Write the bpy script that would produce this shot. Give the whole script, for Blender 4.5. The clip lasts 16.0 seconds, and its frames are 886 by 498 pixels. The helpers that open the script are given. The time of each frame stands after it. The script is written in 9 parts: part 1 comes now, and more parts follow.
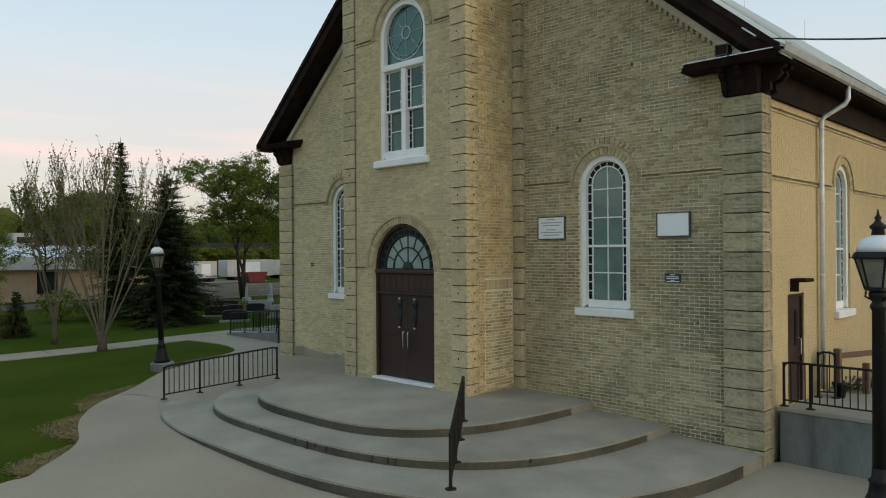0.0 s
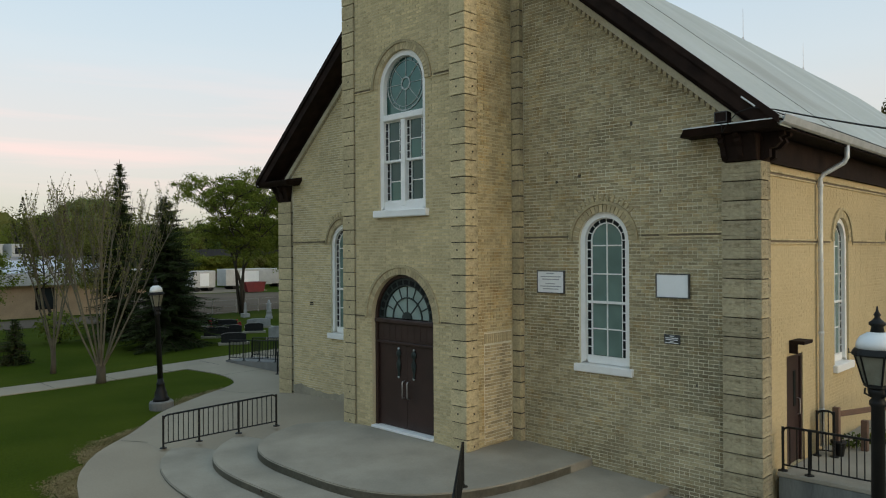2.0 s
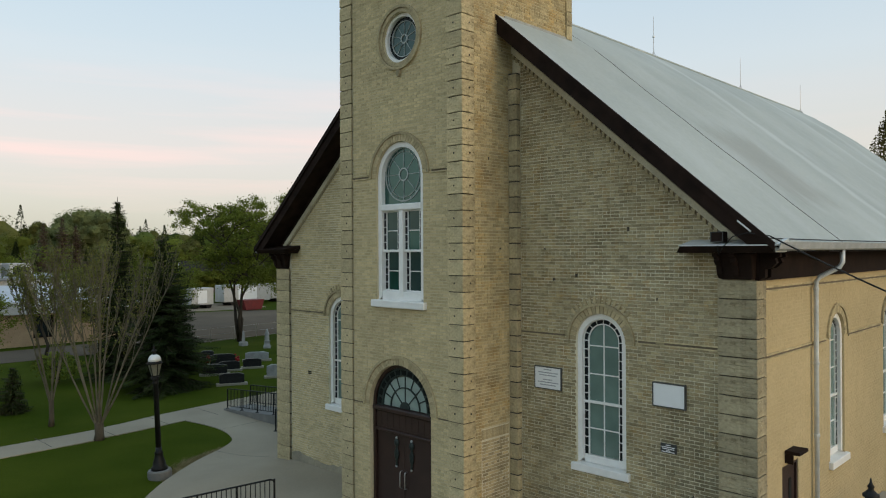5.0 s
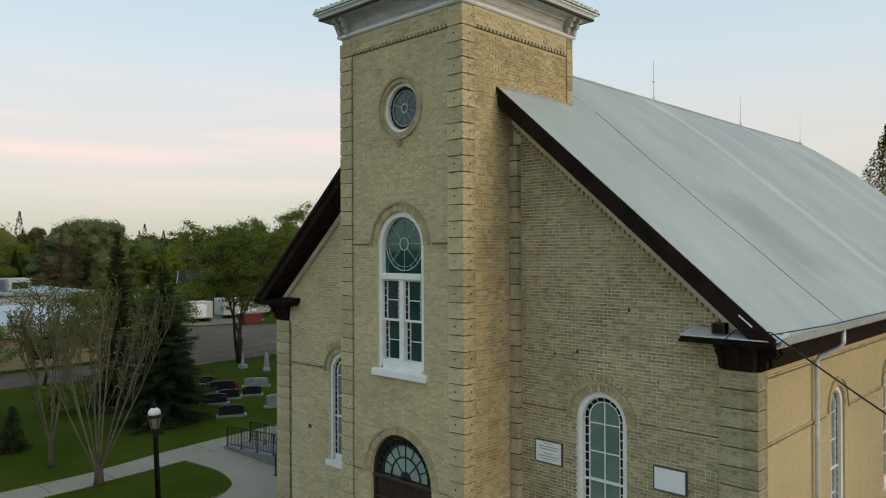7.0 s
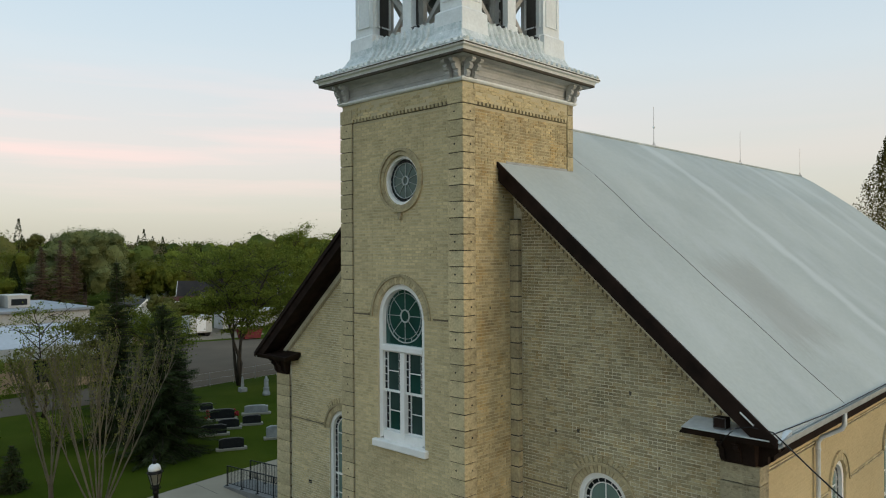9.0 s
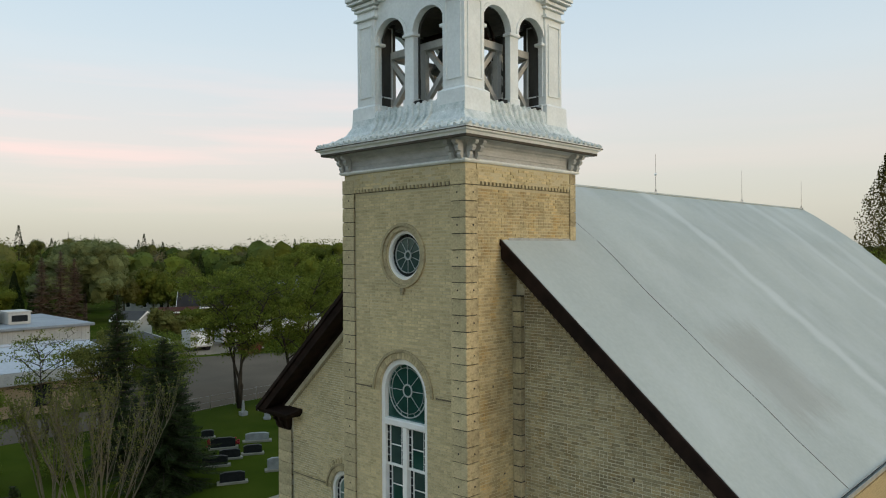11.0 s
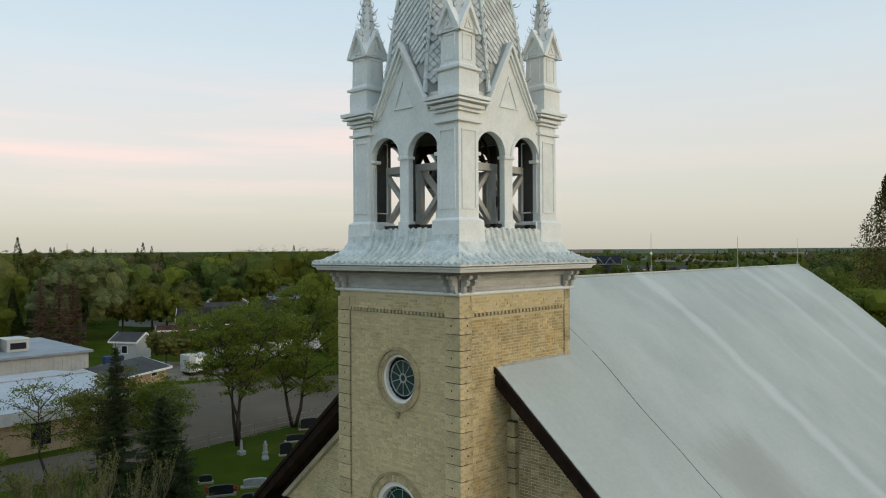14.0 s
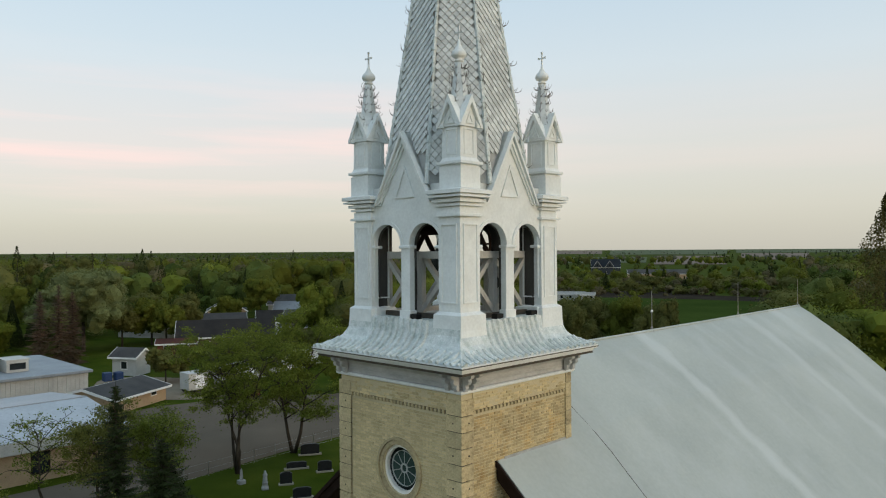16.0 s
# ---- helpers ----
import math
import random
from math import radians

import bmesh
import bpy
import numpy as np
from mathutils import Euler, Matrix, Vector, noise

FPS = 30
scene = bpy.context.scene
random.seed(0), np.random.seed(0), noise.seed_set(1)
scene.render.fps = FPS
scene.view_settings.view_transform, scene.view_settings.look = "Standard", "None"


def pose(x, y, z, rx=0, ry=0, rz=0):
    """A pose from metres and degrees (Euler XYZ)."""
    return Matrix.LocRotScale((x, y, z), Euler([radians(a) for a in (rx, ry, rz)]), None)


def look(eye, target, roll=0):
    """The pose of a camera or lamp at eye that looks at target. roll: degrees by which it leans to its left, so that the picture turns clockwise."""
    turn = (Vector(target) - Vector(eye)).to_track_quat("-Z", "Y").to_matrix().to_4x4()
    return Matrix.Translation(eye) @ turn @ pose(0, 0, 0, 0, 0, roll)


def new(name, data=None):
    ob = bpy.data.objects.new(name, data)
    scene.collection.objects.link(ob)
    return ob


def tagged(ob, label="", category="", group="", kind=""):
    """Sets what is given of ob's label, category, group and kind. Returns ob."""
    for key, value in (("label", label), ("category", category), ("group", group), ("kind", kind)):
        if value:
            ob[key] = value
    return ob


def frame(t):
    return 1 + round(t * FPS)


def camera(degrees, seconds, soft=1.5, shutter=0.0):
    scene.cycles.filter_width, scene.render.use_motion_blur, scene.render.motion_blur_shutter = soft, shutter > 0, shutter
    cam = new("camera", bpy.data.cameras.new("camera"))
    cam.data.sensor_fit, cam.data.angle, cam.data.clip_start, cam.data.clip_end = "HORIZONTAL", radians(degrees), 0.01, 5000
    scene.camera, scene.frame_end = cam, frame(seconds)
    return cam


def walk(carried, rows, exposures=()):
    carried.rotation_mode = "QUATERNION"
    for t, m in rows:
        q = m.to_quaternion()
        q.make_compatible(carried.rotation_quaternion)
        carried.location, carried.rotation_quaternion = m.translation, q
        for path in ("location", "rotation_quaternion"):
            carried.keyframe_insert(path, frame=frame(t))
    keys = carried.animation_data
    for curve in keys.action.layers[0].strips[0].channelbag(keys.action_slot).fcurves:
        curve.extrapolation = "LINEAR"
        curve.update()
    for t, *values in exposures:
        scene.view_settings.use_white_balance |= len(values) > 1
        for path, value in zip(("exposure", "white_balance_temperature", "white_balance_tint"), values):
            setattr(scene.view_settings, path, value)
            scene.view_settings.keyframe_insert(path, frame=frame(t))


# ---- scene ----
cam = camera(62.33, 16.0, soft=1.1)
# seconds, x, y, z, pitch, lean, yaw: a drone that rises straight up in front of the church
PATH = [
    (0.0, 10.987, -11.959, 3.627, 0.14, 0.37, 44.41),
    (0.5, 10.987, -11.967, 3.934, 0.13, 0.37, 44.38),
    (1.0, 10.982, -11.976, 4.247, 0.13, 0.37, 44.35),
    (1.5, 10.979, -11.978, 4.553, 0.12, 0.36, 44.32),
    (2.0, 10.986, -11.979, 4.863, 0.12, 0.35, 44.29),
    (2.5, 10.989, -11.991, 5.191, 0.11, 0.34, 44.26),
    (3.0, 11.012, -11.998, 5.559, 0.11, 0.34, 44.23),
    (3.5, 11.037, -12.003, 5.920, 0.11, 0.33, 44.20),
    (4.0, 11.050, -12.008, 6.296, 0.11, 0.33, 44.18),
    (6.5, 11.042, -12.021, 8.336, 0.10, 0.26, 44.10),
    (7.0, 11.023, -12.026, 8.777, 0.11, 0.27, 44.08),
    (7.5, 11.021, -12.028, 9.208, 0.11, 0.29, 44.06),
    (8.0, 11.019, -12.031, 9.649, 0.12, 0.31, 44.04),
    (8.5, 11.013, -12.032, 10.079, 0.12, 0.33, 44.03),
    (9.0, 10.997, -12.036, 10.533, 0.12, 0.34, 44.02),
    (11.5, 10.933, -12.052, 12.839, 0.08, 0.37, 44.02),
    (12.0, 10.964, -12.055, 13.332, 0.09, 0.37, 44.02),
    (12.5, 11.020, -12.045, 13.837, 0.10, 0.38, 44.00),
    (13.0, 11.072, -12.034, 14.350, 0.11, 0.38, 43.98),
    (13.5, 11.103, -12.033, 14.837, 0.11, 0.38, 43.97),
    (14.0, 11.112, -12.046, 15.354, 0.12, 0.38, 43.96),
    (14.5, 11.109, -12.056, 15.857, 0.12, 0.38, 43.95),
    (15.0, 11.106, -12.055, 16.398, 0.13, 0.38, 43.94),
    (15.5, 11.091, -12.063, 16.949, 0.14, 0.38, 43.93),
    (16.0, 11.082, -12.066, 17.537, 0.16, 0.37, 43.91),
]
walk(cam, [(t, pose(x, y, z, 90 + pitch, lean, yaw)) for t, x, y, z, pitch, lean, yaw in PATH])
from mathutils import geometry

# ---- light ----
world = bpy.data.worlds.new("dusk_sky")
scene.world = world
world.use_nodes = True
SUN_AZ, SUN_EL = 82.0, 9.0          # degrees clockwise from +y, degrees up


def build_sky():
    nt = world.node_tree
    nt.nodes.clear()
    out = nt.nodes.new("ShaderNodeOutputWorld")
    bg = nt.nodes.new("ShaderNodeBackground")
    sky = nt.nodes.new("ShaderNodeTexSky")
    sky.sky_type = "NISHITA"
    sky.sun_disc = False
    sky.sun_elevation, sky.sun_rotation = radians(SUN_EL), radians(SUN_AZ)
    sky.altitude, sky.air_density, sky.dust_density, sky.ozone_density = 200, 1.0, 2.2, 1.2
    bg.inputs["Strength"].default_value = 0.15
    # thin evening cloud: a pale veil everywhere, rosy streaks low down
    co = nt.nodes.new("ShaderNodeTexCoord")
    sep = nt.nodes.new("ShaderNodeSeparateXYZ")
    nt.links.new(co.outputs["Generated"], sep.inputs[0])
    ramp = nt.nodes.new("ShaderNodeValToRGB")
    els = ramp.color_ramp.elements
    els[0].position, els[0].color = 0.0, (4.6, 4.45, 3.85, 1)
    els[1].position, els[1].color = 0.42, (3.8, 5.15, 6.25, 1)
    for p, c in ((0.06, (5.1, 5.0, 4.4, 1)), (0.13, (5.6, 5.5, 5.12, 1)), (0.24, (5.2, 5.8, 6.1, 1))):
        e = els.new(p)
        e.color = c
    nt.links.new(sep.outputs["Z"], ramp.inputs[0])
    veil = nt.nodes.new("ShaderNodeMix")
    veil.data_type = "RGBA"
    veil.inputs[0].default_value = 0.8
    nt.links.new(sky.outputs[0], veil.inputs[6])
    nt.links.new(ramp.outputs[0], veil.inputs[7])
    mp = nt.nodes.new("ShaderNodeMapping")
    mp.inputs["Scale"].default_value = (1.25, 1.25, 20.0)
    mp.inputs["Location"].default_value = (0.35, 0.1, 0.0)
    nt.links.new(co.outputs["Generated"], mp.inputs[0])
    nz = nt.nodes.new("ShaderNodeTexNoise")
    nz.inputs["Scale"].default_value, nz.inputs["Detail"].default_value, nz.inputs["Roughness"].default_value = 1.3, 5, 0.5
    nt.links.new(mp.outputs[0], nz.inputs[0])
    cr = nt.nodes.new("ShaderNodeMapRange")
    cr.inputs[1].default_value, cr.inputs[2].default_value = 0.47, 0.74
    nt.links.new(nz.outputs[0], cr.inputs[0])
    band = nt.nodes.new("ShaderNodeValToRGB")
    be = band.color_ramp.elements
    be[0].position, be[0].color = 0.03, (0, 0, 0, 1)
    be[1].position, be[1].color = 0.26, (0, 0, 0, 1)
    e = be.new(0.12)
    e.color = (1, 1, 1, 1)
    nt.links.new(sep.outputs["Z"], band.inputs[0])
    mul = nt.nodes.new("ShaderNodeMath")
    mul.operation = "MULTIPLY"
    nt.links.new(cr.outputs[0], mul.inputs[0])
    nt.links.new(band.outputs[0], mul.inputs[1])
    west = nt.nodes.new("ShaderNodeMapRange")
    west.interpolation_type = "SMOOTHSTEP"
    west.inputs[1].default_value, west.inputs[2].default_value, west.inputs[3].default_value, west.inputs[4].default_value = -0.95, -0.45, 1.0, 0.12
    nt.links.new(sep.outputs["X"], west.inputs[0])
    mul2 = nt.nodes.new("ShaderNodeMath")
    mul2.operation = "MULTIPLY"
    nt.links.new(mul.outputs[0], mul2.inputs[0])
    nt.links.new(west.outputs[0], mul2.inputs[1])
    mul = mul2
    # a faint rose flush in the same quarter
    blush = nt.nodes.new("ShaderNodeMath")
    blush.operation = "MULTIPLY"
    nt.links.new(band.outputs[0], blush.inputs[0])
    nt.links.new(west.outputs[0], blush.inputs[1])
    soft = nt.nodes.new("ShaderNodeMath")
    soft.operation = "MULTIPLY"
    soft.inputs[1].default_value = 0.3
    nt.links.new(blush.outputs[0], soft.inputs[0])
    flush = nt.nodes.new("ShaderNodeMix")
    flush.data_type = "RGBA"
    flush.inputs[7].default_value = (6.5, 5.45, 5.45, 1)
    nt.links.new(soft.outputs[0], flush.inputs[0])
    nt.links.new(veil.outputs[2], flush.inputs[6])
    cl = nt.nodes.new("ShaderNodeMix")
    cl.data_type = "RGBA"
    cl.inputs[7].default_value = (7.6, 5.5, 5.1, 1)
    nt.links.new(mul.outputs[0], cl.inputs[0])
    nt.links.new(flush.outputs[2], cl.inputs[6])
    nt.links.new(cl.outputs[2], bg.inputs["Color"])
    nt.links.new(bg.outputs[0], out.inputs[0])


build_sky()
sun = new("sun", bpy.data.lights.new("sun", "SUN"))
sun.data.energy, sun.data.angle, sun.data.color = 1.1, radians(35), (1.0, 0.78, 0.52)
sun.matrix_world = look((0, 0, 40), (-math.sin(radians(SUN_AZ)) * math.cos(radians(SUN_EL)) * 10, -math.cos(radians(SUN_AZ)) * math.cos(radians(SUN_EL)) * 10, 40 - math.sin(radians(SUN_EL)) * 10))
scene.view_settings.exposure = 0.0


# ---- materials ----
def mat(name, c1, c2, scale=6.0, rough=0.8, bump=0.15, metal=0.0, fine=None, fine_amount=0.25, vary=0.0, island=0.0, stretch=(1, 1, 1), spec=0.5, detail=5):
    """A two-scale procedural surface: c1 to c2 in patches, a fine grain over it, and bump."""
    m = bpy.data.materials.new(name)
    m.use_nodes = True
    nt = m.node_tree
    b = nt.nodes["Principled BSDF"]
    co = nt.nodes.new("ShaderNodeTexCoord")
    mp = nt.nodes.new("ShaderNodeMapping")
    mp.inputs["Scale"].default_value = stretch
    nt.links.new(co.outputs["Object"], mp.inputs[0])
    n1 = nt.nodes.new("ShaderNodeTexNoise")
    n1.inputs["Scale"].default_value, n1.inputs["Detail"].default_value = scale, detail
    n2 = nt.nodes.new("ShaderNodeTexNoise")
    n2.inputs["Scale"].default_value, n2.inputs["Detail"].default_value = fine or scale * 14, 3
    for n in (n1, n2):
        nt.links.new(mp.outputs[0], n.inputs[0])
    r = nt.nodes.new("ShaderNodeMapRange")
    r.inputs[1].default_value, r.inputs[2].default_value = 0.32, 0.68
    nt.links.new(n1.outputs[0], r.inputs[0])
    mx = nt.nodes.new("ShaderNodeMix")
    mx.data_type = "RGBA"
    mx.inputs[6].default_value, mx.inputs[7].default_value = (*c1, 1), (*c2, 1)
    nt.links.new(r.outputs[0], mx.inputs[0])
    hsv = nt.nodes.new("ShaderNodeHueSaturation")
    nt.links.new(mx.outputs[2], hsv.inputs["Color"])
    v = nt.nodes.new("ShaderNodeMapRange")
    v.inputs[3].default_value, v.inputs[4].default_value = 1 - fine_amount, 1 + fine_amount
    nt.links.new(n2.outputs[0], v.inputs[0])
    val = v.outputs[0]
    for amount, node, socket in ((vary, "ShaderNodeObjectInfo", "Random"), (island, "ShaderNodeNewGeometry", "Random Per Island")):
        if amount:
            i = nt.nodes.new(node)
            w = nt.nodes.new("ShaderNodeMapRange")
            w.inputs[3].default_value, w.inputs[4].default_value = 1 - amount, 1 + amount
            nt.links.new(i.outputs[socket], w.inputs[0])
            k = nt.nodes.new("ShaderNodeMath")
            k.operation = "MULTIPLY"
            nt.links.new(val, k.inputs[0])
            nt.links.new(w.outputs[0], k.inputs[1])
            val = k.outputs[0]
    nt.links.new(val, hsv.inputs["Value"])
    nt.links.new(hsv.outputs[0], b.inputs["Base Color"])
    b.inputs["Roughness"].default_value, b.inputs["Metallic"].default_value = rough, metal
    b.inputs["Specular IOR Level"].default_value = spec
    if bump:
        bp = nt.nodes.new("ShaderNodeBump")
        bp.inputs["Strength"].default_value, bp.inputs["Distance"].default_value = bump, 0.02
        nt.links.new(n2.outputs[0], bp.inputs["Height"])
        nt.links.new(bp.outputs[0], b.inputs["Normal"])
    return m


def weathered(m, *layers):
    """Blotches of dirt and lichen over a finished surface: (size of noise, low, high, tint, most, stretch) for each layer."""
    nt = m.node_tree
    b = nt.nodes["Principled BSDF"]
    c = b.inputs["Base Color"].links[0].from_socket
    co = nt.nodes.new("ShaderNodeTexCoord")
    for k, (scale, lo, hi, tint, most, stretch) in enumerate(layers):
        mp = nt.nodes.new("ShaderNodeMapping")
        mp.inputs["Scale"].default_value = stretch
        mp.inputs["Location"].default_value = (3.7 * k, 1.9 * k, 5.3 * k)
        nt.links.new(co.outputs["Object"], mp.inputs[0])
        n = nt.nodes.new("ShaderNodeTexNoise")
        n.inputs["Scale"].default_value, n.inputs["Detail"].default_value, n.inputs["Roughness"].default_value = scale, 7, 0.65
        nt.links.new(mp.outputs[0], n.inputs[0])
        r = nt.nodes.new("ShaderNodeMapRange")
        r.inputs[1].default_value, r.inputs[2].default_value, r.inputs[4].default_value = lo, hi, most
        nt.links.new(n.outputs[0], r.inputs[0])
        mx = nt.nodes.new("ShaderNodeMix")
        mx.data_type, mx.blend_type = "RGBA", "MULTIPLY"
        nt.links.new(r.outputs[0], mx.inputs[0])
        nt.links.new(c, mx.inputs[6])
        mx.inputs[7].default_value = (*tint, 1)
        c = mx.outputs[2]
    nt.links.new(c, b.inputs["Base Color"])
    return m


def stain(m, at, size, tint, most):
    """One ragged-edged dirty patch on a surface, at a place in the object's own space."""
    nt = m.node_tree
    b = nt.nodes["Principled BSDF"]
    co = nt.nodes.new("ShaderNodeTexCoord")
    mp = nt.nodes.new("ShaderNodeMapping")
    mp.vector_type = "TEXTURE"
    mp.inputs["Location"].default_value, mp.inputs["Scale"].default_value = at, size
    nt.links.new(co.outputs["Object"], mp.inputs[0])
    ln = nt.nodes.new("ShaderNodeVectorMath")
    ln.operation = "LENGTH"
    nt.links.new(mp.outputs[0], ln.inputs[0])
    nz = nt.nodes.new("ShaderNodeTexNoise")
    nz.inputs["Scale"].default_value, nz.inputs["Detail"].default_value, nz.inputs["Roughness"].default_value = 1.6, 8, 0.65
    nt.links.new(co.outputs["Object"], nz.inputs[0])
    ad = nt.nodes.new("ShaderNodeMath")
    ad.operation = "MULTIPLY_ADD"
    ad.inputs[1].default_value = 1.6
    nt.links.new(nz.outputs[0], ad.inputs[0])
    nt.links.new(ln.outputs["Value"], ad.inputs[2])
    r = nt.nodes.new("ShaderNodeMapRange")
    r.inputs[1].default_value, r.inputs[2].default_value, r.inputs[3].default_value, r.inputs[4].default_value = 1.3, 1.9, most, 0.0
    nt.links.new(ad.outputs[0], r.inputs[0])
    mx = nt.nodes.new("ShaderNodeMix")
    mx.data_type, mx.blend_type = "RGBA", "MULTIPLY"
    nt.links.new(r.outputs[0], mx.inputs[0])
    nt.links.new(b.inputs["Base Color"].links[0].from_socket, mx.inputs[6])
    mx.inputs[7].default_value = (*tint, 1)
    nt.links.new(mx.outputs[2], b.inputs["Base Color"])


def leafy(m, share=0.4, glow=1.5):
    """Thin leaves: part of the light that falls on them passes through."""
    nt = m.node_tree
    b, out = nt.nodes["Principled BSDF"], nt.nodes["Material Output"]
    tr = nt.nodes.new("ShaderNodeBsdfTranslucent")
    gain = nt.nodes.new("ShaderNodeHueSaturation")
    gain.inputs["Value"].default_value = glow
    nt.links.new(b.inputs["Base Color"].links[0].from_socket, gain.inputs["Color"])
    nt.links.new(gain.outputs[0], tr.inputs["Color"])
    mx = nt.nodes.new("ShaderNodeMixShader")
    mx.inputs[0].default_value = share
    nt.links.new(b.outputs[0], mx.inputs[1])
    nt.links.new(tr.outputs[0], mx.inputs[2])
    nt.links.new(mx.outputs[0], out.inputs["Surface"])
    return m


def glass_mat(name, colour, rough=0.06, wobble=0.05, spec=0.5):
    """Window glass with a dark room behind it: a glossy, nearly opaque pane."""
    m = mat(name, colour, tuple(c * 0.7 for c in colour), 2.5, rough, wobble, fine=5.0, fine_amount=0.12, spec=spec)
    return m


M_BRICK = mat("buff_brick", (0.62, 0.512, 0.289), (0.495, 0.406, 0.235), 0.5, 0.95, 0.4, fine=22, fine_amount=0.28, island=0.15, spec=0.2, stretch=(1, 1, 1.6), detail=8)
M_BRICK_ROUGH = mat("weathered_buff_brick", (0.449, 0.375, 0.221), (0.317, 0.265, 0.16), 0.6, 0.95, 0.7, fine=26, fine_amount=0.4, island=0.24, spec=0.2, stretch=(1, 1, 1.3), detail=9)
M_BRICK_MID = mat("mottled_buff_brick", (0.558, 0.455, 0.252), (0.397, 0.322, 0.185), 0.8, 0.95, 0.5, fine=24, fine_amount=0.35, island=0.22, spec=0.2, stretch=(1.6, 1.6, 0.8), detail=9)
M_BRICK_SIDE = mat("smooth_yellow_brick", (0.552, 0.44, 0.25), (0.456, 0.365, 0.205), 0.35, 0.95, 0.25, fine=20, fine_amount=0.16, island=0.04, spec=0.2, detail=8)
M_BRICK_PIECE = mat("buff_brick_single", (0.406, 0.34, 0.201), (0.359, 0.3, 0.18), 0.8, 0.95, 0.7, fine=26, fine_amount=0.4, vary=0.26, spec=0.2)
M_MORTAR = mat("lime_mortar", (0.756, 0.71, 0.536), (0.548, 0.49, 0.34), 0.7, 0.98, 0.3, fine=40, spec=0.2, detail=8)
M_QUOIN = mat("quoin_brick", (0.529, 0.44, 0.258), (0.369, 0.31, 0.191), 2.2, 0.95, 0.7, fine=18, fine_amount=0.4, vary=0.12, island=0.2, spec=0.2)
M_QUOIN_OLD = mat("weathered_quoin_brick", (0.37, 0.318, 0.2), (0.25, 0.218, 0.146), 2.2, 0.95, 0.8, fine=18, fine_amount=0.4, vary=0.14, island=0.24, spec=0.2)
M_QUOIN_PIECE = mat("voussoir_brick", (0.501, 0.41, 0.237), (0.406, 0.335, 0.201), 0.8, 0.95, 0.35, fine=18, vary=0.18, spec=0.2)
M_PATCH = mat("repair_brick", (0.50, 0.405, 0.235), (0.35, 0.28, 0.162), 2.0, 0.9, 0.3, fine=30, island=0.32)
M_MORTAR_PALE = mat("fresh_pale_mortar", (0.74, 0.69, 0.53), (0.62, 0.57, 0.43), 1.5, 0.98, 0.3, fine=40, spec=0.2)
M_MORTAR_DULL = mat("tinted_mortar", (0.624, 0.545, 0.355), (0.472, 0.4, 0.252), 0.7, 0.98, 0.3, fine=40, spec=0.2, detail=8)
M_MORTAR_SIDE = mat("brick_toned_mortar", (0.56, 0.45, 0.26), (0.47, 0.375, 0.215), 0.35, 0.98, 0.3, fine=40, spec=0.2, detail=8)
M_CROCKET = mat("tarnished_tin", (0.24, 0.225, 0.2), (0.12, 0.105, 0.09), 9, 0.6, 0.1, metal=0.2)
M_ZINC_DARK = mat("zinc_and_gap_shade", (0.42, 0.43, 0.42), (0.32, 0.33, 0.32), 3, 0.7, 0.1)
M_BELTGAP = mat("shaded_joint_and_recess", (0.2, 0.16, 0.105), (0.14, 0.115, 0.08), 4, 0.95, 0.1)
# belfry grey darkened to carry the shade under the cornice
M_FRIEZE = mat("shaded_weathered_wood", (0.52, 0.525, 0.51), (0.38, 0.385, 0.375), 1.6, 0.75, 0.3, fine=10, fine_amount=0.2, stretch=(1, 1, 3))
# near black for joints, and for recesses whose shade is painted in
M_DARKGAP = mat("dark_joint_and_shade", (0.05, 0.043, 0.033), (0.09, 0.075, 0.055), 5, 0.95, 0.1)
M_WHITE = mat("white_paint", (0.88, 0.87, 0.83), (0.80, 0.79, 0.75), 3, 0.5, 0.05, fine_amount=0.08)
M_TRIM = mat("dark_brown_paint", (0.013, 0.008, 0.006), (0.026, 0.015, 0.011), 3, 0.75, 0.1, spec=0.1)
M_DOOR = mat("oxblood_brown_paint", (0.045, 0.022, 0.017), (0.03, 0.015, 0.012), 2, 0.45, 0.08)
M_GREY = mat("weathered_grey_paint", (0.83, 0.855, 0.84), (0.74, 0.765, 0.75), 1.6, 0.6, 0.12, fine=14, fine_amount=0.12)
M_SILVER = mat("silver_painted_tin", (0.72, 0.74, 0.72), (0.56, 0.58, 0.57), 1.8, 0.42, 0.2, metal=0.25, fine=10, fine_amount=0.16)
M_TIN = mat("weathered_tin_paint", (0.74, 0.77, 0.75), (0.54, 0.58, 0.565), 3.5, 0.55, 0.5, metal=0.1, fine=26, fine_amount=0.3, detail=8)
M_SHINGLE = mat("silver_shingle", (0.70, 0.71, 0.68), (0.56, 0.57, 0.55), 1.8, 0.5, 0.1, metal=0.1, fine=10, fine_amount=0.18, vary=0.16)
M_SHINGLE_CLAD = mat("silver_shingle_cladding", (0.70, 0.71, 0.68), (0.56, 0.57, 0.55), 1.8, 0.5, 0.1, metal=0.1, fine=10, fine_amount=0.18, island=0.16)
M_TIMBER = mat("grey_timber", (0.52, 0.51, 0.47), (0.40, 0.39, 0.36), 4, 0.85, 0.3, stretch=(1, 1, 0.3))
M_CONC = mat("concrete", (0.365, 0.328, 0.258), (0.265, 0.24, 0.19), 0.9, 0.92, 0.15, fine=24, fine_amount=0.12, spec=0.25, detail=8)
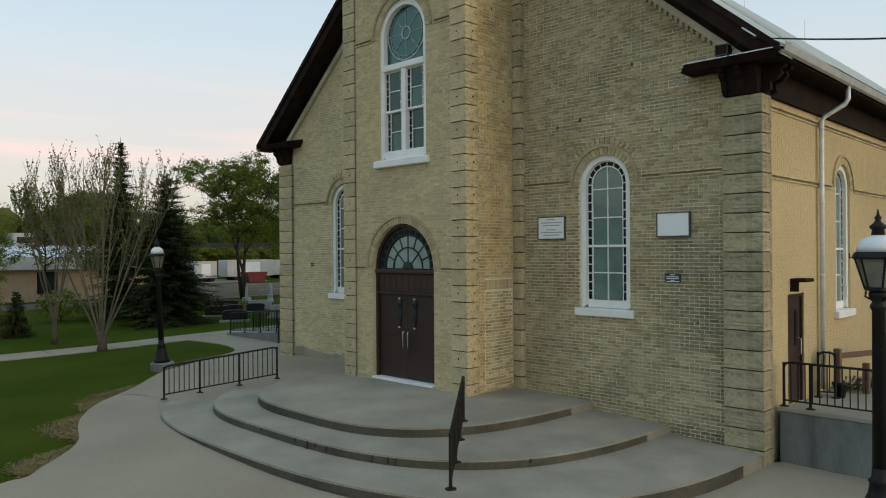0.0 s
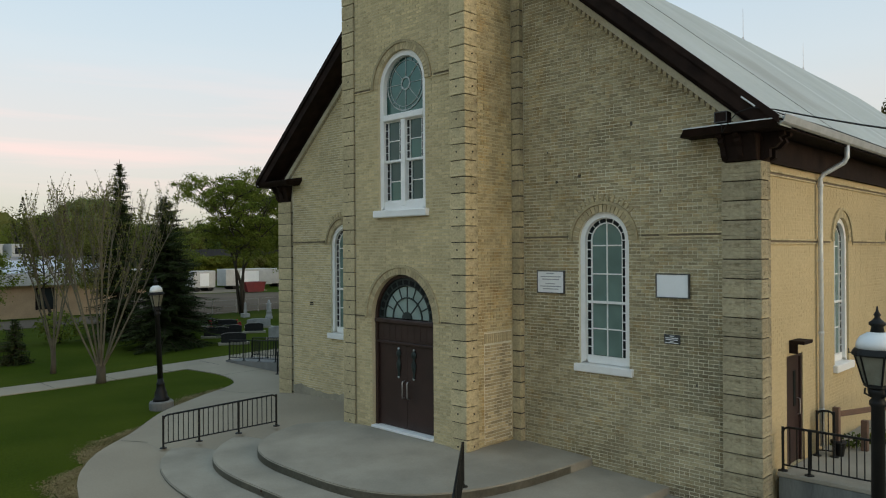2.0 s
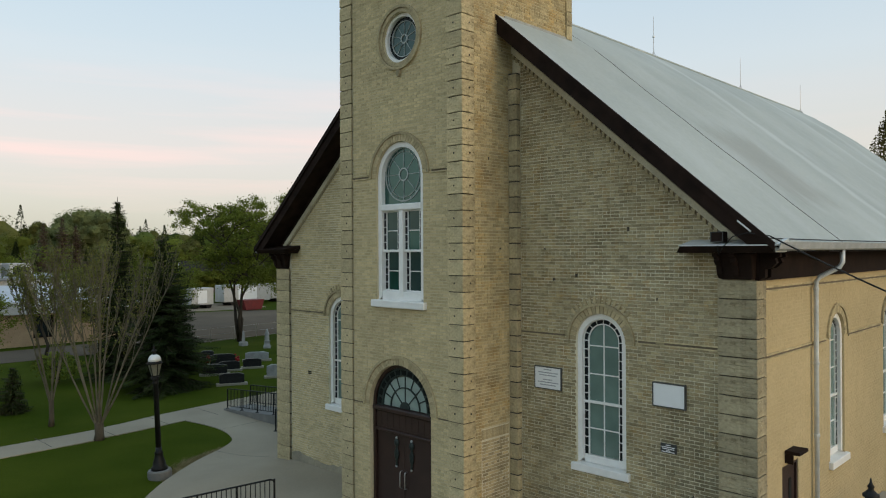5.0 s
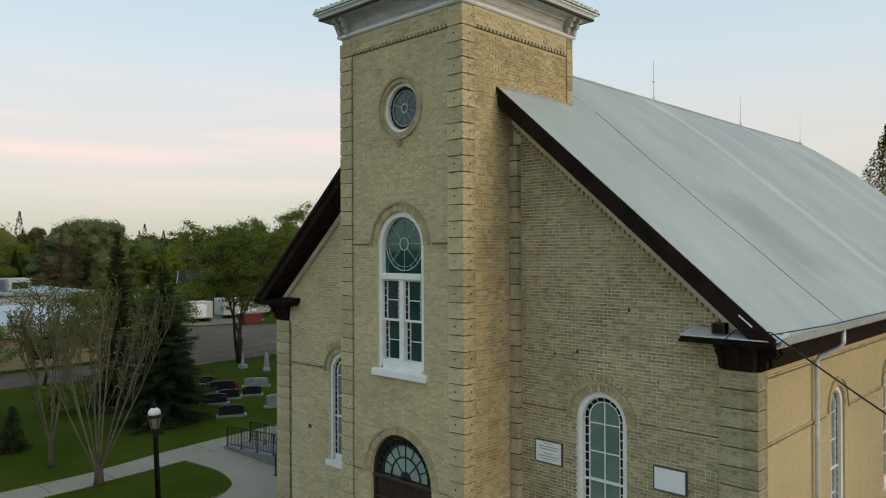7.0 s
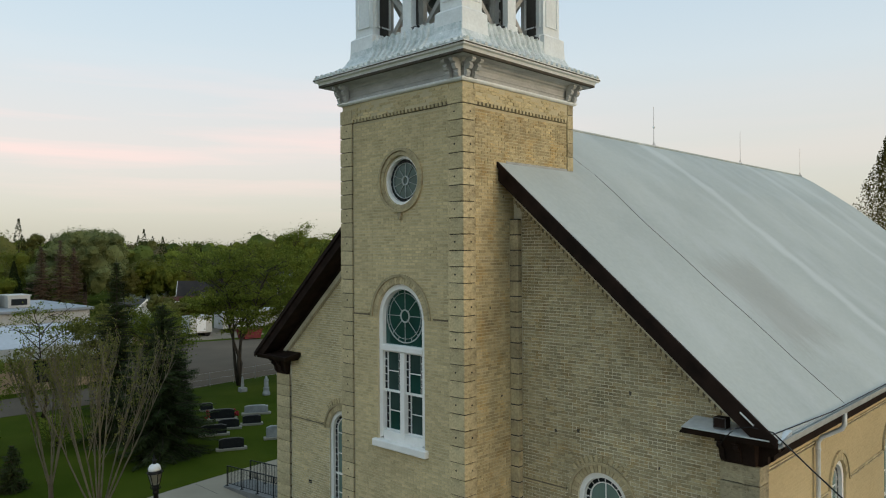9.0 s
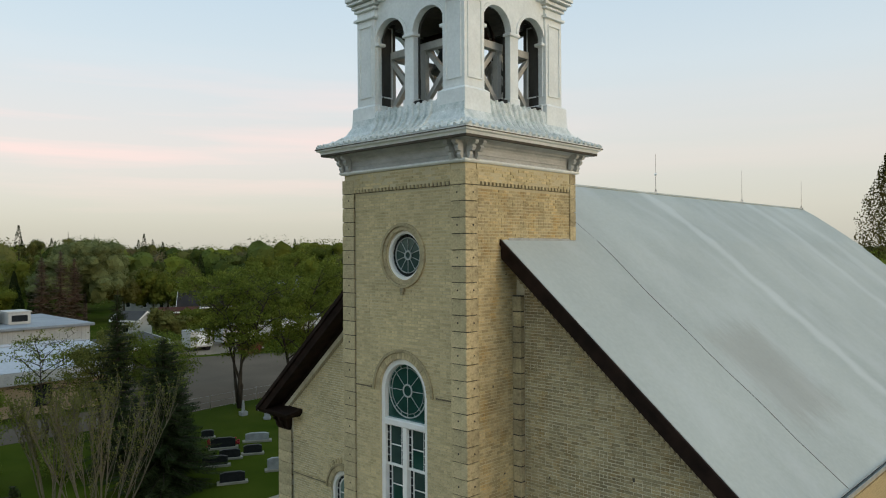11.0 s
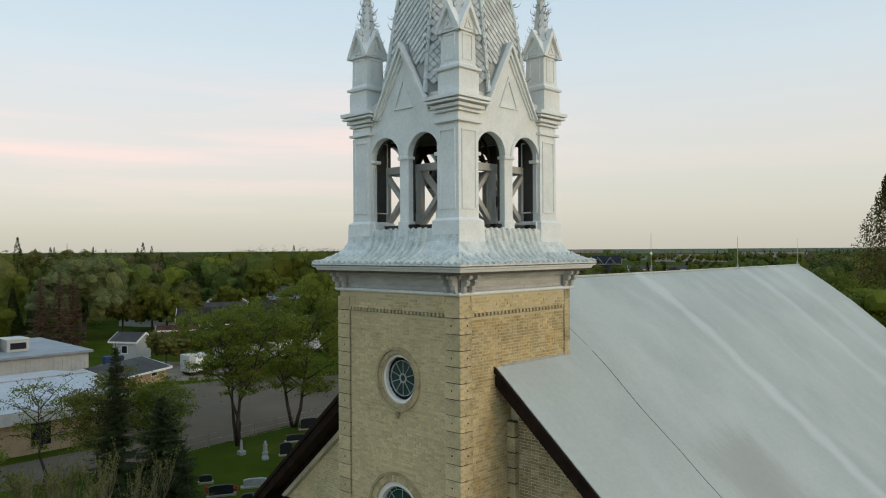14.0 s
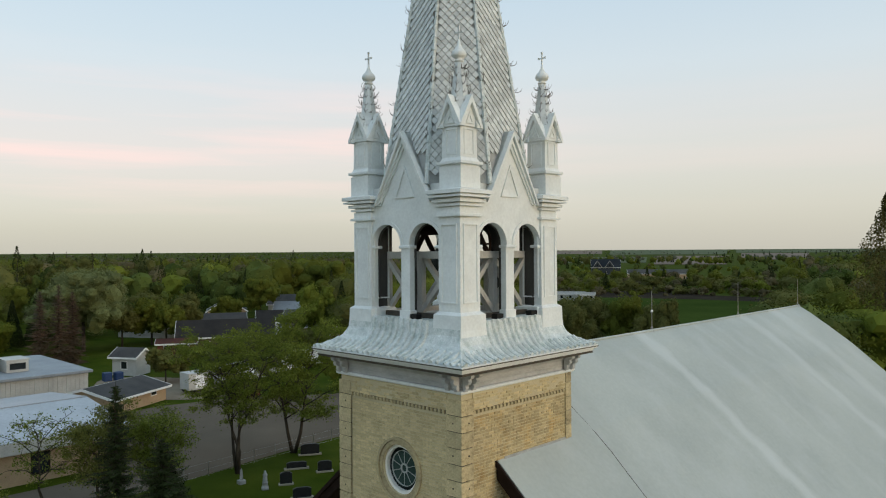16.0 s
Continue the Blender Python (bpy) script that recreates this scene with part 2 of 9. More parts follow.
M_PAVE = mat("pale_paving_concrete", (0.35, 0.3, 0.222), (0.288, 0.245, 0.182), 0.35, 0.95, 0.15, fine=20, fine_amount=0.12, spec=0.2, detail=8)
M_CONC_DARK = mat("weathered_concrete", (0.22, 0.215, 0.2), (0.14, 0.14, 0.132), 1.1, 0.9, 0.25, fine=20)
M_RISER = mat("dark_riser", (0.237, 0.22, 0.165), (0.147, 0.138, 0.105), 0.9, 0.95, 0.25, fine=14, fine_amount=0.3, spec=0.2)
M_IRON = mat("black_iron", (0.006, 0.006, 0.006), (0.011, 0.011, 0.010), 5, 0.5, 0.1, spec=0.25)
M_GLASS = glass_mat("grey_green_glass", (0.18, 0.26, 0.225))
M_GLASS_TEAL = glass_mat("teal_glass", (0.018, 0.062, 0.055), 0.05, spec=1.0)
M_GLASS_TEAL.node_tree.nodes["Principled BSDF"].inputs["Specular Tint"].default_value = (0.55, 1.0, 0.92, 1)
M_GLASS_DARK = glass_mat("dark_border_glass", (0.01, 0.013, 0.014), 0.35, spec=0.15)
M_GRASS = mat("mown_lawn", (0.033, 0.054, 0.003), (0.064, 0.081, 0.008), 0.22, 1.0, 0.8, fine=22, fine_amount=0.55, spec=0.03, detail=8)
M_GRAVEL = mat("gravel_lot", (0.165, 0.132, 0.10), (0.12, 0.097, 0.075), 0.12, 1.0, 0.3, fine=9, spec=0.0)
M_LEAF = leafy(mat("spring_leaves", (0.165, 0.195, 0.034), (0.10, 0.125, 0.022), 0.5, 0.85, 0, island=0.4, fine=3, spec=0.08))
M_LEAF_OLIVE = leafy(mat("olive_leaves", (0.175, 0.178, 0.045), (0.11, 0.115, 0.03), 0.5, 0.85, 0, island=0.4, fine=3, spec=0.08))
M_LEAF_DARK = mat("dark_woods", (0.055, 0.08, 0.017), (0.08, 0.095, 0.026), 0.02, 0.9, 0, island=0.45, fine=0.3, fine_amount=0.4, spec=0.05)
M_NEEDLE = mat("spruce_needles", (0.024, 0.036, 0.012), (0.046, 0.056, 0.02), 0.6, 0.9, 0, island=0.4, fine=4, spec=0.05)
M_BARK = mat("grey_bark", (0.075, 0.06, 0.045), (0.045, 0.037, 0.03), 3, 0.95, 0.4, stretch=(1, 1, 0.25), spec=0.1)
M_TWIG = mat("pale_twigs", (0.195, 0.168, 0.115), (0.125, 0.106, 0.072), 2, 0.9, 0.1, island=0.25, spec=0.1)



SOOT, RUSTY, PALE = (0.5, 0.47, 0.42), (0.96, 0.8, 0.58), (1.3, 1.27, 1.22)
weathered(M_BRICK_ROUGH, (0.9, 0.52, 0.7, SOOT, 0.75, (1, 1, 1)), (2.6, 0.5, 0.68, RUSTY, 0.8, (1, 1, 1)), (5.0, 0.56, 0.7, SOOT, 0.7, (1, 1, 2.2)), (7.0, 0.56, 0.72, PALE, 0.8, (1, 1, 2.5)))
weathered(M_BRICK_MID, (1.4, 0.52, 0.7, SOOT, 0.45, (1, 1, 1)), (2.2, 0.48, 0.66, RUSTY, 0.8, (1, 1, 1)), (5.5, 0.56, 0.7, SOOT, 0.6, (1, 1, 2.2)))
weathered(M_BRICK, (1.2, 0.54, 0.72, SOOT, 0.35, (1, 1, 1)), (4.5, 0.56, 0.7, SOOT, 0.5, (1, 1, 2.4)))
weathered(M_BRICK_PIECE, (4.0, 0.5, 0.7, SOOT, 0.6, (1, 1, 1)))
weathered(M_QUOIN, (1.6, 0.5, 0.7, SOOT, 0.45, (1, 1, 1)), (6.0, 0.54, 0.68, SOOT, 0.6, (1, 1, 1.6)))
weathered(M_QUOIN_OLD, (1.3, 0.48, 0.68, SOOT, 0.6, (1, 1, 1)), (5.0, 0.52, 0.66, SOOT, 0.65, (1, 1, 1.6)))
weathered(M_MORTAR, (1.1, 0.5, 0.7, SOOT, 0.6, (1, 1, 1)))
stain(M_BRICK_ROUGH, (4.9, 0, 2.1), (1.5, 3, 2.1), (0.62, 0.64, 0.66), 0.9)
stain(M_BRICK_ROUGH, (4.5, 0, -0.1), (1.2, 3, 0.28), (0.5, 0.49, 0.5), 0.9)
weathered(M_TIN, (5.0, 0.5, 0.66, (0.72, 0.78, 0.76), 0.9, (1, 1, 1)), (13.0, 0.55, 0.68, (1.25, 1.25, 1.25), 0.8, (1, 1, 1)))


def roof_material():
    """Pale roofing with streaks that run down the slope and one worn patch."""
    m = mat("streaked_pale_roofing", (0.45, 0.478, 0.445), (0.385, 0.412, 0.386), 0.35, 0.8, 0.12, fine=9, fine_amount=0.1, spec=0.3)
    nt = m.node_tree
    b = nt.nodes["Principled BSDF"]
    base = b.inputs["Base Color"].links[0].from_socket
    co = nt.nodes.new("ShaderNodeTexCoord")

    def streak(scale, lo, hi, colour, src, detail=3):
        mp = nt.nodes.new("ShaderNodeMapping")
        mp.inputs["Scale"].default_value = scale
        nt.links.new(co.outputs["Object"], mp.inputs[0])
        n = nt.nodes.new("ShaderNodeTexNoise")
        n.inputs["Scale"].default_value, n.inputs["Detail"].default_value = 1.0, detail
        nt.links.new(mp.outputs[0], n.inputs[0])
        r = nt.nodes.new("ShaderNodeMapRange")
        r.inputs[1].default_value, r.inputs[2].default_value, r.inputs[4].default_value = lo, hi, 0.65
        nt.links.new(n.outputs[0], r.inputs[0])
        mx = nt.nodes.new("ShaderNodeMix")
        mx.data_type = "RGBA"
        nt.links.new(r.outputs[0], mx.inputs[0])
        nt.links.new(src, mx.inputs[6])
        mx.inputs[7].default_value = (*colour, 1)
        return mx.outputs[2]

    c = streak((0.12, 0.5, 0.12), 0.62, 0.9, (0.5, 0.53, 0.51), base, 6)
    c = streak((0.5, 0.9, 0.5), 0.5, 0.8, (0.5, 0.53, 0.515), c, 7)
    # pale lap joints that have bled down the slope
    wn = nt.nodes.new("ShaderNodeTexNoise")
    wn.inputs["Scale"].default_value, wn.inputs["Detail"].default_value = 0.9, 6
    nt.links.new(co.outputs["Object"], wn.inputs[0])
    sp = nt.nodes.new("ShaderNodeSeparateXYZ")
    nt.links.new(co.outputs["Object"], sp.inputs[0])
    wy = nt.nodes.new("ShaderNodeMath")
    wy.operation = "MULTIPLY_ADD"
    wy.inputs[1].default_value = 0.9
    nt.links.new(wn.outputs[0], wy.inputs[0])
    nt.links.new(sp.outputs["Y"], wy.inputs[2])
    for y, w, k in ((13.05, 0.5, 0.5), (22.7, 0.5, 0.34), (26.5, 0.8, 0.3), (17.6, 0.25, 0.1)):
        df = nt.nodes.new("ShaderNodeMath")
        df.operation = "SUBTRACT"
        df.inputs[1].default_value = y
        nt.links.new(wy.outputs[0], df.inputs[0])
        ab = nt.nodes.new("ShaderNodeMath")
        ab.operation = "ABSOLUTE"
        nt.links.new(df.outputs[0], ab.inputs[0])
        r = nt.nodes.new("ShaderNodeMapRange")
        r.inputs[1].default_value, r.inputs[2].default_value, r.inputs[3].default_value, r.inputs[4].default_value = w * 0.3, w, k, 0.0
        nt.links.new(ab.outputs[0], r.inputs[0])
        mx = nt.nodes.new("ShaderNodeMix")
        mx.data_type = "RGBA"
        nt.links.new(r.outputs[0], mx.inputs[0])
        nt.links.new(c, mx.inputs[6])
        mx.inputs[7].default_value = (0.6, 0.63, 0.61, 1)
        c = mx.outputs[2]
    # worn patch
    mp = nt.nodes.new("ShaderNodeMapping")
    mp.vector_type = "TEXTURE"
    mp.inputs["Location"].default_value = (3.95, 7.4, 9.2)
    mp.inputs["Scale"].default_value = (1.25, 1.6, 3.0)
    nt.links.new(co.outputs["Object"], mp.inputs[0])
    ab = nt.nodes.new("ShaderNodeVectorMath")
    ab.operation = "ABSOLUTE"
    nt.links.new(mp.outputs[0], ab.inputs[0])
    xyz = nt.nodes.new("ShaderNodeSeparateXYZ")
    nt.links.new(ab.outputs[0], xyz.inputs[0])
    ln = nt.nodes.new("ShaderNodeMath")
    ln.operation = "MAXIMUM"
    nt.links.new(xyz.outputs["X"], ln.inputs[0])
    nt.links.new(xyz.outputs["Y"], ln.inputs[1])
    nz = nt.nodes.new("ShaderNodeTexNoise")
    nz.inputs["Scale"].default_value, nz.inputs["Detail"].default_value, nz.inputs["Roughness"].default_value = 2.0, 9, 0.7
    run = nt.nodes.new("ShaderNodeMapping")
    run.inputs["Scale"].default_value = (0.7, 2.6, 0.7)
    nt.links.new(co.outputs["Object"], run.inputs[0])
    nt.links.new(run.outputs[0], nz.inputs[0])
    ad = nt.nodes.new("ShaderNodeMath")
    nt.links.new(ln.outputs[0], ad.inputs[0])
    nt.links.new(nz.outputs[0], ad.inputs[1])
    r = nt.nodes.new("ShaderNodeMapRange")
    r.inputs[1].default_value, r.inputs[2].default_value, r.inputs[3].default_value, r.inputs[4].default_value = 1.2, 1.62, 0.42, 0.0
    nt.links.new(ad.outputs[0], r.inputs[0])
    mx = nt.nodes.new("ShaderNodeMix")
    mx.data_type = "RGBA"
    nt.links.new(r.outputs[0], mx.inputs[0])
    nt.links.new(c, mx.inputs[6])
    mx.inputs[7].default_value = (0.30, 0.285, 0.25, 1)
    nt.links.new(mx.outputs[2], b.inputs["Base Color"])
    return m


M_ROOF2 = roof_material()


# ---- builders ----
def link(name, bm, material, parent=None, label="", smooth=False):
    me = bpy.data.meshes.new(name)
    bm.to_mesh(me)
    bm.free()
    me.materials.append(material)
    if smooth:
        me.shade_smooth()
    ob = new(name, me)
    if parent:
        ob.parent = parent
    if label:
        ob["label"] = label
    return ob


def part(name, bm, material, parent, label="", smooth=False):
    return link(name, bm, material, parent, label, smooth)


def thing(name, label, category, group="", kind="", at=(0, 0, 0)):
    ob = new(name)
    ob.location = at
    ob.empty_display_size = 0.1
    return tagged(ob, label, category, group, kind)


def box(bm, x0, x1, y0, y1, z0, z1, m=None):
    vs = [bm.verts.new((x, y, z)) for x in (x0, x1) for y in (y0, y1) for z in (z0, z1)]
    for f in ((0, 1, 3, 2), (4, 6, 7, 5), (0, 4, 5, 1), (2, 3, 7, 6), (0, 2, 6, 4), (1, 5, 7, 3)):
        bm.faces.new([vs[i] for i in f])
    if m:
        bmesh.ops.transform(bm, matrix=m, verts=vs)
    return vs


def bev(bm, w=0.01, seg=1):
    bmesh.ops.bevel(bm, geom=bm.edges[:], offset=w, segments=seg, affect="EDGES", clamp_overlap=True)
    return bm


def boxm(x0, x1, y0, y1, z0, z1, w=0.0):
    bm = bmesh.new()
    box(bm, x0, x1, y0, y1, z0, z1)
    return bev(bm, w) if w else bm


def tube(bm, pts, rad, seg=8, closed=False):
    """A round bar along pts; rad is one radius or one a point."""
    pts = [Vector(p) for p in pts]
    rads = rad if isinstance(rad, (list, tuple)) else [rad] * len(pts)
    rings, side = [], None
    for i, p in enumerate(pts):
        d = (pts[min(i + 1, len(pts) - 1)] - pts[max(i - 1, 0)]).normalized()
        if side is None or abs(side.dot(d)) > 0.9:
            side = d.orthogonal().normalized()
        side = (side - d * side.dot(d)).normalized()
        up = d.cross(side)
        rings.append([bm.verts.new(p + (side * math.cos(a) + up * math.sin(a)) * rads[i]) for a in (2 * math.pi * k / seg for k in range(seg))])
    for a, b in zip(rings, rings[1:]):
        for k in range(seg):
            bm.faces.new((a[k], a[(k + 1) % seg], b[(k + 1) % seg], b[k]))
    if seg > 2:
        bm.faces.new(rings[0][::-1])
        bm.faces.new(rings[-1])
    return bm


def lathe(bm, profile, seg=16, at=(0, 0, 0), turn=0.0, square=False):
    """Turns (radius, z) pairs round the z axis; seg 4 with turn 45 gives square mouldings."""
    rings = []
    for r, z in profile:
        k = r / math.cos(math.pi / seg) if square else r
        rings.append([bm.verts.new((at[0] + k * math.cos(a), at[1] + k * math.sin(a), at[2] + z)) for a in (radians(turn) + 2 * math.pi * i / seg for i in range(seg))])
    for a, b in zip(rings, rings[1:]):
        for i in range(seg):
            bm.faces.new((a[i], a[(i + 1) % seg], b[(i + 1) % seg], b[i]))
    bm.faces.new(rings[0][::-1])
    bm.faces.new(rings[-1])
    return bm


def ring_band(bm, inner, outer, y0, y1, closed=False):
    """A band between two lines of (x, z) points, from depth y0 to y1."""
    n = len(inner)
    q = [[bm.verts.new((p[0], y, p[1])) for p in line] for line in (inner, outer) for y in (y0, y1)]
    rng = range(n if closed else n - 1)
    for i in rng:
        j = (i + 1) % n
        bm.faces.new((q[0][i], q[0][j], q[2][j], q[2][i]))
        bm.faces.new((q[1][i], q[3][i], q[3][j], q[1][j]))
        bm.faces.new((q[0][i], q[1][i], q[1][j], q[0][j]))
        bm.faces.new((q[2][i], q[2][j], q[3][j], q[3][i]))
    if not closed:
        for i in (0, n - 1):
            bm.faces.new((q[0][i], q[2][i], q[3][i], q[1][i]))
    return bm


def arch_line(cx, half, z0, zs, n=20, rise=None):
    """The outline of a round-headed opening, from the lower left over the head to the lower right."""
    rise = half if rise is None else rise
    pts = [(cx - half, z0)]
    pts += [(cx - half * math.cos(math.pi * i / n), zs + rise * math.sin(math.pi * i / n)) for i in range(n + 1)]
    return pts + [(cx + half, z0)]


def circle_line(cx, cz, r, n=32):
    return [(cx + r * math.cos(2 * math.pi * i / n), cz + r * math.sin(2 * math.pi * i / n)) for i in range(n)]


def inside(p, line):
    hit, n = False, len(line)
    for i in range(n):
        (ax, ay), (bx, by) = line[i], line[(i + 1) % n]
        if (ay > p[1]) != (by > p[1]) and p[0] < (bx - ax) * (p[1] - ay) / (by - ay) + ax:
            hit = not hit
    return hit


def panel(outline, holes, thick, m):
    """A wall with openings: outline and holes as (x, z) lines, outer face at y = 0, thickness along +y, set by m."""
    bm = bmesh.new()
    pts, edges = [], []
    for line in [outline] + holes:
        b = len(pts)
        pts += [Vector(p) for p in line]
        edges += [(b + i, b + (i + 1) % len(line)) for i in range(len(line))]
    out = geometry.delaunay_2d_cdt(pts, edges, [], 0, 1e-5)
    vs = [bm.verts.new((p.x, 0, p.y)) for p in out[0]]
    for tri in out[2]:
        c = sum((out[0][i] for i in tri), Vector((0, 0))) / len(tri)
        if inside(c, outline) and not any(inside(c, h) for h in holes):
            bm.faces.new([vs[i] for i in tri])
    bmesh.ops.delete(bm, geom=[v for v in bm.verts if not v.link_faces], context="VERTS")
    faces = bm.faces[:]
    ex = bmesh.ops.extrude_face_region(bm, geom=faces, use_keep_orig=True)
    bmesh.ops.translate(bm, vec=(0, thick, 0), verts=[v for v in ex["geom"] if isinstance(v, bmesh.types.BMVert)])
    bmesh.ops.recalc_face_normals(bm, faces=bm.faces[:])
    bmesh.ops.transform(bm, matrix=m, verts=bm.verts[:])
    return bm


def turned(x, y, deg):
    return pose(x, y, 0, 0, 0, deg)


def fill(poly, z0, z1):
    """A slab from an (x, y) outline."""
    bm = bmesh.new()
    vs = [bm.verts.new((x, y, z0)) for x, y in poly]
    edges = [bm.edges.new((vs[i], vs[(i + 1) % len(vs)])) for i in range(len(vs))]
    bmesh.ops.triangle_fill(bm, use_beauty=True, edges=edges, normal=(0, 0, 1))
    ex = bmesh.ops.extrude_face_region(bm, geom=bm.faces[:], use_keep_orig=True)
    bmesh.ops.translate(bm, vec=(0, 0, z1 - z0), verts=[v for v in ex["geom"] if isinstance(v, bmesh.types.BMVert)])
    bmesh.ops.recalc_face_normals(bm, faces=bm.faces[:])
    return bm


def spline(pts, n=8, closed=False):
    """A smooth line through a few points."""
    out, k = [], len(pts)
    for i in range(k if closed else k - 1):
        p = [Vector(pts[j % k] if closed else pts[min(max(j, 0), k - 1)]) for j in (i - 1, i, i + 1, i + 2)]
        for s in range(n):
            t = s / n
            out.append(0.5 * (2 * p[1] + (p[2] - p[0]) * t + (2 * p[0] - 5 * p[1] + 4 * p[2] - p[3]) * t * t + (3 * p[1] - p[0] - 3 * p[2] + p[3]) * t ** 3))
    if not closed:
        out.append(Vector(pts[-1]))
    return [tuple(v) for v in out]

# ---- church: sizes ----
CX, HALF, FRONT_Y, BACK_Y = -2.13, 7.84, 1.79, 29.75      # nave: middle line, half width, front and back walls
BASE, EAVE_Z = -0.6, 6.62
TX0, TX1, TY0, TY1, T_TOP = -4.28, 0.0, 0.0, 4.26, 14.32  # tower
PLAT = 0.44
RIDGE_Z, PITCH = 14.44, 0.862
OVER, EAVE_X = 0.54, 8.43                                 # verge overhang, half width of the roof
RIDGE_X = -2.62                                           # the old roof has settled: its ridge lies off the middle line


def roof_z(x):
    return RIDGE_Z - PITCH * abs(x - CX)


church = thing("church", "buff brick village church with a tall front tower and pale roof", "church")

# openings: middle, half width, sill, spring
TW = (-2.09, 0.83, 5.84, 8.90)      # tower window
FW = (2.40, 0.62, 2.33, 5.06)       # front window
LW = (2 * CX - 2.40, 0.62, 2.33, 5.06)
DW = (-2.12, 1.09, 0.44, 3.20)      # portal
OC = (-2.04, 12.24, 0.60)           # round window
SIDE_W = [(6.72 + 4.6 * i, 0.55, 2.18, 5.02) for i in range(5)]
SIDE_D = (3.62, 0.46, 0.5, 2.72)


def arch_hole(o):
    return arch_line(o[0], o[1], o[2], o[3])


F_FRONT, F_TOWER = turned(0, FRONT_Y, 0), turned(0, TY0, 0)
F_SIDE, F_TSIDE = turned(CX + HALF, 0, 90), turned(TX1, 0, 90)
F_LEFT, F_TLEFT = turned(CX - HALF, 0, -90), turned(TX0, 0, -90)

# nave front: two pieces of one gable, either side of the tower
for side, hole in ((1, FW), (-1, LW)):
    x0, x1 = (TX1, CX + HALF) if side > 0 else (CX - HALF, TX0)
    top = [(x1, roof_z(x1) - 0.2), (x0, roof_z(x0) - 0.2)]
    part("front_wall", panel([(x0, BASE), (x1, BASE)] + top, [arch_hole(hole)], 0.4, F_FRONT), M_MORTAR, church)
s = FRONT_Y + 0.4
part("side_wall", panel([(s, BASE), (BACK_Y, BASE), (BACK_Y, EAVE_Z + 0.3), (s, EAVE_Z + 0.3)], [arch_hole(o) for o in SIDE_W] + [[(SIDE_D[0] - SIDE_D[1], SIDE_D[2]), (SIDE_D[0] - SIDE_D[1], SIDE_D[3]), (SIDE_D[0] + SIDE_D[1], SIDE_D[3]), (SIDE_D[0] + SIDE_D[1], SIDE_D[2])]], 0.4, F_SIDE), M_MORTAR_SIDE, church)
part("side_wall", panel([(-BACK_Y, BASE), (-s, BASE), (-s, EAVE_Z + 0.3), (-BACK_Y, EAVE_Z + 0.3)], [], 0.4, F_LEFT), M_MORTAR, church)
part("back_wall", panel([(-CX - HALF + 0.4, BASE), (-CX + HALF - 0.4, BASE), (-CX + HALF - 0.4, EAVE_Z), (-CX, RIDGE_Z - 0.3), (-CX - HALF + 0.4, EAVE_Z)], [], 0.4, turned(0, BACK_Y, 180)), M_MORTAR, church)

# tower shaft
part("tower_wall", panel([(TX0, BASE), (TX1, BASE), (TX1, T_TOP), (TX0, T_TOP)], [arch_hole(DW), arch_hole(TW), circle_line(OC[0], OC[1], OC[2])], 0.45, F_TOWER), M_MORTAR_DULL, church)
part("tower_wall", panel([(0.45, BASE), (TY1, BASE), (TY1, T_TOP), (0.45, T_TOP)], [], 0.4, F_TSIDE), M_MORTAR_DULL, church)
part("tower_wall", panel([(-TY1, BASE), (-0.45, BASE), (-0.45, T_TOP), (-TY1, T_TOP)], [], 0.4, F_TLEFT), M_MORTAR, church)
part("tower_wall", panel([(-TX1 + 0.4, BASE), (-TX0 - 0.4, BASE), (-TX0 - 0.4, T_TOP), (-TX1 + 0.4, T_TOP)], [], 0.4, turned(0, TY1, 180)), M_MORTAR, church)
part("tower_floor", boxm(TX0 + 0.3, TX1 - 0.3, TY0 + 0.3, TY1 - 0.3, 4.9, 5.0), M_DARKGAP, church)
part("tower_deck", boxm(TX0 + 0.1, TX1 - 0.1, TY0 + 0.1, TY1 - 0.1, T_TOP, T_TOP + 0.1), M_DARKGAP, church)

# ---- roof ----
y0, y1 = FRONT_Y - OVER, BACK_Y + 0.33


def roof_half(side):
    """One slope, eased towards the sagging ridge, with a notch where the tower stands in it."""
    bm = bmesh.new()
    ex = CX + side * EAVE_X
    tx = TX1 if side > 0 else TX0
    up = [(-1.1, 13.42), (-2.0, 14.06), (RIDGE_X, 14.44)] if side > 0 else [(RIDGE_X, 14.44)]
    cols = [(ex, roof_z(ex)), (tx, roof_z(tx))] + up
    seen = {}

    def vert(x, y, z):
        if (x, y) not in seen:
            seen[x, y] = bm.verts.new((x, y, z))
        return seen[x, y]

    for k, ((xa, za), (xb, zb)) in enumerate(zip(cols, cols[1:])):
        for ya, yb in ((y0, TY1), (TY1, y1)) if k == 0 else ((TY1, y1),):
            bm.faces.new((vert(xa, ya, za), vert(xb, ya, zb), vert(xb, yb, zb), vert(xa, yb, za)))
    ex_ = bmesh.ops.extrude_face_region(bm, geom=bm.faces[:], use_keep_orig=True)
    bmesh.ops.translate(bm, vec=(0, 0, -0.16), verts=[v for v in ex_["geom"] if isinstance(v, bmesh.types.BMVert)])
    bmesh.ops.recalc_face_normals(bm, faces=bm.faces[:])
    return bm


roof = part("roof", roof_half(1), M_ROOF2, church, "pale grey weathered roofing with streaks")
part("roof", roof_half(-1), M_ROOF2, church)
bm = bmesh.new()
tube(bm, [(RIDGE_X, TY1 + 0.02, 14.45), (RIDGE_X, y1, 14.45)], 0.05, 6)
part("ridge_cap", bm, M_ROOF2, church)

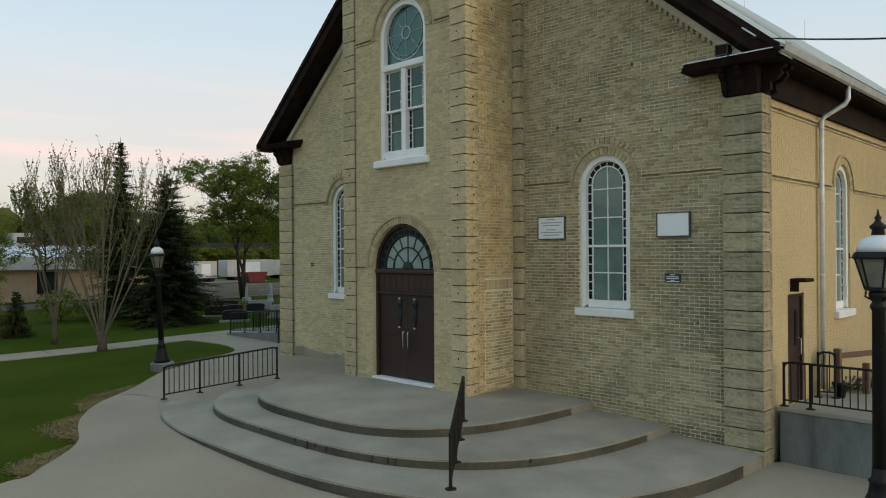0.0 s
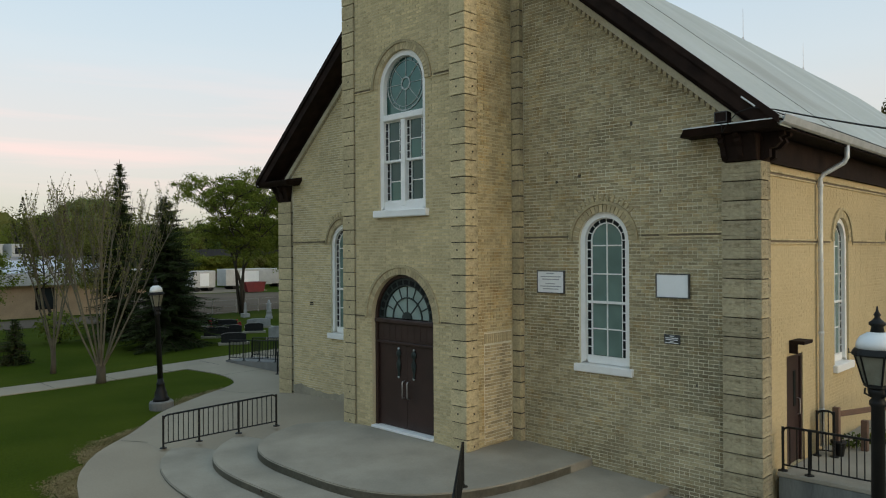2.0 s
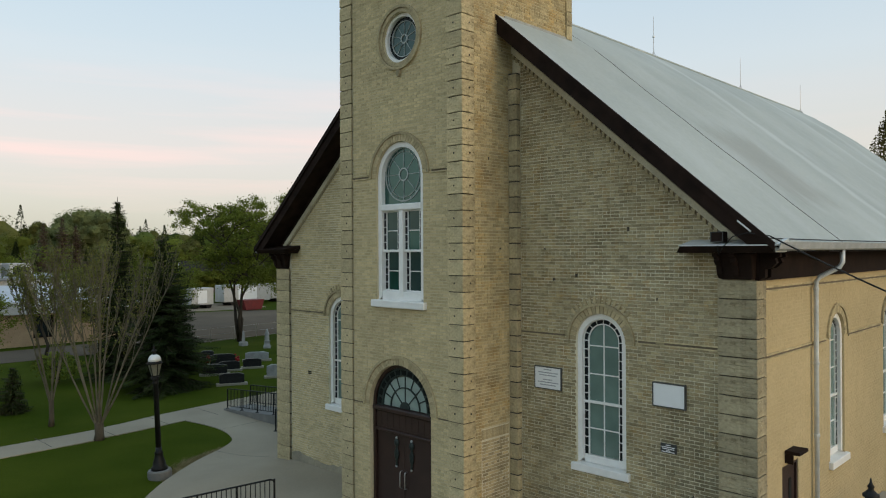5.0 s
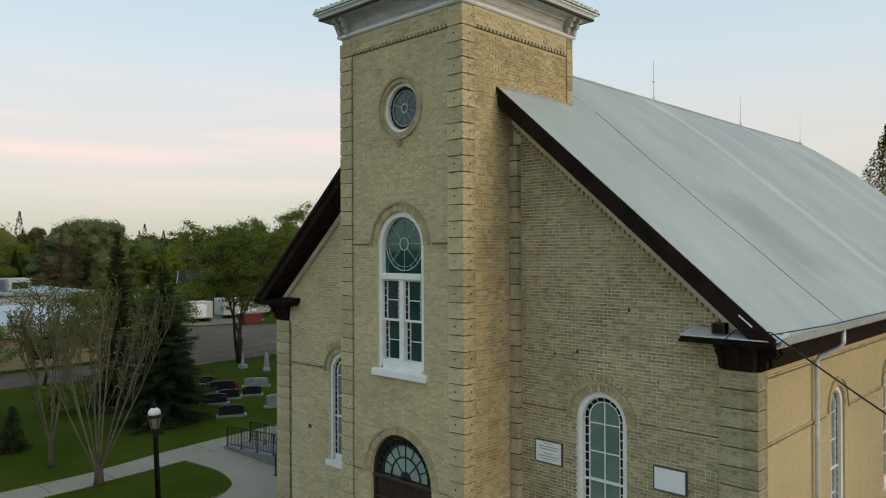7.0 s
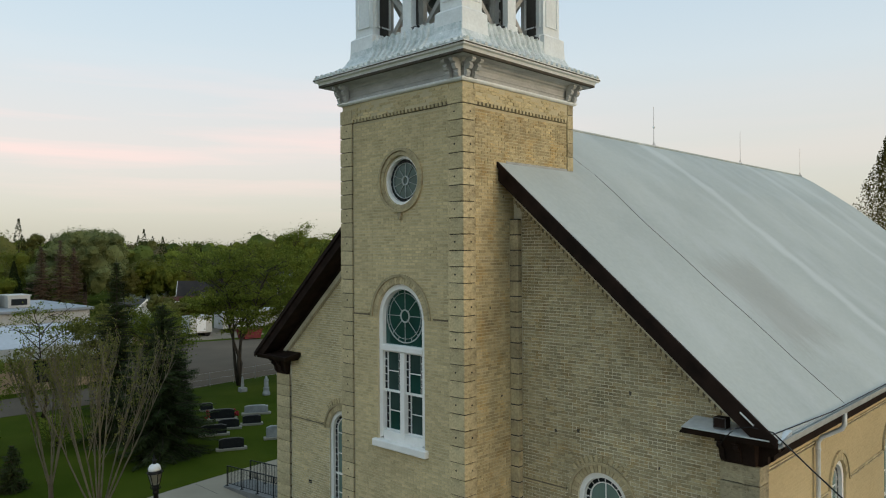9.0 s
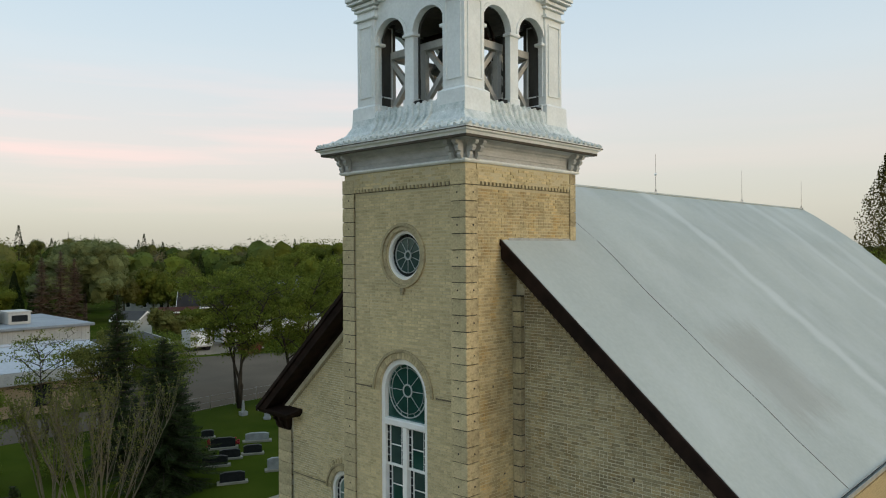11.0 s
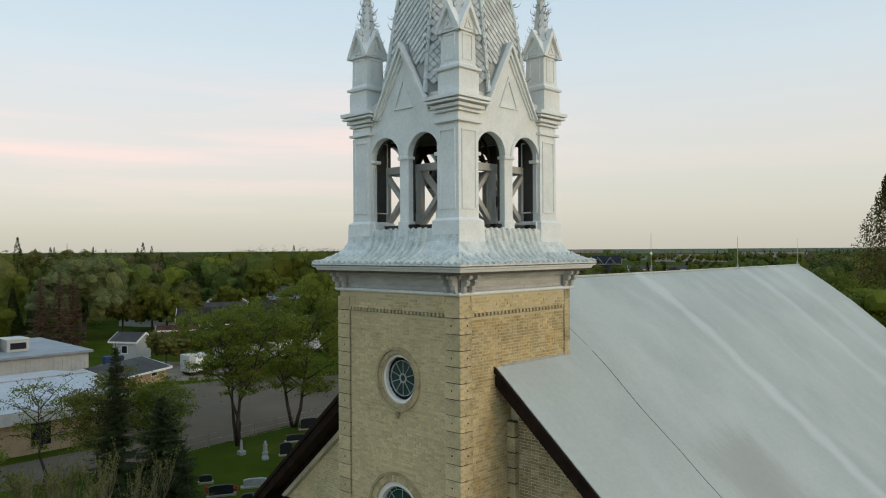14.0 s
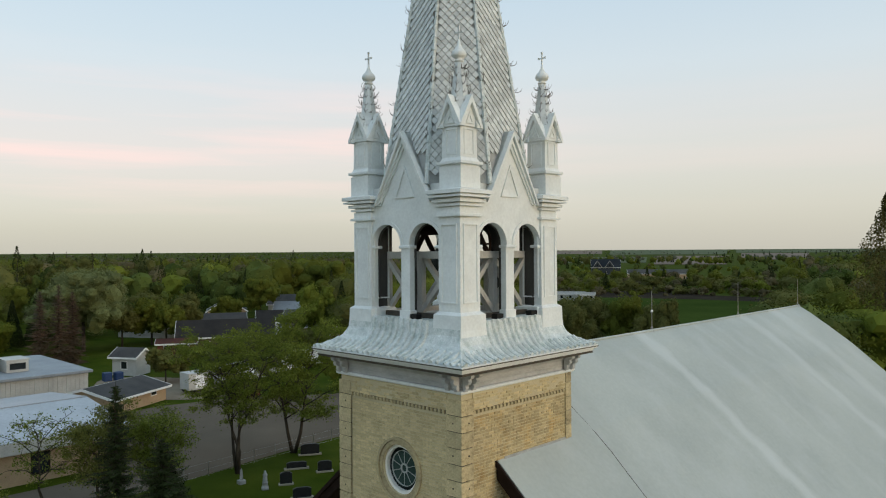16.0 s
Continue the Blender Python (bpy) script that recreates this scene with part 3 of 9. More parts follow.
bm = bmesh.new()
seam = [(TX1 + 0.1 + (CX + EAVE_X - 0.14 - TX1) * i / 12, 5.34 - 0.16 * min(1.0, i / 4) + 0.03 * math.sin(i * 1.7)) for i in range(13)]
tube(bm, [(-1.1, 5.37, 13.424)] + [(x, y, roof_z(x) + 0.002) for x, y in seam], 0.009, 4)
part("roof_seam", bm, M_DARKGAP, church)
bm = bmesh.new()
box(bm, TX1 + 0.012, TX1 + 0.03, FRONT_Y - 0.3, TY1 + 0.01, roof_z(TX1) - 0.06, roof_z(TX1) + 0.035)
part("roof_flashing", bm, M_ZINC_DARK, church, "pale metal flashing where roof meets tower")
# bargeboards, soffits, raking frieze
for side in (1, -1):
    xe = CX + side * (EAVE_X + 0.0)
    xt = TX1 + 0.0 if side > 0 else TX0
    # the dark strip between soffit and raking frieze stands for the soffit's shadow
    for name, ya, yb, da, db, mt in (("bargeboard", y0 - 0.04, y0 + 0.05, 0.03, 0.44, M_TRIM), ("verge_moulding", y0 - 0.09, y0 - 0.042, -0.015, 0.13, M_TRIM), ("soffit", y0 + 0.052, FRONT_Y - 0.004, 0.36, 0.44, M_TRIM), ("frieze_board", FRONT_Y - 0.03, FRONT_Y - 0.004, 0.445, 0.63, M_TRIM), ("raking_frieze", FRONT_Y - 0.05, FRONT_Y - 0.004, 0.635, 0.80, M_MORTAR), ("dentil_recess", FRONT_Y - 0.014, FRONT_Y - 0.004, 0.802, 0.9, M_BELTGAP)):
        bm = bmesh.new()
        lo = 7.15 if name != "verge_moulding" else 6.9
        xc = CX + side * (RIDGE_Z - db - lo) / PITCH
        stations = [xt, xc] + ([xe] if roof_z(xe) - da > lo else [CX + side * (RIDGE_Z - da - lo) / PITCH - side * 0.001])
        if abs(xc - CX) > EAVE_X:
            stations = [xt, xe]
        rings = []
        for x in stations:
            zt, zb_ = roof_z(x) - da, max(roof_z(x) - db, lo)
            rings.append([bm.verts.new(q) for q in ((x, ya, zt), (x, yb, zt), (x, yb, zb_), (x, ya, zb_))])
        for r0, r1 in zip(rings, rings[1:]):
            for i in range(4):
                j = (i + 1) % 4
                bm.faces.new((r0[i], r0[j], r1[j], r1[i]))
        bm.faces.new(rings[0])
        bm.faces.new(rings[-1][::-1])
        bmesh.ops.recalc_face_normals(bm, faces=bm.faces[:])
        part(name, bm, mt, church)
    # corbel teeth under the frieze; the recess behind them is coloured dark as shade
    n = 46
    dm = part("dentil", boxm(-0.035, 0.035, FRONT_Y - 0.045, FRONT_Y - 0.004, -0.09, 0.025), M_QUOIN, church)
    for i in range(n):
        x = xt + (CX + side * 7.3 - xt) * (i + 0.5) / n
        o = dm if i == 0 else new("dentil", dm.data)
        o.parent = church
        o.location = (x, 0, roof_z(x) - 0.825)

# eaves: soffit box, gutter and frieze along the sides
for side in (1, -1):
    xw = CX + side * HALF
    xe = CX + side * EAVE_X
    a, b = sorted((xw, xe))
    part("eaves_soffit", boxm(a + (0.004 if side > 0 else 0), b - (0 if side > 0 else 0.004), FRONT_Y, y1 - 0.1, 7.0, 7.1), M_TRIM, church)
    a, b = sorted((xw + side * 0.004, xw + side * 0.09))
    part("eaves_frieze", boxm(a, b, FRONT_Y + 0.02, y1 - 0.2, 6.48, 6.998), M_TRIM, church)
    a, b = sorted((xe - side * 0.02, xe + side * 0.1))
    bm = bmesh.new()
    prof = [(0.0, 0.0), (0.0, -0.13), (0.05, -0.16), (0.1, -0.13), (0.13, 0.0), (0.115, 0.0), (0.085, -0.115), (0.015, -0.115), (0.015, 0.0)]
    rings = [[bm.verts.new((xe + side * (p[0] - 0.03), y, 7.2 + p[1])) for p in prof] for y in (y0 - 0.02, y1)]
    for i in range(len(prof)):
        j = (i + 1) % len(prof)
        bm.faces.new((rings[0][i], rings[0][j], rings[1][j], rings[1][i]))
    bm.faces.new(rings[0])
    bm.faces.new(rings[1][::-1])
    bmesh.ops.recalc_face_normals(bm, faces=bm.faces[:])
    part("gutter", bm, M_ZINC_DARK, church, "dull grey metal eaves gutter")
    # cornice return on the front with its two brackets
    x_in, x_out = CX + side * (HALF - 1.17), CX + side * (EAVE_X + 0.02)
    a, b = sorted((x_in, x_out))
    bm = bmesh.new()
    box(bm, a, b, y0 - 0.06, FRONT_Y - 0.004, 7.002, 7.13)
    for v in bm.verts:
        if v.co.z < 7.05:
            v.co.x += (0.12 if v.co.x == a else -0.12)
            v.co.y += 0.1 if v.co.y < y0 else 0
    part("cornice_return", bm, M_TRIM, church)
    bm = bmesh.new()
    lip = [(a - 0.02, y0 - 0.06, 7.135), (b + 0.02, y0 - 0.06, 7.135), (b + 0.02, FRONT_Y - 0.004, 7.26), (a - 0.02, FRONT_Y - 0.004, 7.26)]
    lo = [(x, y, 7.131) for x, y, z in lip]
    u = [bm.verts.new(p) for p in lip]
    d = [bm.verts.new(p) for p in lo]
    d[0].co.z = d[1].co.z = 7.131
    u[0].co.z = u[1].co.z = 7.15
    bm.faces.new(u)
    bm.faces.new(d[::-1])
    for i in range(4):
        j = (i + 1) % 4
        bm.faces.new((u[i], d[i], d[j], u[j]))
    bmesh.ops.recalc_face_normals(bm, faces=bm.faces[:])
    part("return_flashing", bm, M_SILVER if side > 0 else M_TRIM, church)
    a, b = sorted((CX + side * (HALF - 0.66), CX + side * (HALF + 0.06)))
    bm = bmesh.new()
    box(bm, a, b, FRONT_Y - 0.3, FRONT_Y - 0.004, 6.5, 6.998)
    bmesh.ops.bisect_plane(bm, geom=bm.verts[:] + bm.edges[:] + bm.faces[:], plane_co=(0, 0, 6.78), plane_no=(0, 0, 1))
    for v in bm.verts:
        k = 0.0 if v.co.z > 6.9 else 0.55 if v.co.z > 6.7 else 1.0
        v.co.x += (0.09 if v.co.x < (a + b) / 2 else -0.03) * k if side > 0 else (0.03 if v.co.x < (a + b) / 2 else -0.09) * k
        if v.co.y < FRONT_Y - 0.1:
            v.co.y += 0.17 * k
    part("bracket_block", bev(bm, 0.012), M_TRIM, church)
    for u in (0.13, 0.56):
        bm = bmesh.new()
        pr = [(0, 6.998), (0.42, 6.998), (0.42, 6.94), (0.33, 6.91), (0.35, 6.84), (0.24, 6.76), (0.2, 6.6), (0.13, 6.52), (0, 6.5)]
        xk = a + (b - a) * u
        q = [[bm.verts.new((xx, FRONT_Y - 0.006 - p, z)) for p, z in pr] for xx in (xk - 0.05, xk + 0.05)]
        bm.faces.new(q[0])
        bm.faces.new(q[1][::-1])
        for i in range(len(pr)):
            j = (i + 1) % len(pr)
            bm.faces.new((q[0][i], q[1][i], q[1][j], q[0][j]))
        bmesh.ops.recalc_face_normals(bm, faces=bm.faces[:])
        part("front_bracket", bm, M_TRIM, church)
    for k in (0.0, 0.3):
        bm = bmesh.new()
        xs = CX + side * (HALF + 0.06 + 0.0)
        pr = [(0, 6.998), (0.36, 6.998), (0.36, 6.93), (0.27, 6.9), (0.3, 6.82), (0.2, 6.72), (0.1, 6.7), (0.1, 6.55), (0, 6.5)]
        yk = FRONT_Y + 0.02 + k
        q = [[bm.verts.new((CX + side * (HALF + 0.095 + p), yy, z)) for p, z in pr] for yy in (yk, yk + 0.12)]
        bm.faces.new(q[0])
        bm.faces.new(q[1][::-1])
        for i in range(len(pr)):
            j = (i + 1) % len(pr)
            bm.faces.new((q[0][i], q[1][i], q[1][j], q[0][j]))
        bmesh.ops.recalc_face_normals(bm, faces=bm.faces[:])
        part("eaves_bracket", bm, M_TRIM, church)


# ---- quoins ----
QH = 0.366


def quoin_block(corner, w_front, w_side, z, h, proud, side=1, drop=0.0):
    """A block of brickwork wrapped round a corner: corner (x, y), front along -side*x, side along +y."""
    x, y = corner
    bm = bmesh.new()
    pts = [(x - side * w_front, y - proud), (x + side * proud, y - proud), (x + side * proud, y + w_side), (x - 0.0 * side, y + w_side), (x, y), (x - side * w_front, y)]
    top = [bm.verts.new((px, py, z + h)) for px, py in pts]
    bot = [bm.verts.new((px, py, z)) for px, py in pts]
    f = [bm.faces.new(top), bm.faces.new(bot)]
    for i in range(6):
        j = (i + 1) % 6
        bm.faces.new((top[i], top[j], bot[j], bot[i]))
    bmesh.ops.recalc_face_normals(bm, faces=bm.faces[:])
    return bm


def quoin_column(corner, w_front, w_side, z0, z1, proud, side=1, holes=False, material=None):
    base = bmesh.new()
    seen = {}

    def vert(*q):
        k = tuple(round(c, 5) for c in q)
        if k not in seen:
            seen[k] = base.verts.new(q)
        return seen[k]

    p, top = proud - 0.008, QH - 0.022
    front = lambda u, z: vert(side * p - side * u, -p, z)
    flank = lambda u, z: vert(side * p, u - p, z)
    bricks = []
    for c in range(5):
        za, zb = top * c / 5, top * (c + 1) / 5
        for put, w, first in ((front, w_front + p, 0.2 if c % 2 else 0.1), (flank, w_side + p, 0.1 if c % 2 else 0.2)):
            cuts = [0.0] + [v for v in (first, first + 0.212) if v < w - 0.05] + [w]
            for u0, u1 in zip(cuts, cuts[1:]):
                bricks.append(base.faces.new([put(u0, za), put(u1, za), put(u1, zb), put(u0, zb)]))
    for z in (0.0, top):
        base.faces.new([front(w_front + p, z), front(0, z), vert(0, 0, z), vert(-side * w_front, 0, z)])
        base.faces.new([flank(0, z), flank(w_side + p, z), vert(0, w_side, z), vert(0, 0, z)])
    base.normal_update()
    for f in bricks:
        if f.normal.y > 0.5 or f.normal.x * side < -0.5:
            f.normal_flip()
    bmesh.ops.inset_individual(base, faces=bricks, thickness=0.004, depth=0.008)
    wear = random.Random(int(abs(corner[0]) * 100))
    kinds = []
    for k in range(4):
        bm = base.copy()
        for v in bm.verts:
            q = 0.5 if wear.random() < 0.85 else 2.0
            v.co += Vector((wear.uniform(-0.008, 0.004) * q * side, wear.uniform(-0.004, 0.008) * q, wear.uniform(-0.006, 0.006) * q))
        kinds.append(part("quoin", bm, material or M_QUOIN, church))
    base.free()
    n = int((z1 - z0) / QH)
    for i in range(n):
        ob = kinds[i] if i < 4 else new("quoin", kinds[(i * 7 + i // 4) % 4].data)
        ob.parent = church
        ob.location = (corner[0], corner[1], z0 + i * QH)
    # the bed joints between the blocks, coloured dark for soot and for shade
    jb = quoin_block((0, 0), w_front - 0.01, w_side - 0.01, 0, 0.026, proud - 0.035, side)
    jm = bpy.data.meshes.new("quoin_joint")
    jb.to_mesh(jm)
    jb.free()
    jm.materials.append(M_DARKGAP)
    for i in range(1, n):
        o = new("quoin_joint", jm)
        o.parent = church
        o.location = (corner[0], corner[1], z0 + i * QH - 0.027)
    if holes:
        hb = bmesh.new()
        tube(hb, [(0, 0, 0), (0, -0.01, 0)], 0.022, 6)
        hme = bpy.data.meshes.new("anchor_hole")
        hb.to_mesh(hme)
        hb.free()
        hme.materials.append(M_IRON)
        for i in range(0, n, 2):
            for p, rz in (((corner[0] - side * w_front * 0.5, corner[1] - proud + 0.004, z0 + (i + 0.5) * QH), 0), ((corner[0] + side * (proud - 0.004), corner[1] + w_side * 0.55, z0 + (i + 0.5) * QH), 90 * side)):
                o = new("anchor_hole", hme)
                o.parent = church
                o.matrix_basis = pose(*p, 0, 0, rz)


quoin_column((TX1, TY0), 0.43, 0.36, 0.295, T_TOP, 0.05, 1, True)
quoin_column((TX0, TY0), 0.43, 0.36, 0.295, T_TOP, 0.05, -1, True)
quoin_column((CX + HALF, FRONT_Y), 0.66, 0.36, -0.446, 6.52, 0.085, 1, material=M_QUOIN_OLD)
quoin_column((CX - HALF, FRONT_Y), 0.66, 0.36, -0.446, 6.52, 0.085, -1)
# the pier in the angle between tower and nave
for k in range(30):
    z = 0.295 + k * QH
    if z < roof_z(TX1 + 0.24) - 1.2:
        part("quoin", boxm(TX1 + 0.004, TX1 + 0.25, FRONT_Y - 0.17, FRONT_Y - 0.004, z, z + QH - 0.028, 0.012), M_QUOIN, church)
        # dark bed joint, with the shade under the block painted in
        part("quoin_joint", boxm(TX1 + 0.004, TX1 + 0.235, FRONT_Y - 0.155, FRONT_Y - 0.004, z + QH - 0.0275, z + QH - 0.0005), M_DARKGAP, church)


# ---- brick courses ----
def cut(spans, a, b):
    out = []
    for u0, u1 in spans:
        if b <= u0 or a >= u1:
            out.append((u0, u1))
        else:
            if a > u0:
                out.append((u0, a))
            if b < u1:
                out.append((b, u1))
    return out


def arch_block(o, extra):
    def f(v):
        cx, half, z0, zs = o
        if v < z0:
            return None
        if v <= zs:
            return cx - half, cx + half
        r = half + extra
        d = r * r - (v - zs) ** 2
        return (cx - math.sqrt(d), cx + math.sqrt(d)) if d > 0 else None
    return f


def circle_block(cx, cz, r):
    def f(v):
        d = r * r - (v - cz) ** 2
        return (cx - math.sqrt(d), cx + math.sqrt(d)) if d > 0 else None
    return f


def rect_block(a, b, c, d):
    return lambda v: (a, b) if c < v < d else None


COURSE, LONG, JOINT, PROUD = 0.0732, 0.206, 0.016, 0.007


def brick_field(name, spans_at, blocks, v0, v1, m, material=None, pick=None, proud=PROUD, uneven=0.4):
    rnd = random.Random(len(name) + int(v1 * 10))
    verts, faces, singles = [], [], []
    n = int((v1 - v0) / COURSE)
    for c in range(n):
        z = v0 + c * COURSE
        spans = [spans_at(z + COURSE / 2)]
        for bl in blocks:
            q = bl(z + COURSE / 2)
            if q:
                spans = cut(spans, *q)
        off = (c % 2) * LONG / 2
        header = c % 6 == 5
        step = LONG / 2 if header else LONG
        for u0, u1 in spans:
            k = math.floor((u0 - off) / step)
            while True:
                a, b = off + k * step, off + (k + 1) * step
                k += 1
                if a > u1:
                    break
                a, b = max(a, u0) + JOINT / 2, min(b, u1) - JOINT / 2
                if b - a < 0.03:
                    continue
                p = proud * (1 + rnd.uniform(-uneven, uneven))
                if pick and pick((a + b) / 2, z) and b - a > LONG * 0.9:
                    singles.append((a, z, p))
                    continue
                i = len(verts)
                for u, w in ((a, z + JOINT / 2), (b, z + JOINT / 2), (b, z + COURSE - JOINT / 2), (a, z + COURSE - JOINT / 2)):
                    u, w = u + rnd.uniform(-0.006, 0.006) * uneven, w + rnd.uniform(-0.006, 0.006) * uneven
                    verts.append((u, -p, w))
                    verts.append((u, 0.001, w))
                faces += [(i, i + 2, i + 4, i + 6), (i, i + 1, i + 3, i + 2), (i + 2, i + 3, i + 5, i + 4), (i + 4, i + 5, i + 7, i + 6), (i + 6, i + 7, i + 1, i)]
    me = bpy.data.meshes.new(name)
    me.from_pydata(verts, [], faces)
    me.materials.append(material or M_BRICK)
    ob = new(name, me)
    ob.parent = church
    ob.matrix_basis = m
    ob["kind"] = "stuff"
    if singles:
        bm = bmesh.new()
        box(bm, 0, LONG - JOINT, 0, 0.02, 0, COURSE - JOINT)
        bmesh.ops.bevel(bm, geom=[e for e in bm.edges if all(v.co.y < 0.01 for v in e.verts)], offset=0.003, segments=1, affect="EDGES")
        bme = bpy.data.meshes.new("brick")
        bm.to_mesh(bme)
        bm.free()
        bme.materials.append(M_BRICK_PIECE)
        for a, z, p in singles[:300]:
            o = new("brick", bme)
            o.parent = church
            o.matrix_basis = m @ pose(a, -p, z + JOINT / 2)


def all_bricks():
    def gable(x0, x1):
        def f(v):
            lo, hi = x0, x1
            if v > EAVE_Z:
                w = (RIDGE_Z - 0.5 - v) / PITCH
                lo, hi = max(lo, CX - w), min(hi, CX + w)
            return (lo, max(lo, hi))
        return f
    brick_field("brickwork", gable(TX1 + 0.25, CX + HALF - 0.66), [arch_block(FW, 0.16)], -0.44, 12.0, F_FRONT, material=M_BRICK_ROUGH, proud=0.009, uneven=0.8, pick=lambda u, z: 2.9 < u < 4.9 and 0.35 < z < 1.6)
    brick_field("brickwork", gable(CX - HALF + 0.66, TX0), [arch_block(LW, 0.16)], 0.0, 12.0, F_FRONT)
    top = 13.82
    brick_field("brickwork", lambda v: (TX0 + 0.43, TX1 - 0.43), [arch_block(DW, 0.16), arch_block(TW, 0.16), circle_block(OC[0], OC[1], OC[2] + 0.17)], PLAT - 0.146, top, F_TOWER)
    brick_field("brickwork", lambda v: (0.36, FRONT_Y - 0.17 if v < 11.3 else TY1 - 0.01), [rect_block(0.6, 1.58, 0.42, 2.97)], PLAT - 0.146, top, F_TSIDE, material=M_BRICK_MID, proud=0.009, uneven=0.7)
    brick_field("brickwork", lambda v: (TX0 + 0.43, TX1 - 0.43), [], top + 0.09, T_TOP, F_TOWER, proud=0.035)
    brick_field("brickwork", lambda v: (0.36, TY1 - 0.25), [], top + 0.09, T_TOP, F_TSIDE, proud=0.035)
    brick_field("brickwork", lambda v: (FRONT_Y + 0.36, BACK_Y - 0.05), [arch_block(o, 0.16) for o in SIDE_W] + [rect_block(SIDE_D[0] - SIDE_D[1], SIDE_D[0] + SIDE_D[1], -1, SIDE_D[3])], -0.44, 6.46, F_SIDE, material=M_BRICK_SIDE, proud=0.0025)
    bed = boxm(0.6, 1.58, -0.004, 0.0, 0.42, 2.97)
    bmesh.ops.transform(bed, matrix=F_TSIDE, verts=bed.verts[:])
    part("patch_mortar", bed, M_MORTAR_PALE, church)
    brick_field("repaired_brickwork", lambda v: (0.6, 1.58), [], 0.42, 2.7, F_TSIDE, material=M_PATCH, proud=0.011)
    soldier = boxm(0.006, 0.065, -0.014, 0.0, 2.73, 2.95, 0.003)
    bmesh.ops.transform(soldier, matrix=F_TSIDE, verts=soldier.verts[:])
    first = part("soldier_brick", soldier, M_QUOIN_PIECE, church)
    for i in range(14):
        o = first if i == 0 else new("soldier_brick", first.data)
        o.parent = church
        o.location = (0, 0.6 + i * 0.07, 0)


all_bricks()
rnd = random.Random(31)
for m, spots in ((F_FRONT, [(0.95, 7.1), (1.2, 6.4), (1.8, 6.5), (3.75, 6.05), (3.1, 7.5), (3.6, 1.5), (4.5, 2.2)]), (F_TSIDE, [(0.9, 9.2), (1.3, 7.1), (1.4, 11.8)])):
    for u, z in spots:
        w, h = rnd.uniform(0.014, 0.03), rnd.uniform(0.02, 0.04)
        bm = boxm(u - w, u + w, -0.0125, 0.0, z - h, z + h)
        for v in bm.verts:
            v.co.x += rnd.uniform(-0.012, 0.012)
            v.co.z += rnd.uniform(-0.012, 0.012)
        bmesh.ops.transform(bm, matrix=m, verts=bm.verts[:])
        part("chipped_brick", bm, M_DARKGAP, church)


# ---- arch hoods, belts, dentils ----
def hood(o, m, label="", r0=0.0, r1=0.16, r2=0.3, key=True):
    """Rowlock brick ring round a round head, with a proud label moulding; voussoirs are single bricks."""
    cx, half, z0, zs = o
    n = max(18, int(math.pi * (half + r0) / 0.085))
    vm = None
    for i in range(n):
        if vm is None:
            bm = bmesh.new()
            a0, a1 = -math.pi * 0.44 / n, math.pi * 0.44 / n
            ra, rb = half + 0.002, half + r1
            ring_band(bm, [(ra * math.sin(a), ra * math.cos(a)) for a in (a0, a1)], [(rb * math.sin(a), rb * math.cos(a)) for a in (a0, a1)], -0.022, 0.0)
            ob = part("voussoir", bm, M_QUOIN_PIECE, church)
            vm = ob.data
        else:
            ob = new("voussoir", vm)
            ob.parent = church
        ob.matrix_basis = m @ pose(cx, 0, zs, 0, 180 * (i + 0.5) / n - 90, 0)
    bm = bmesh.new()
    ra, rb = half + r1 + 0.006, half + r1 + 0.07
    angs = [math.pi * (i / 28) for i in range(29)]
    ring_band(bm, [(cx - ra * math.cos(a), zs + ra * math.sin(a)) for a in angs], [(cx - rb * math.cos(a), zs + rb * math.sin(a)) for a in angs], -0.05, 0.0)
    bmesh.ops.transform(bm, matrix=m, verts=bm.verts[:])
    part("label_moulding", bm, M_QUOIN, church)
    if key:
        k = 13
        km = part("voussoir", boxm(-0.032, 0.032, -0.016, 0.018, -0.07, 0.07), M_QUOIN_PIECE, church)
        for i in range(k):
            a = math.pi * (0.22 + 0.56 * (i + 0.5) / k)
            r = half + r1 + 0.15
            o = km if i == 0 else new("voussoir", km.data)
            o.parent = church
            o.matrix_basis = m @ pose(cx - r * math.cos(a), -0.016, zs + r * math.sin(a), 0, math.degrees(a) - 90, 0)


for o in (FW, LW):
    hood(o, F_FRONT)
hood(TW, F_TOWER, key=False)
hood(DW, F_TOWER, key=False)
for o in SIDE_W:
    hood(o, F_SIDE, key=False)

bm = bmesh.new()
ring_band(bm, circle_line(OC[0], OC[1], OC[2] + 0.005, 40), circle_line(OC[0], OC[1], OC[2] + 0.1, 40), -0.03, 0.0, True)
part("round_window_ring", bm, M_QUOIN, church)
bm = bmesh.new()
ring_band(bm, circle_line(OC[0], OC[1], OC[2] + 0.115, 40), circle_line(OC[0], OC[1], OC[2] + 0.18, 40), -0.06, 0.0, True)
part("label_moulding", bm, M_QUOIN, church)
bm = bmesh.new()
box(bm, OC[0] - 0.06, OC[0] + 0.06, -0.08, 0.0, OC[1] - 0.95, OC[1] - 0.6)
for v in bm.verts:
    if v.co.z < OC[1] - 0.9:
        v.co.x = OC[0] + (v.co.x - OC[0]) * 0.6
    if v.co.z > OC[1] - 0.7:
        v.co.z = OC[1] - 0.79
part("drop_block", bev(bm, 0.01), M_QUOIN_OLD, church)


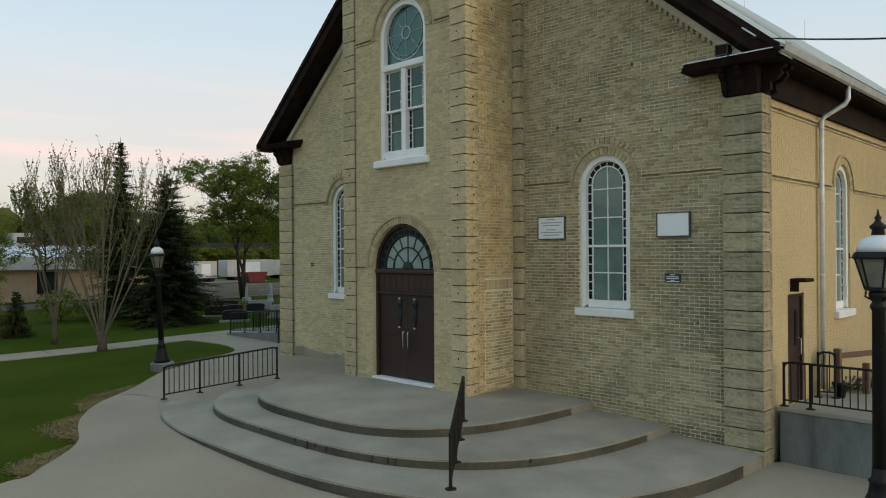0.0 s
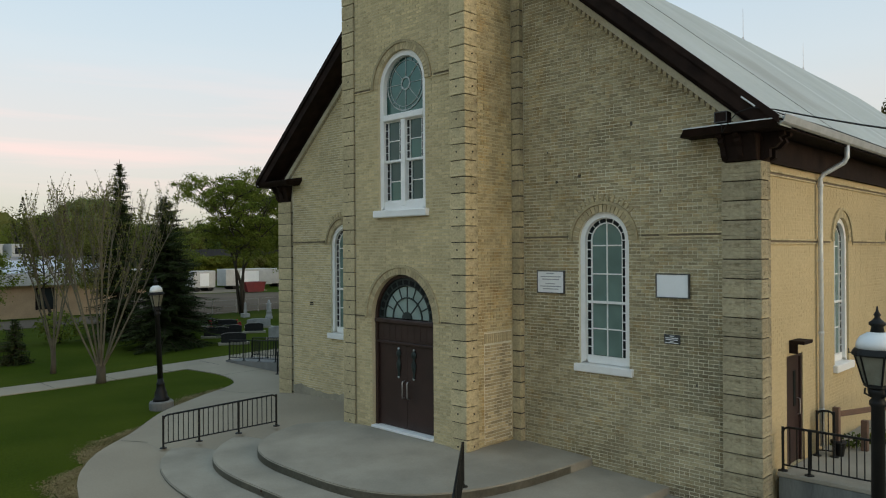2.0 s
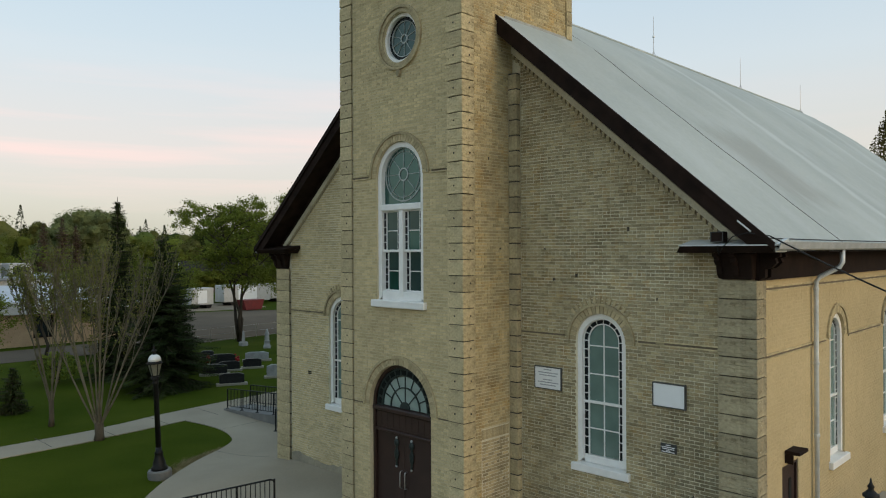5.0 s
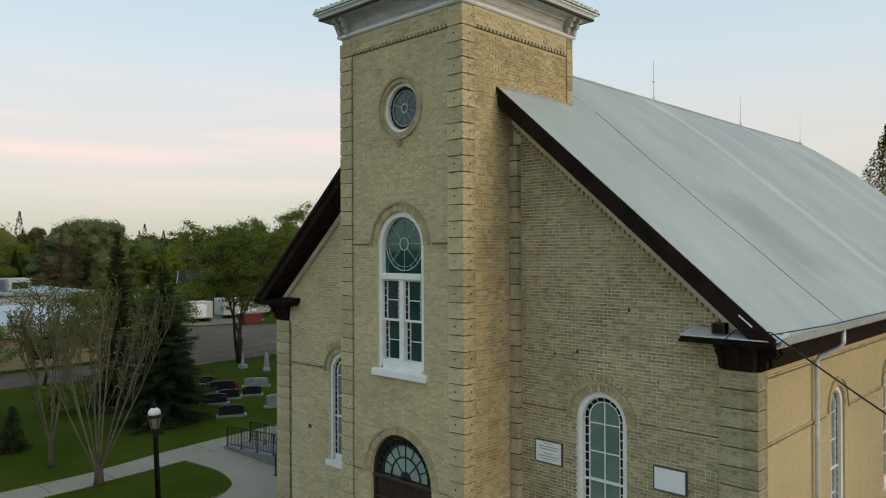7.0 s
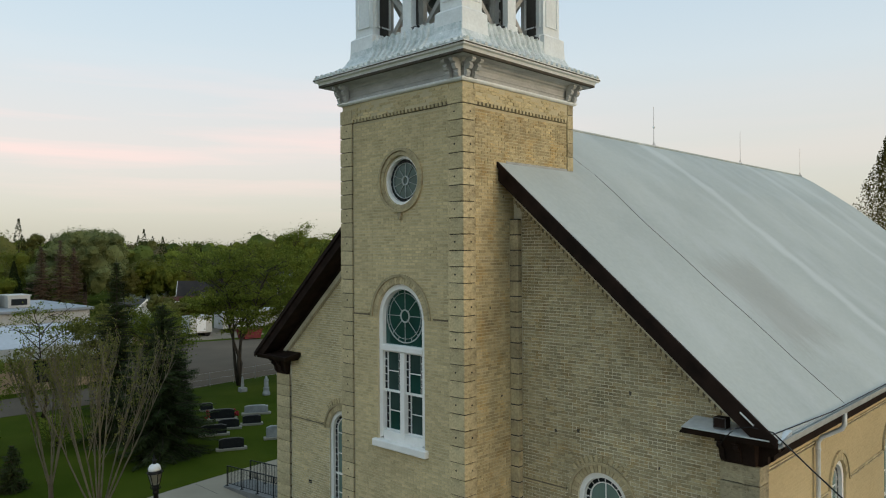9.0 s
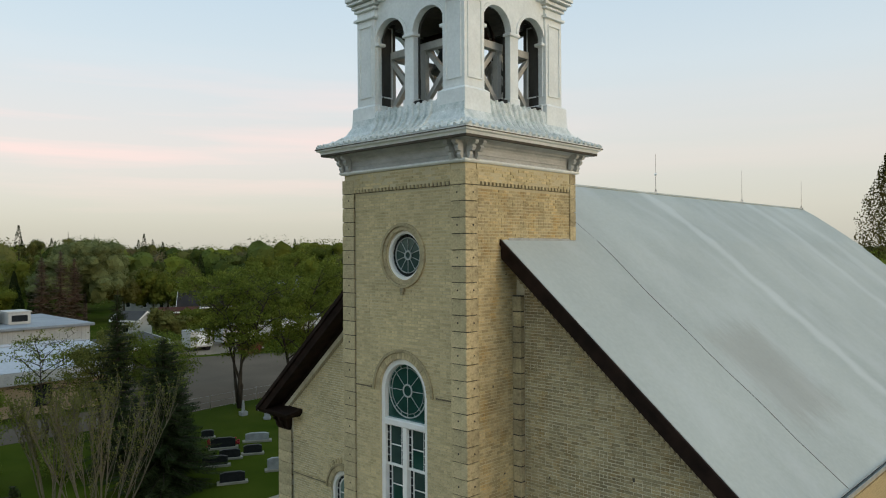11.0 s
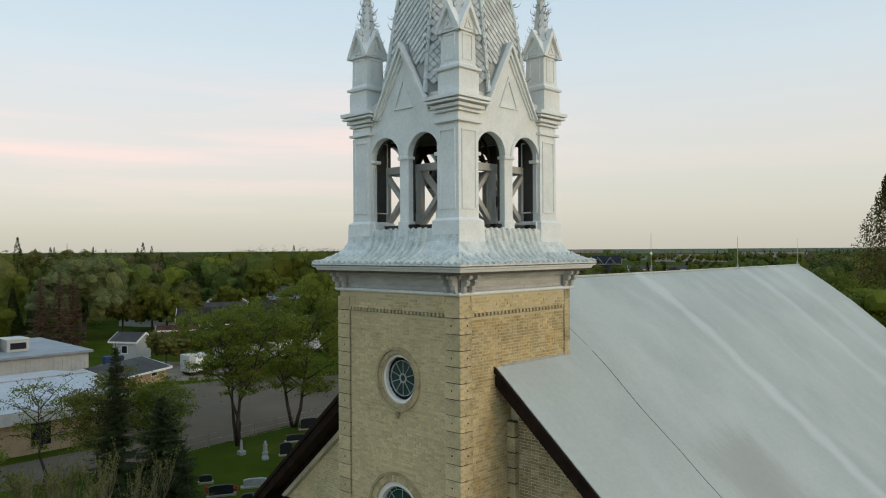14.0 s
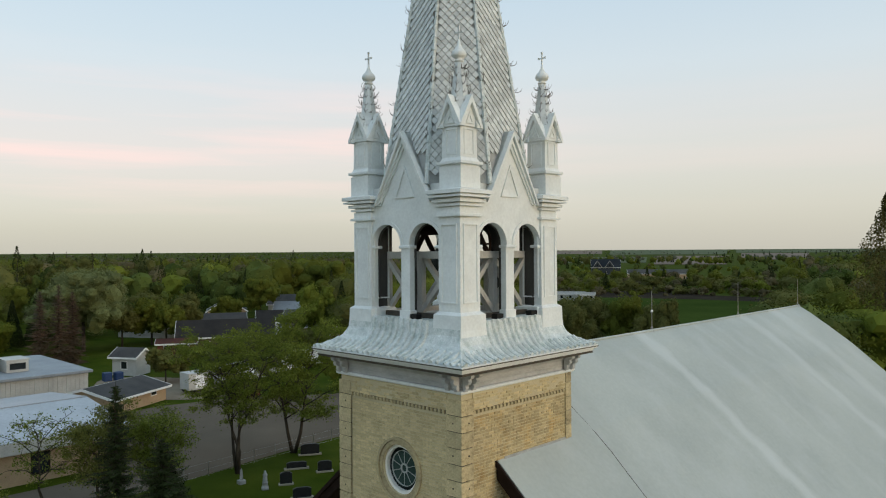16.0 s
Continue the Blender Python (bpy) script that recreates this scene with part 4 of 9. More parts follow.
def belt(m, u0, u1, z, parent=church):
    for dz, h, p in ((0.0, 0.03, 0.03), (0.075, 0.03, 0.04)):
        bm = boxm(u0, u1, -p, 0.0, z + dz, z + dz + h)
        bmesh.ops.transform(bm, matrix=m, verts=bm.verts[:])
        part("belt_course", bm, M_QUOIN, parent)
    # dark strip between the two mouldings, shade painted into the recess
    bm = boxm(u0, u1, -0.014, 0.0, z + 0.032, z + 0.072)
    bmesh.ops.transform(bm, matrix=m, verts=bm.verts[:])
    part("belt_joint", bm, M_BELTGAP, parent)


belt(F_FRONT, TX1 + 0.25, FW[0] - FW[1] - 0.3, 5.1)
belt(F_FRONT, FW[0] + FW[1] + 0.3, CX + HALF - 0.66, 5.1)
belt(F_FRONT, CX - HALF + 0.66, LW[0] - LW[1] - 0.3, 5.1)
belt(F_TOWER, TX0 + 0.43, TW[0] - TW[1] - 0.3, 8.88)
belt(F_TOWER, TW[0] + TW[1] + 0.3, TX1 - 0.43, 8.88)
belt(F_TOWER, TX0 + 0.43, DW[0] - DW[1] - 0.25, 3.16)
belt(F_TOWER, DW[0] + DW[1] + 0.25, TX1 - 0.43, 3.16)
u = FRONT_Y + 0.5
for o in SIDE_W + [(BACK_Y + 0.6, 0.55, 0, 0)]:
    belt(F_SIDE, u, o[0] - o[1] - 0.28, 4.95)
    u = o[0] + o[1] + 0.28


def dentils(m, u0, u1, z, n, h=0.075, p=0.055):
    st = (u1 - u0) / n
    dm = part("dentil", boxm(0, 0.55 * st, -p, 0.0, 0, h), M_QUOIN, church)
    for i in range(n):
        o = dm if i == 0 else new("dentil", dm.data)
        o.parent = church
        o.matrix_basis = m @ pose(u0 + i * st, 0, z)


dentils(F_TOWER, TX0 + 0.43, TX1 - 0.43, 13.835, 27)
dentils(F_TSIDE, 0.36, TY1 - 0.25, 13.835, 27)
belt(F_SIDE, FRONT_Y + 0.5, BACK_Y - 0.5, 6.25)
for a, b, m in ((TX0 + 0.43, TX1 - 0.43, F_TOWER), (0.36, TY1 - 0.25, F_TSIDE)):
    bm = boxm(a, b, -0.029, 0.0, 13.915, T_TOP)
    bmesh.ops.transform(bm, matrix=m, verts=bm.verts[:])
    part("corbel_panel", bm, M_MORTAR_DULL, church)
    # backing of the dentils, near black to deepen the shade between them
    bm = boxm(a, b, -0.011, 0.0, 13.825, 13.915)
    bmesh.ops.transform(bm, matrix=m, verts=bm.verts[:])
    part("dentil_recess", bm, M_DARKGAP, church)
for i in range(5):
    bm = boxm(TY1 - 0.25, TY1, -0.05, 0.0, 12.6 + i * QH, 12.6 + min((i + 1) * QH - 0.014, T_TOP - 12.6), 0.006)
    bmesh.ops.transform(bm, matrix=F_TSIDE, verts=bm.verts[:])
    part("quoin", bm, M_QUOIN, church)

# ---- ground and paving ----
GZ = -0.13
RINGS = [0, 2, 5, 8, 11, 15, 20, 27, 36, 60, 120, 250, 500, 900, 1200, 1600, 2100, 2700, 3400, 4100, 4900]


def fall(x):
    """The yard drops a little towards the road."""
    return -0.03 * max(0.0, min(11.0, x + 3.5))


def rise(r):
    """The plain swells gently towards the horizon, in straight stretches between the rings of the ground."""
    f = lambda q: 16.4 * (max(0.0, q - 1200) / 3700) ** 1.5
    for a, b in zip(RINGS, RINGS[1:]):
        if r <= b:
            return f(a) + (f(b) - f(a)) * (r - a) / (b - a)
    return f(RINGS[-1])


bm = bmesh.new()
SEG = 96
prev = None
ctr = bm.verts.new((0, 0, GZ))
for r in RINGS[1:]:
    ring = [bm.verts.new((r * math.cos(2 * math.pi * i / SEG), r * math.sin(2 * math.pi * i / SEG), GZ)) for i in range(SEG)]
    for i in range(SEG):
        j = (i + 1) % SEG
        if prev is None:
            bm.faces.new((ctr, ring[i], ring[j]))
        else:
            bm.faces.new((prev[i], ring[i], ring[j], prev[j]))
    prev = ring
for v in bm.verts:
    v.co.z += fall(v.co.x) + rise(math.hypot(v.co.x, v.co.y))
tagged(link("ground", bm, M_GRASS), "short green lawn with worn patches", "lawn", kind="structure")

# forecourt: swept edge against the lawn, rising to the platform on the tower's far side
def court_z(x, y):
    ease = lambda k: (lambda q: q * q * (3 - 2 * q))(max(0.0, min(1.0, k)))
    k = ease((x + 12.6) / 4.2) * ease((y + 3.7) / 2.6) * ease((-3.2 - x) / 1.2)
    return GZ + 0.03 + fall(x) + 0.38 * k


edge = spline([(-18.6, 2.7), (-16.4, 2.95), (-14.6, 2.6), (-13.6, 1.8), (-12.4, -0.15), (-10.7, -2.0), (-9.2, -3.6), (-7.9, -4.95), (-6.7, -5.75), (-5.7, -6.2), (-4.5, -6.6), (-3.7, -7.1), (-3.0, -7.8), (-2.6, -8.4), (-2.4, -11), (-2.2, -30)], 6)
court = edge + [(40, -30), (40, 2.36), (5.9, 2.36), (5.6, 1.85), (-9.8, 1.85), (-10.2, 7.5), (-18.6, 7.5)]
bm = fill(court, GZ - 0.2, GZ + 0.03)
for k in range(-26, 10):
    bmesh.ops.bisect_plane(bm, geom=bm.verts[:] + bm.edges[:] + bm.faces[:], plane_co=(k * 0.75, 0, 0), plane_no=(1, 0, 0))
for k in range(-8, 12):
    bmesh.ops.bisect_plane(bm, geom=bm.verts[:] + bm.edges[:] + bm.faces[:], plane_co=(0, k * 0.75, 0), plane_no=(0, 1, 0))
for v in bm.verts:
    v.co.z = court_z(v.co.x, v.co.y) if v.co.z > GZ else v.co.z + fall(v.co.x)
tagged(link("forecourt", bm, M_PAVE), "broad smooth concrete forecourt with curved lawn edge", "pavement", kind="structure")
near = spline([(-17.6, -30), (-17.9, -4), (-18.15, -1.0), (-18.4, 1.4), (-18.602, 2.7)], 4)
far = spline([(-21.3, 9.5), (-20.95, 6.0), (-20.4, 2.2), (-19.9, 0.0), (-19.6, -4.0), (-19.4, -30)], 4)
path = tagged(link("pavement", fill(near + [(-18.602, 7.5), (-18.602, 9.5)] + far, GZ - 0.1, GZ + 0.03), M_PAVE), "narrow concrete footpath across the lawn", "pavement", kind="structure")
for k in range(9):
    y = 6.5 - 2.3 * k
    part("expansion_joint", boxm(-20.05 - 0.12 * max(0, y), -18.15 - 0.1 * max(0, y), y - 0.012, y + 0.012, GZ + 0.02, GZ + 0.0315), M_DARKGAP, path)
ground_joints = thing("court_joint", "dark expansion joints cut across the forecourt", "joint", kind="structure")
for k, (a, b) in enumerate((((-8.6, -4.1), (-7.1, -3.2)), ((-13.2, 1.2), (-10.6, 1.75)), ((-16.0, 2.95), (-16.2, 6.0)))):
    bm = bmesh.new()
    d = (Vector(b) - Vector(a)).normalized().orthogonal() * 0.012
    n = 8
    rows = [Vector(a).lerp(Vector(b), i / n) for i in range(n + 1)]
    vs = [[bm.verts.new((p.x + q * d.x, p.y + q * d.y, court_z(p.x, p.y) + 0.006)) for q in (-1, 1)] for p in rows]
    for i in range(n):
        bm.faces.new((vs[i][0], vs[i][1], vs[i + 1][1], vs[i + 1][0]))
    bmesh.ops.solidify(bm, geom=bm.faces[:], thickness=0.004)
    part("joint", bm, M_DARKGAP, ground_joints)


# ---- steps: three broad curved treads round the tower ----
def step_line(mid, hx, left, depth, power, n=48):
    """A super-ellipse round the tower, from the nave wall to the slanting line of the railing."""
    pts = []
    for i in range(n + 1):
        a = math.pi * (i / n)
        c, s = math.cos(a), math.sin(a)
        pts.append((mid + (hx if c > 0 else left) * math.copysign(abs(c) ** power, c), FRONT_Y - depth * abs(s) ** power))
    return pts


RAIL_A, RAIL_B = Vector((-6.93, -3.83)), Vector((-5.33, -1.35))     # foot of the railing that ends the steps


def beside(p):
    d = RAIL_B - RAIL_A
    return ((p[0] - RAIL_A.x) * d.y - (p[1] - RAIL_A.y) * d.x) / d.length + 0.06


def clipped(poly):
    """The part of an outline on the door's side of the railing."""
    out = []
    for i, p in enumerate(poly):
        q = poly[(i + 1) % len(poly)]
        a, b = beside(p), beside(q)
        if a >= 0:
            out.append(p)
        if (a < 0) != (b < 0):
            t = a / (a - b)
            out.append((p[0] + (q[0] - p[0]) * t, p[1] + (q[1] - p[1]) * t))
    return out


def shed_fall(x, y):
    """The slabs fall away from the door to shed rain."""
    return -0.036 * max(0.0, math.hypot(x + 2.1, y) - 0.9)


TREADS = ((-1.584, 7.343, 6.815, 6.85, 0.732, 0.11), (-1.772, 5.67, 4.821, 5.874, 0.682, 0.265), (-1.578, 3.67, 3.765, 5.109, 0.666, PLAT))
steps = thing("entrance_steps", "three broad curved concrete steps round the church door", "steps")
for level, (mid, hx, left, depth, power, z1) in enumerate(TREADS):
    z0 = TREADS[level - 1][5] - 0.02 if level else -0.34
    curve = step_line(mid, hx, left, depth, power)
    bm = fill(clipped(curve), z0, z1)
    for k in range(-9, 8):
        bmesh.ops.bisect_plane(bm, geom=bm.verts[:] + bm.edges[:] + bm.faces[:], plane_co=(k * 0.8, 0, 0), plane_no=(1, 0, 0))
        bmesh.ops.bisect_plane(bm, geom=bm.verts[:] + bm.edges[:] + bm.faces[:], plane_co=(0, k * 0.8, 0), plane_no=(0, 1, 0))
    bmesh.ops.bevel(bm, geom=[e for e in bm.edges if all(abs(v.co.z - z1) < 1e-5 for v in e.verts) and len(e.link_faces) == 2 and e.calc_face_angle(0) > 1], offset=0.02, segments=2, affect="EDGES")
    for v in bm.verts:
        v.co.z += shed_fall(v.co.x, v.co.y)
    tread = part("tread", bm, M_CONC, steps)
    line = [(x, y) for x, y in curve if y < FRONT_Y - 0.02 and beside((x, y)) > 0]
    # riser band, darker than the treads
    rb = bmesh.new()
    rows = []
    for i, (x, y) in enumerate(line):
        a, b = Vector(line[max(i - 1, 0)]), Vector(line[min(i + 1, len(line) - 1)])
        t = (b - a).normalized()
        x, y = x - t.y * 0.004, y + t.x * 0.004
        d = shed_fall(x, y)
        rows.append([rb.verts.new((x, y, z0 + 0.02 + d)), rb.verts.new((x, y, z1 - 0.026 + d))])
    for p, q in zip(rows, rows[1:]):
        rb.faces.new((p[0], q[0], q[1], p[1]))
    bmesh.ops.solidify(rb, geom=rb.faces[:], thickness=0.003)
    part("riser", rb, M_RISER, tread, "darker riser face")

# cut-off anchor stubs of an old rail, weeping rust
M_RUSTED = mat("rusted_stub", (0.10, 0.04, 0.018), (0.03, 0.018, 0.012), 20, 0.9, 0.3)
mid, hx, left, depth, power, z1 = TREADS[1]
for x, h in ((-1.8, 0.05), (-0.65, 0.06), (-0.3, 0.15), (-0.08, 0.07), (0.2, 0.1), (1.22, 0.12), (1.5, 0.12), (1.64, 0.13), (3.3, 0.06)):
    y = FRONT_Y - depth * (1 - abs((x - mid) / hx) ** (2 / power)) ** (power / 2)
    zt = z1 + shed_fall(x, y) - 0.02
    part("rail_stub", boxm(x - 0.016, x + 0.016, y - 0.022, y + 0.06, zt - h, zt, 0.006), M_RUSTED, steps)

# worn turf along the path edge
M_STRAW = mat("straw_turf", (0.26, 0.205, 0.11), (0.15, 0.13, 0.05), 1.2, 1.0, 0.6, fine=25, fine_amount=0.5, spec=0.03)
rp = random.Random(5)
blades = []
for lo, hi, wide in ((18, 31, 0.34), (33, 47, 0.4), (46, 62, 0.42), (62, 78, 0.34)):
    run = edge[lo:hi]
    inner, outer = [], []
    for i, (x, y) in enumerate(run):
        ax, ay = run[max(i - 1, 0)]
        bx, by = run[min(i + 1, len(run) - 1)]
        n_ = Vector((by - ay, ax - bx)).normalized() * -1
        if n_.x + n_.y > 0:
            n_ = -n_
        w_ = wide * 0.55 * math.sin(math.pi * (i + 0.3) / (len(run) - 0.4)) * rp.uniform(0.25, 1.0) + 0.02
        full = 2.2 * wide * math.sin(math.pi * (i + 0.3) / (len(run) - 0.4))
        for _ in range(int(900 * full)):
            k = abs(rp.gauss(0, 0.3)) * full
            u = rp.uniform(-0.5, 0.5)
            px, py = x + n_.x * k + (bx - ax) * 0.5 * u, y + n_.y * k + (by - ay) * 0.5 * u
            a_, hb = rp.uniform(0, 6.28), rp.uniform(0.012, 0.03)
            dx, dy = math.cos(a_) * rp.uniform(0.02, 0.06), math.sin(a_) * rp.uniform(0.02, 0.06)
            blades.append([(px, py, GZ + 0.002), (px + dy * 0.5, py - dx * 0.5, GZ + 0.003), (px + dx + dy * 0.3, py + dy - dx * 0.3, GZ + hb), (px + dx, py + dy, GZ + hb)])
        inner.append((x - n_.x * 0.05, y - n_.y * 0.05))
        outer.append((x + n_.x * w_, y + n_.y * w_))
    tagged(link("worn_turf", fill(inner + outer[::-1], GZ - 0.08, GZ + 0.006), M_STRAW), "straw coloured worn turf along the path edge", "lawn", kind="structure")
me = bpy.data.meshes.new("dry_grass")
me.from_pydata([p for q in blades for p in q], [], [tuple(range(i, i + 4)) for i in range(0, 4 * len(blades), 4)])
me.materials.append(M_STRAW)
tagged(new("dry_grass", me), "dry straw coloured grass blades beside the path", "grass", kind="stuff")

# ---- windows and doors ----
def plate(poly, ya, yb, m):
    bm = bmesh.new()
    vs = [bm.verts.new((x, ya, z)) for x, z in poly]
    es = [bm.edges.new((vs[i], vs[(i + 1) % len(vs)])) for i in range(len(vs))]
    bmesh.ops.triangle_fill(bm, use_beauty=True, edges=es, normal=(0, -1, 0))
    ex = bmesh.ops.extrude_face_region(bm, geom=bm.faces[:], use_keep_orig=True)
    bmesh.ops.translate(bm, vec=(0, yb - ya, 0), verts=[v for v in ex["geom"] if isinstance(v, bmesh.types.BMVert)])
    bmesh.ops.recalc_face_normals(bm, faces=bm.faces[:])
    bmesh.ops.transform(bm, matrix=m, verts=bm.verts[:])
    return bm


# grey cement parging at the foot of the front wall
M_PARGE = mat("grey_cement_parging", (0.38, 0.335, 0.245), (0.27, 0.245, 0.19), 1.4, 0.95, 0.5, fine=16, fine_amount=0.25, spec=0.15)
rnd = random.Random(12)
ragged = [(-9.28 + 0.2 * i, 0.5 + rnd.uniform(-0.06, 0.06) + 0.08 * math.sin(i * 0.55)) for i in range(25)]
part("parging", plate([(-9.28, 0.0), (-4.48, 0.0)] + ragged[::-1], -0.012, -0.001, F_FRONT), M_PARGE, church, "grey cement parging at the wall's foot")


def barm(x0, x1, ya, yb, z0, z1, m, w=0.004):
    bm = boxm(x0, x1, ya, yb, z0, z1, w)
    bmesh.ops.transform(bm, matrix=m, verts=bm.verts[:])
    return bm


def band(inner, outer, ya, yb, m, closed=False):
    bm = bmesh.new()
    ring_band(bm, inner, outer, ya, yb, closed)
    bmesh.ops.recalc_face_normals(bm, faces=bm.faces[:])
    bmesh.ops.transform(bm, matrix=m, verts=bm.verts[:])
    return bm


def sector(cx, cz, r0, r1, a0, a1, n=4):
    """A piece of a ring, angles from the left over the top."""
    f = lambda r, a: (cx - r * math.cos(a), cz + r * math.sin(a))
    return [f(r0, a0 + (a1 - a0) * i / n) for i in range(n + 1)] + [f(r1, a1 + (a0 - a1) * i / n) for i in range(n + 1)]


def border_window(o, m, frame_w=0.12, sill_w=0.1):
    """Round-headed sash window: white casing, a border of small dark panes, two columns of large ones."""
    cx, half, z0, zs = o
    hi = half - frame_w
    casing = part("window", band(arch_line(cx, hi, z0 + 0.1, zs), arch_line(cx, half - 0.003, z0 + 0.02, zs), 0.05, 0.3, m), M_WHITE, church, "white painted round-headed sash window")
    zb = z0 + 0.2
    inner = hi - 0.13
    part("sash", band(arch_line(cx, inner, zb, zs), arch_line(cx, hi - 0.002, zb - 0.08, zs), 0.13, 0.2, m), M_WHITE, casing)
    part("sash_rail", barm(cx - hi + 0.003, cx + hi - 0.003, 0.12, 0.21, z0 + 0.03, zb, m), M_WHITE, casing)
    # border panes
    n = max(6, round((zs - zb) / 0.19))
    st = (zs - zb) / n
    for sx in (-1, 1):
        for i in range(n):
            a, b = sorted((cx + sx * (hi - 0.022), cx + sx * (hi - 0.105)))
            part("border_pane", barm(a, b, 0.124, 0.131, zb + i * st + 0.012, zb + (i + 1) * st - 0.012, m, 0), M_GLASS_DARK, casing)
    k = 8
    for i in range(k):
        a0, a1 = math.pi * (i + 0.07) / k, math.pi * (i + 0.93) / k
        part("border_pane", plate(sector(cx, zs, hi - 0.105, hi - 0.022, a0, a1), 0.124, 0.131, m), M_GLASS_DARK, casing)
    # large panes between the bars
    top = zs + inner
    rows = 5
    edges = [zb + (zs - zb) * k for k in (0, 0.235, 0.466, 0.711, 0.957)]
    for sx in (-1, 1):
        for i in range(4):
            a, b = sorted((cx + sx * 0.014, cx + sx * (inner + 0.01)))
            part("pane", barm(a, b, 0.165, 0.175, edges[i] + 0.012, edges[i + 1] - 0.012, m, 0), M_GLASS, casing)
        arc = [(cx + sx * (inner + 0.01) * math.cos(t), zs + 0.03 + (inner - 0.01) * math.sin(t)) for t in (math.pi / 2 * j / 8 for j in range(9))]
        arc[-1] = (cx + sx * 0.014, arc[-1][1])
        part("pane", plate([(cx + sx * 0.014, edges[4] + 0.012), (cx + sx * (inner + 0.01), edges[4] + 0.012)] + arc, 0.165, 0.175, m), M_GLASS, casing)
    for i in range(1, 5):
        h = 0.028 if i == 2 else 0.014
        part("glazing_bar", barm(cx - hi + 0.02, cx + hi - 0.02, 0.11 if i == 2 else 0.14, 0.163, edges[i] - h, edges[i] + h, m), M_WHITE, casing)
    part("glazing_bar", barm(cx - 0.014, cx + 0.014, 0.142, 0.166, zb, top, m), M_WHITE, casing)
    part("sill", barm(cx - half - sill_w, cx + half + sill_w, -0.1, 0.28, z0 - 0.15, z0 + 0.02, m, 0.015), M_WHITE, casing)


for o in (FW, LW):
    border_window(o, F_FRONT)
for o in SIDE_W:
    border_window(o, F_SIDE)


def tower_window():
    cx, half, z0, zs = TW
    m = F_TOWER
    hi = half - 0.13
    w = part("window", band(arch_line(cx, hi, z0 + 0.1, zs), arch_line(cx, half - 0.003, z0 + 0.02, zs), 0.05, 0.32, m), M_WHITE, church, "tall white tower window with a rose light above two sashes")
    zt0, zt1 = 8.06, 8.22
    part("transom", barm(cx - hi - 0.02, cx + hi + 0.02, 0.02, 0.26, zt0, zt1, m, 0.02), M_WHITE, w)
    part("mullion", barm(cx - 0.075, cx + 0.075, 0.04, 0.26, z0 + 0.12, zt0, m, 0.012), M_WHITE, w)
    part("sash_rail", barm(cx - hi, cx + hi, 0.06, 0.26, z0 + 0.02, z0 + 0.24, m, 0.01), M_WHITE, w)
    part("sill", barm(cx - half - 0.12, cx + half + 0.12, -0.12, 0.3, z0 - 0.16, z0 + 0.02, m, 0.02), M_WHITE, w)
    zb = z0 + 0.24
    mid = (zb + zt0) / 2
    for sx in (-1, 1):
        a, b = sorted((cx + sx * 0.075, cx + sx * hi))
        for lo, up, dy in ((zb, mid, 0.05), (mid, zt0, 0.0)):
            part("sash", band([(a + 0.115, lo + 0.03), (b - 0.115, lo + 0.03), (b - 0.115, up - 0.03), (a + 0.115, up - 0.03)], [(a + 0.002, lo + 0.001), (b - 0.002, lo + 0.001), (b - 0.002, up - 0.001), (a + 0.002, up - 0.001)], 0.12 + dy, 0.18 + dy, m, True), M_WHITE, w)
            n = 5
            st = (up - lo - 0.06) / n
            for i in range(n):
                for p, q in ((a + 0.022, a + 0.095), (b - 0.095, b - 0.022)):
                    part("border_pane", barm(p, q, 0.113 + dy, 0.121 + dy, lo + 0.03 + i * st + 0.01, lo + 0.03 + (i + 1) * st - 0.01, m, 0), M_GLASS_DARK, w)
            h = (lo + up) / 2
            for p, q in ((lo + 0.03, h), (h, up - 0.03)):
                part("pane", barm(a + 0.11, b - 0.11, 0.15 + dy, 0.16 + dy, p, q, m, 0), M_GLASS_TEAL if (sx, lo, p) in ((1, mid, lo + 0.03), (-1, zb, lo + 0.03)) else M_GLASS_DIM, w)
            part("glazing_bar", barm(a + 0.1, b - 0.1, 0.12 + dy, 0.149 + dy, h - 0.012, h + 0.012, m), M_WHITE, w)
        part("meeting_rail", barm(a, b, 0.1, 0.2, mid - 0.025, mid + 0.025, m), M_WHITE, w)
    # rose light
    poly = [(cx - hi, zt1)] + [(cx - hi * math.cos(t), zs + hi * math.sin(t)) for t in (math.pi * i / 24 for i in range(25))] + [(cx + hi, zt1)]
    part("pane", plate(poly, 0.17, 0.18, m), M_GLASS_TEAL, w, "teal glass rose light")
    rc, rr = (cx, zt1 + hi + 0.02), hi - 0.035
    for r0, r1 in ((rr - 0.026, rr), (rr - 0.11, rr - 0.1), (0.13, 0.165)):
        part("glazing_ring", band(circle_line(*rc, r0, 40), circle_line(*rc, r1, 40), 0.15, 0.168, m, True), M_LEAD, w)
    for k in range(16):
        t = 2 * math.pi * k / 16
        p, q = rr - 0.1, rr - 0.026
        part("glazing_bar", plate([(rc[0] + r * math.cos(t) + s * 0.005 * math.sin(t), rc[1] + r * math.sin(t) - s * 0.005 * math.cos(t)) for r, s in ((p, -1), (q, -1), (q, 1), (p, 1))], 0.152, 0.168, m), M_LEAD, w)
    for k in range(8):
        t = 2 * math.pi * k / 8 + 0.0
        bm = bmesh.new()
        tube(bm, [(rc[0] + 0.17 * math.cos(t), 0.162, rc[1] + 0.17 * math.sin(t)), (rc[0] + (rr - 0.03) * math.cos(t), 0.162, rc[1] + (rr - 0.03) * math.sin(t))], 0.009, 5)
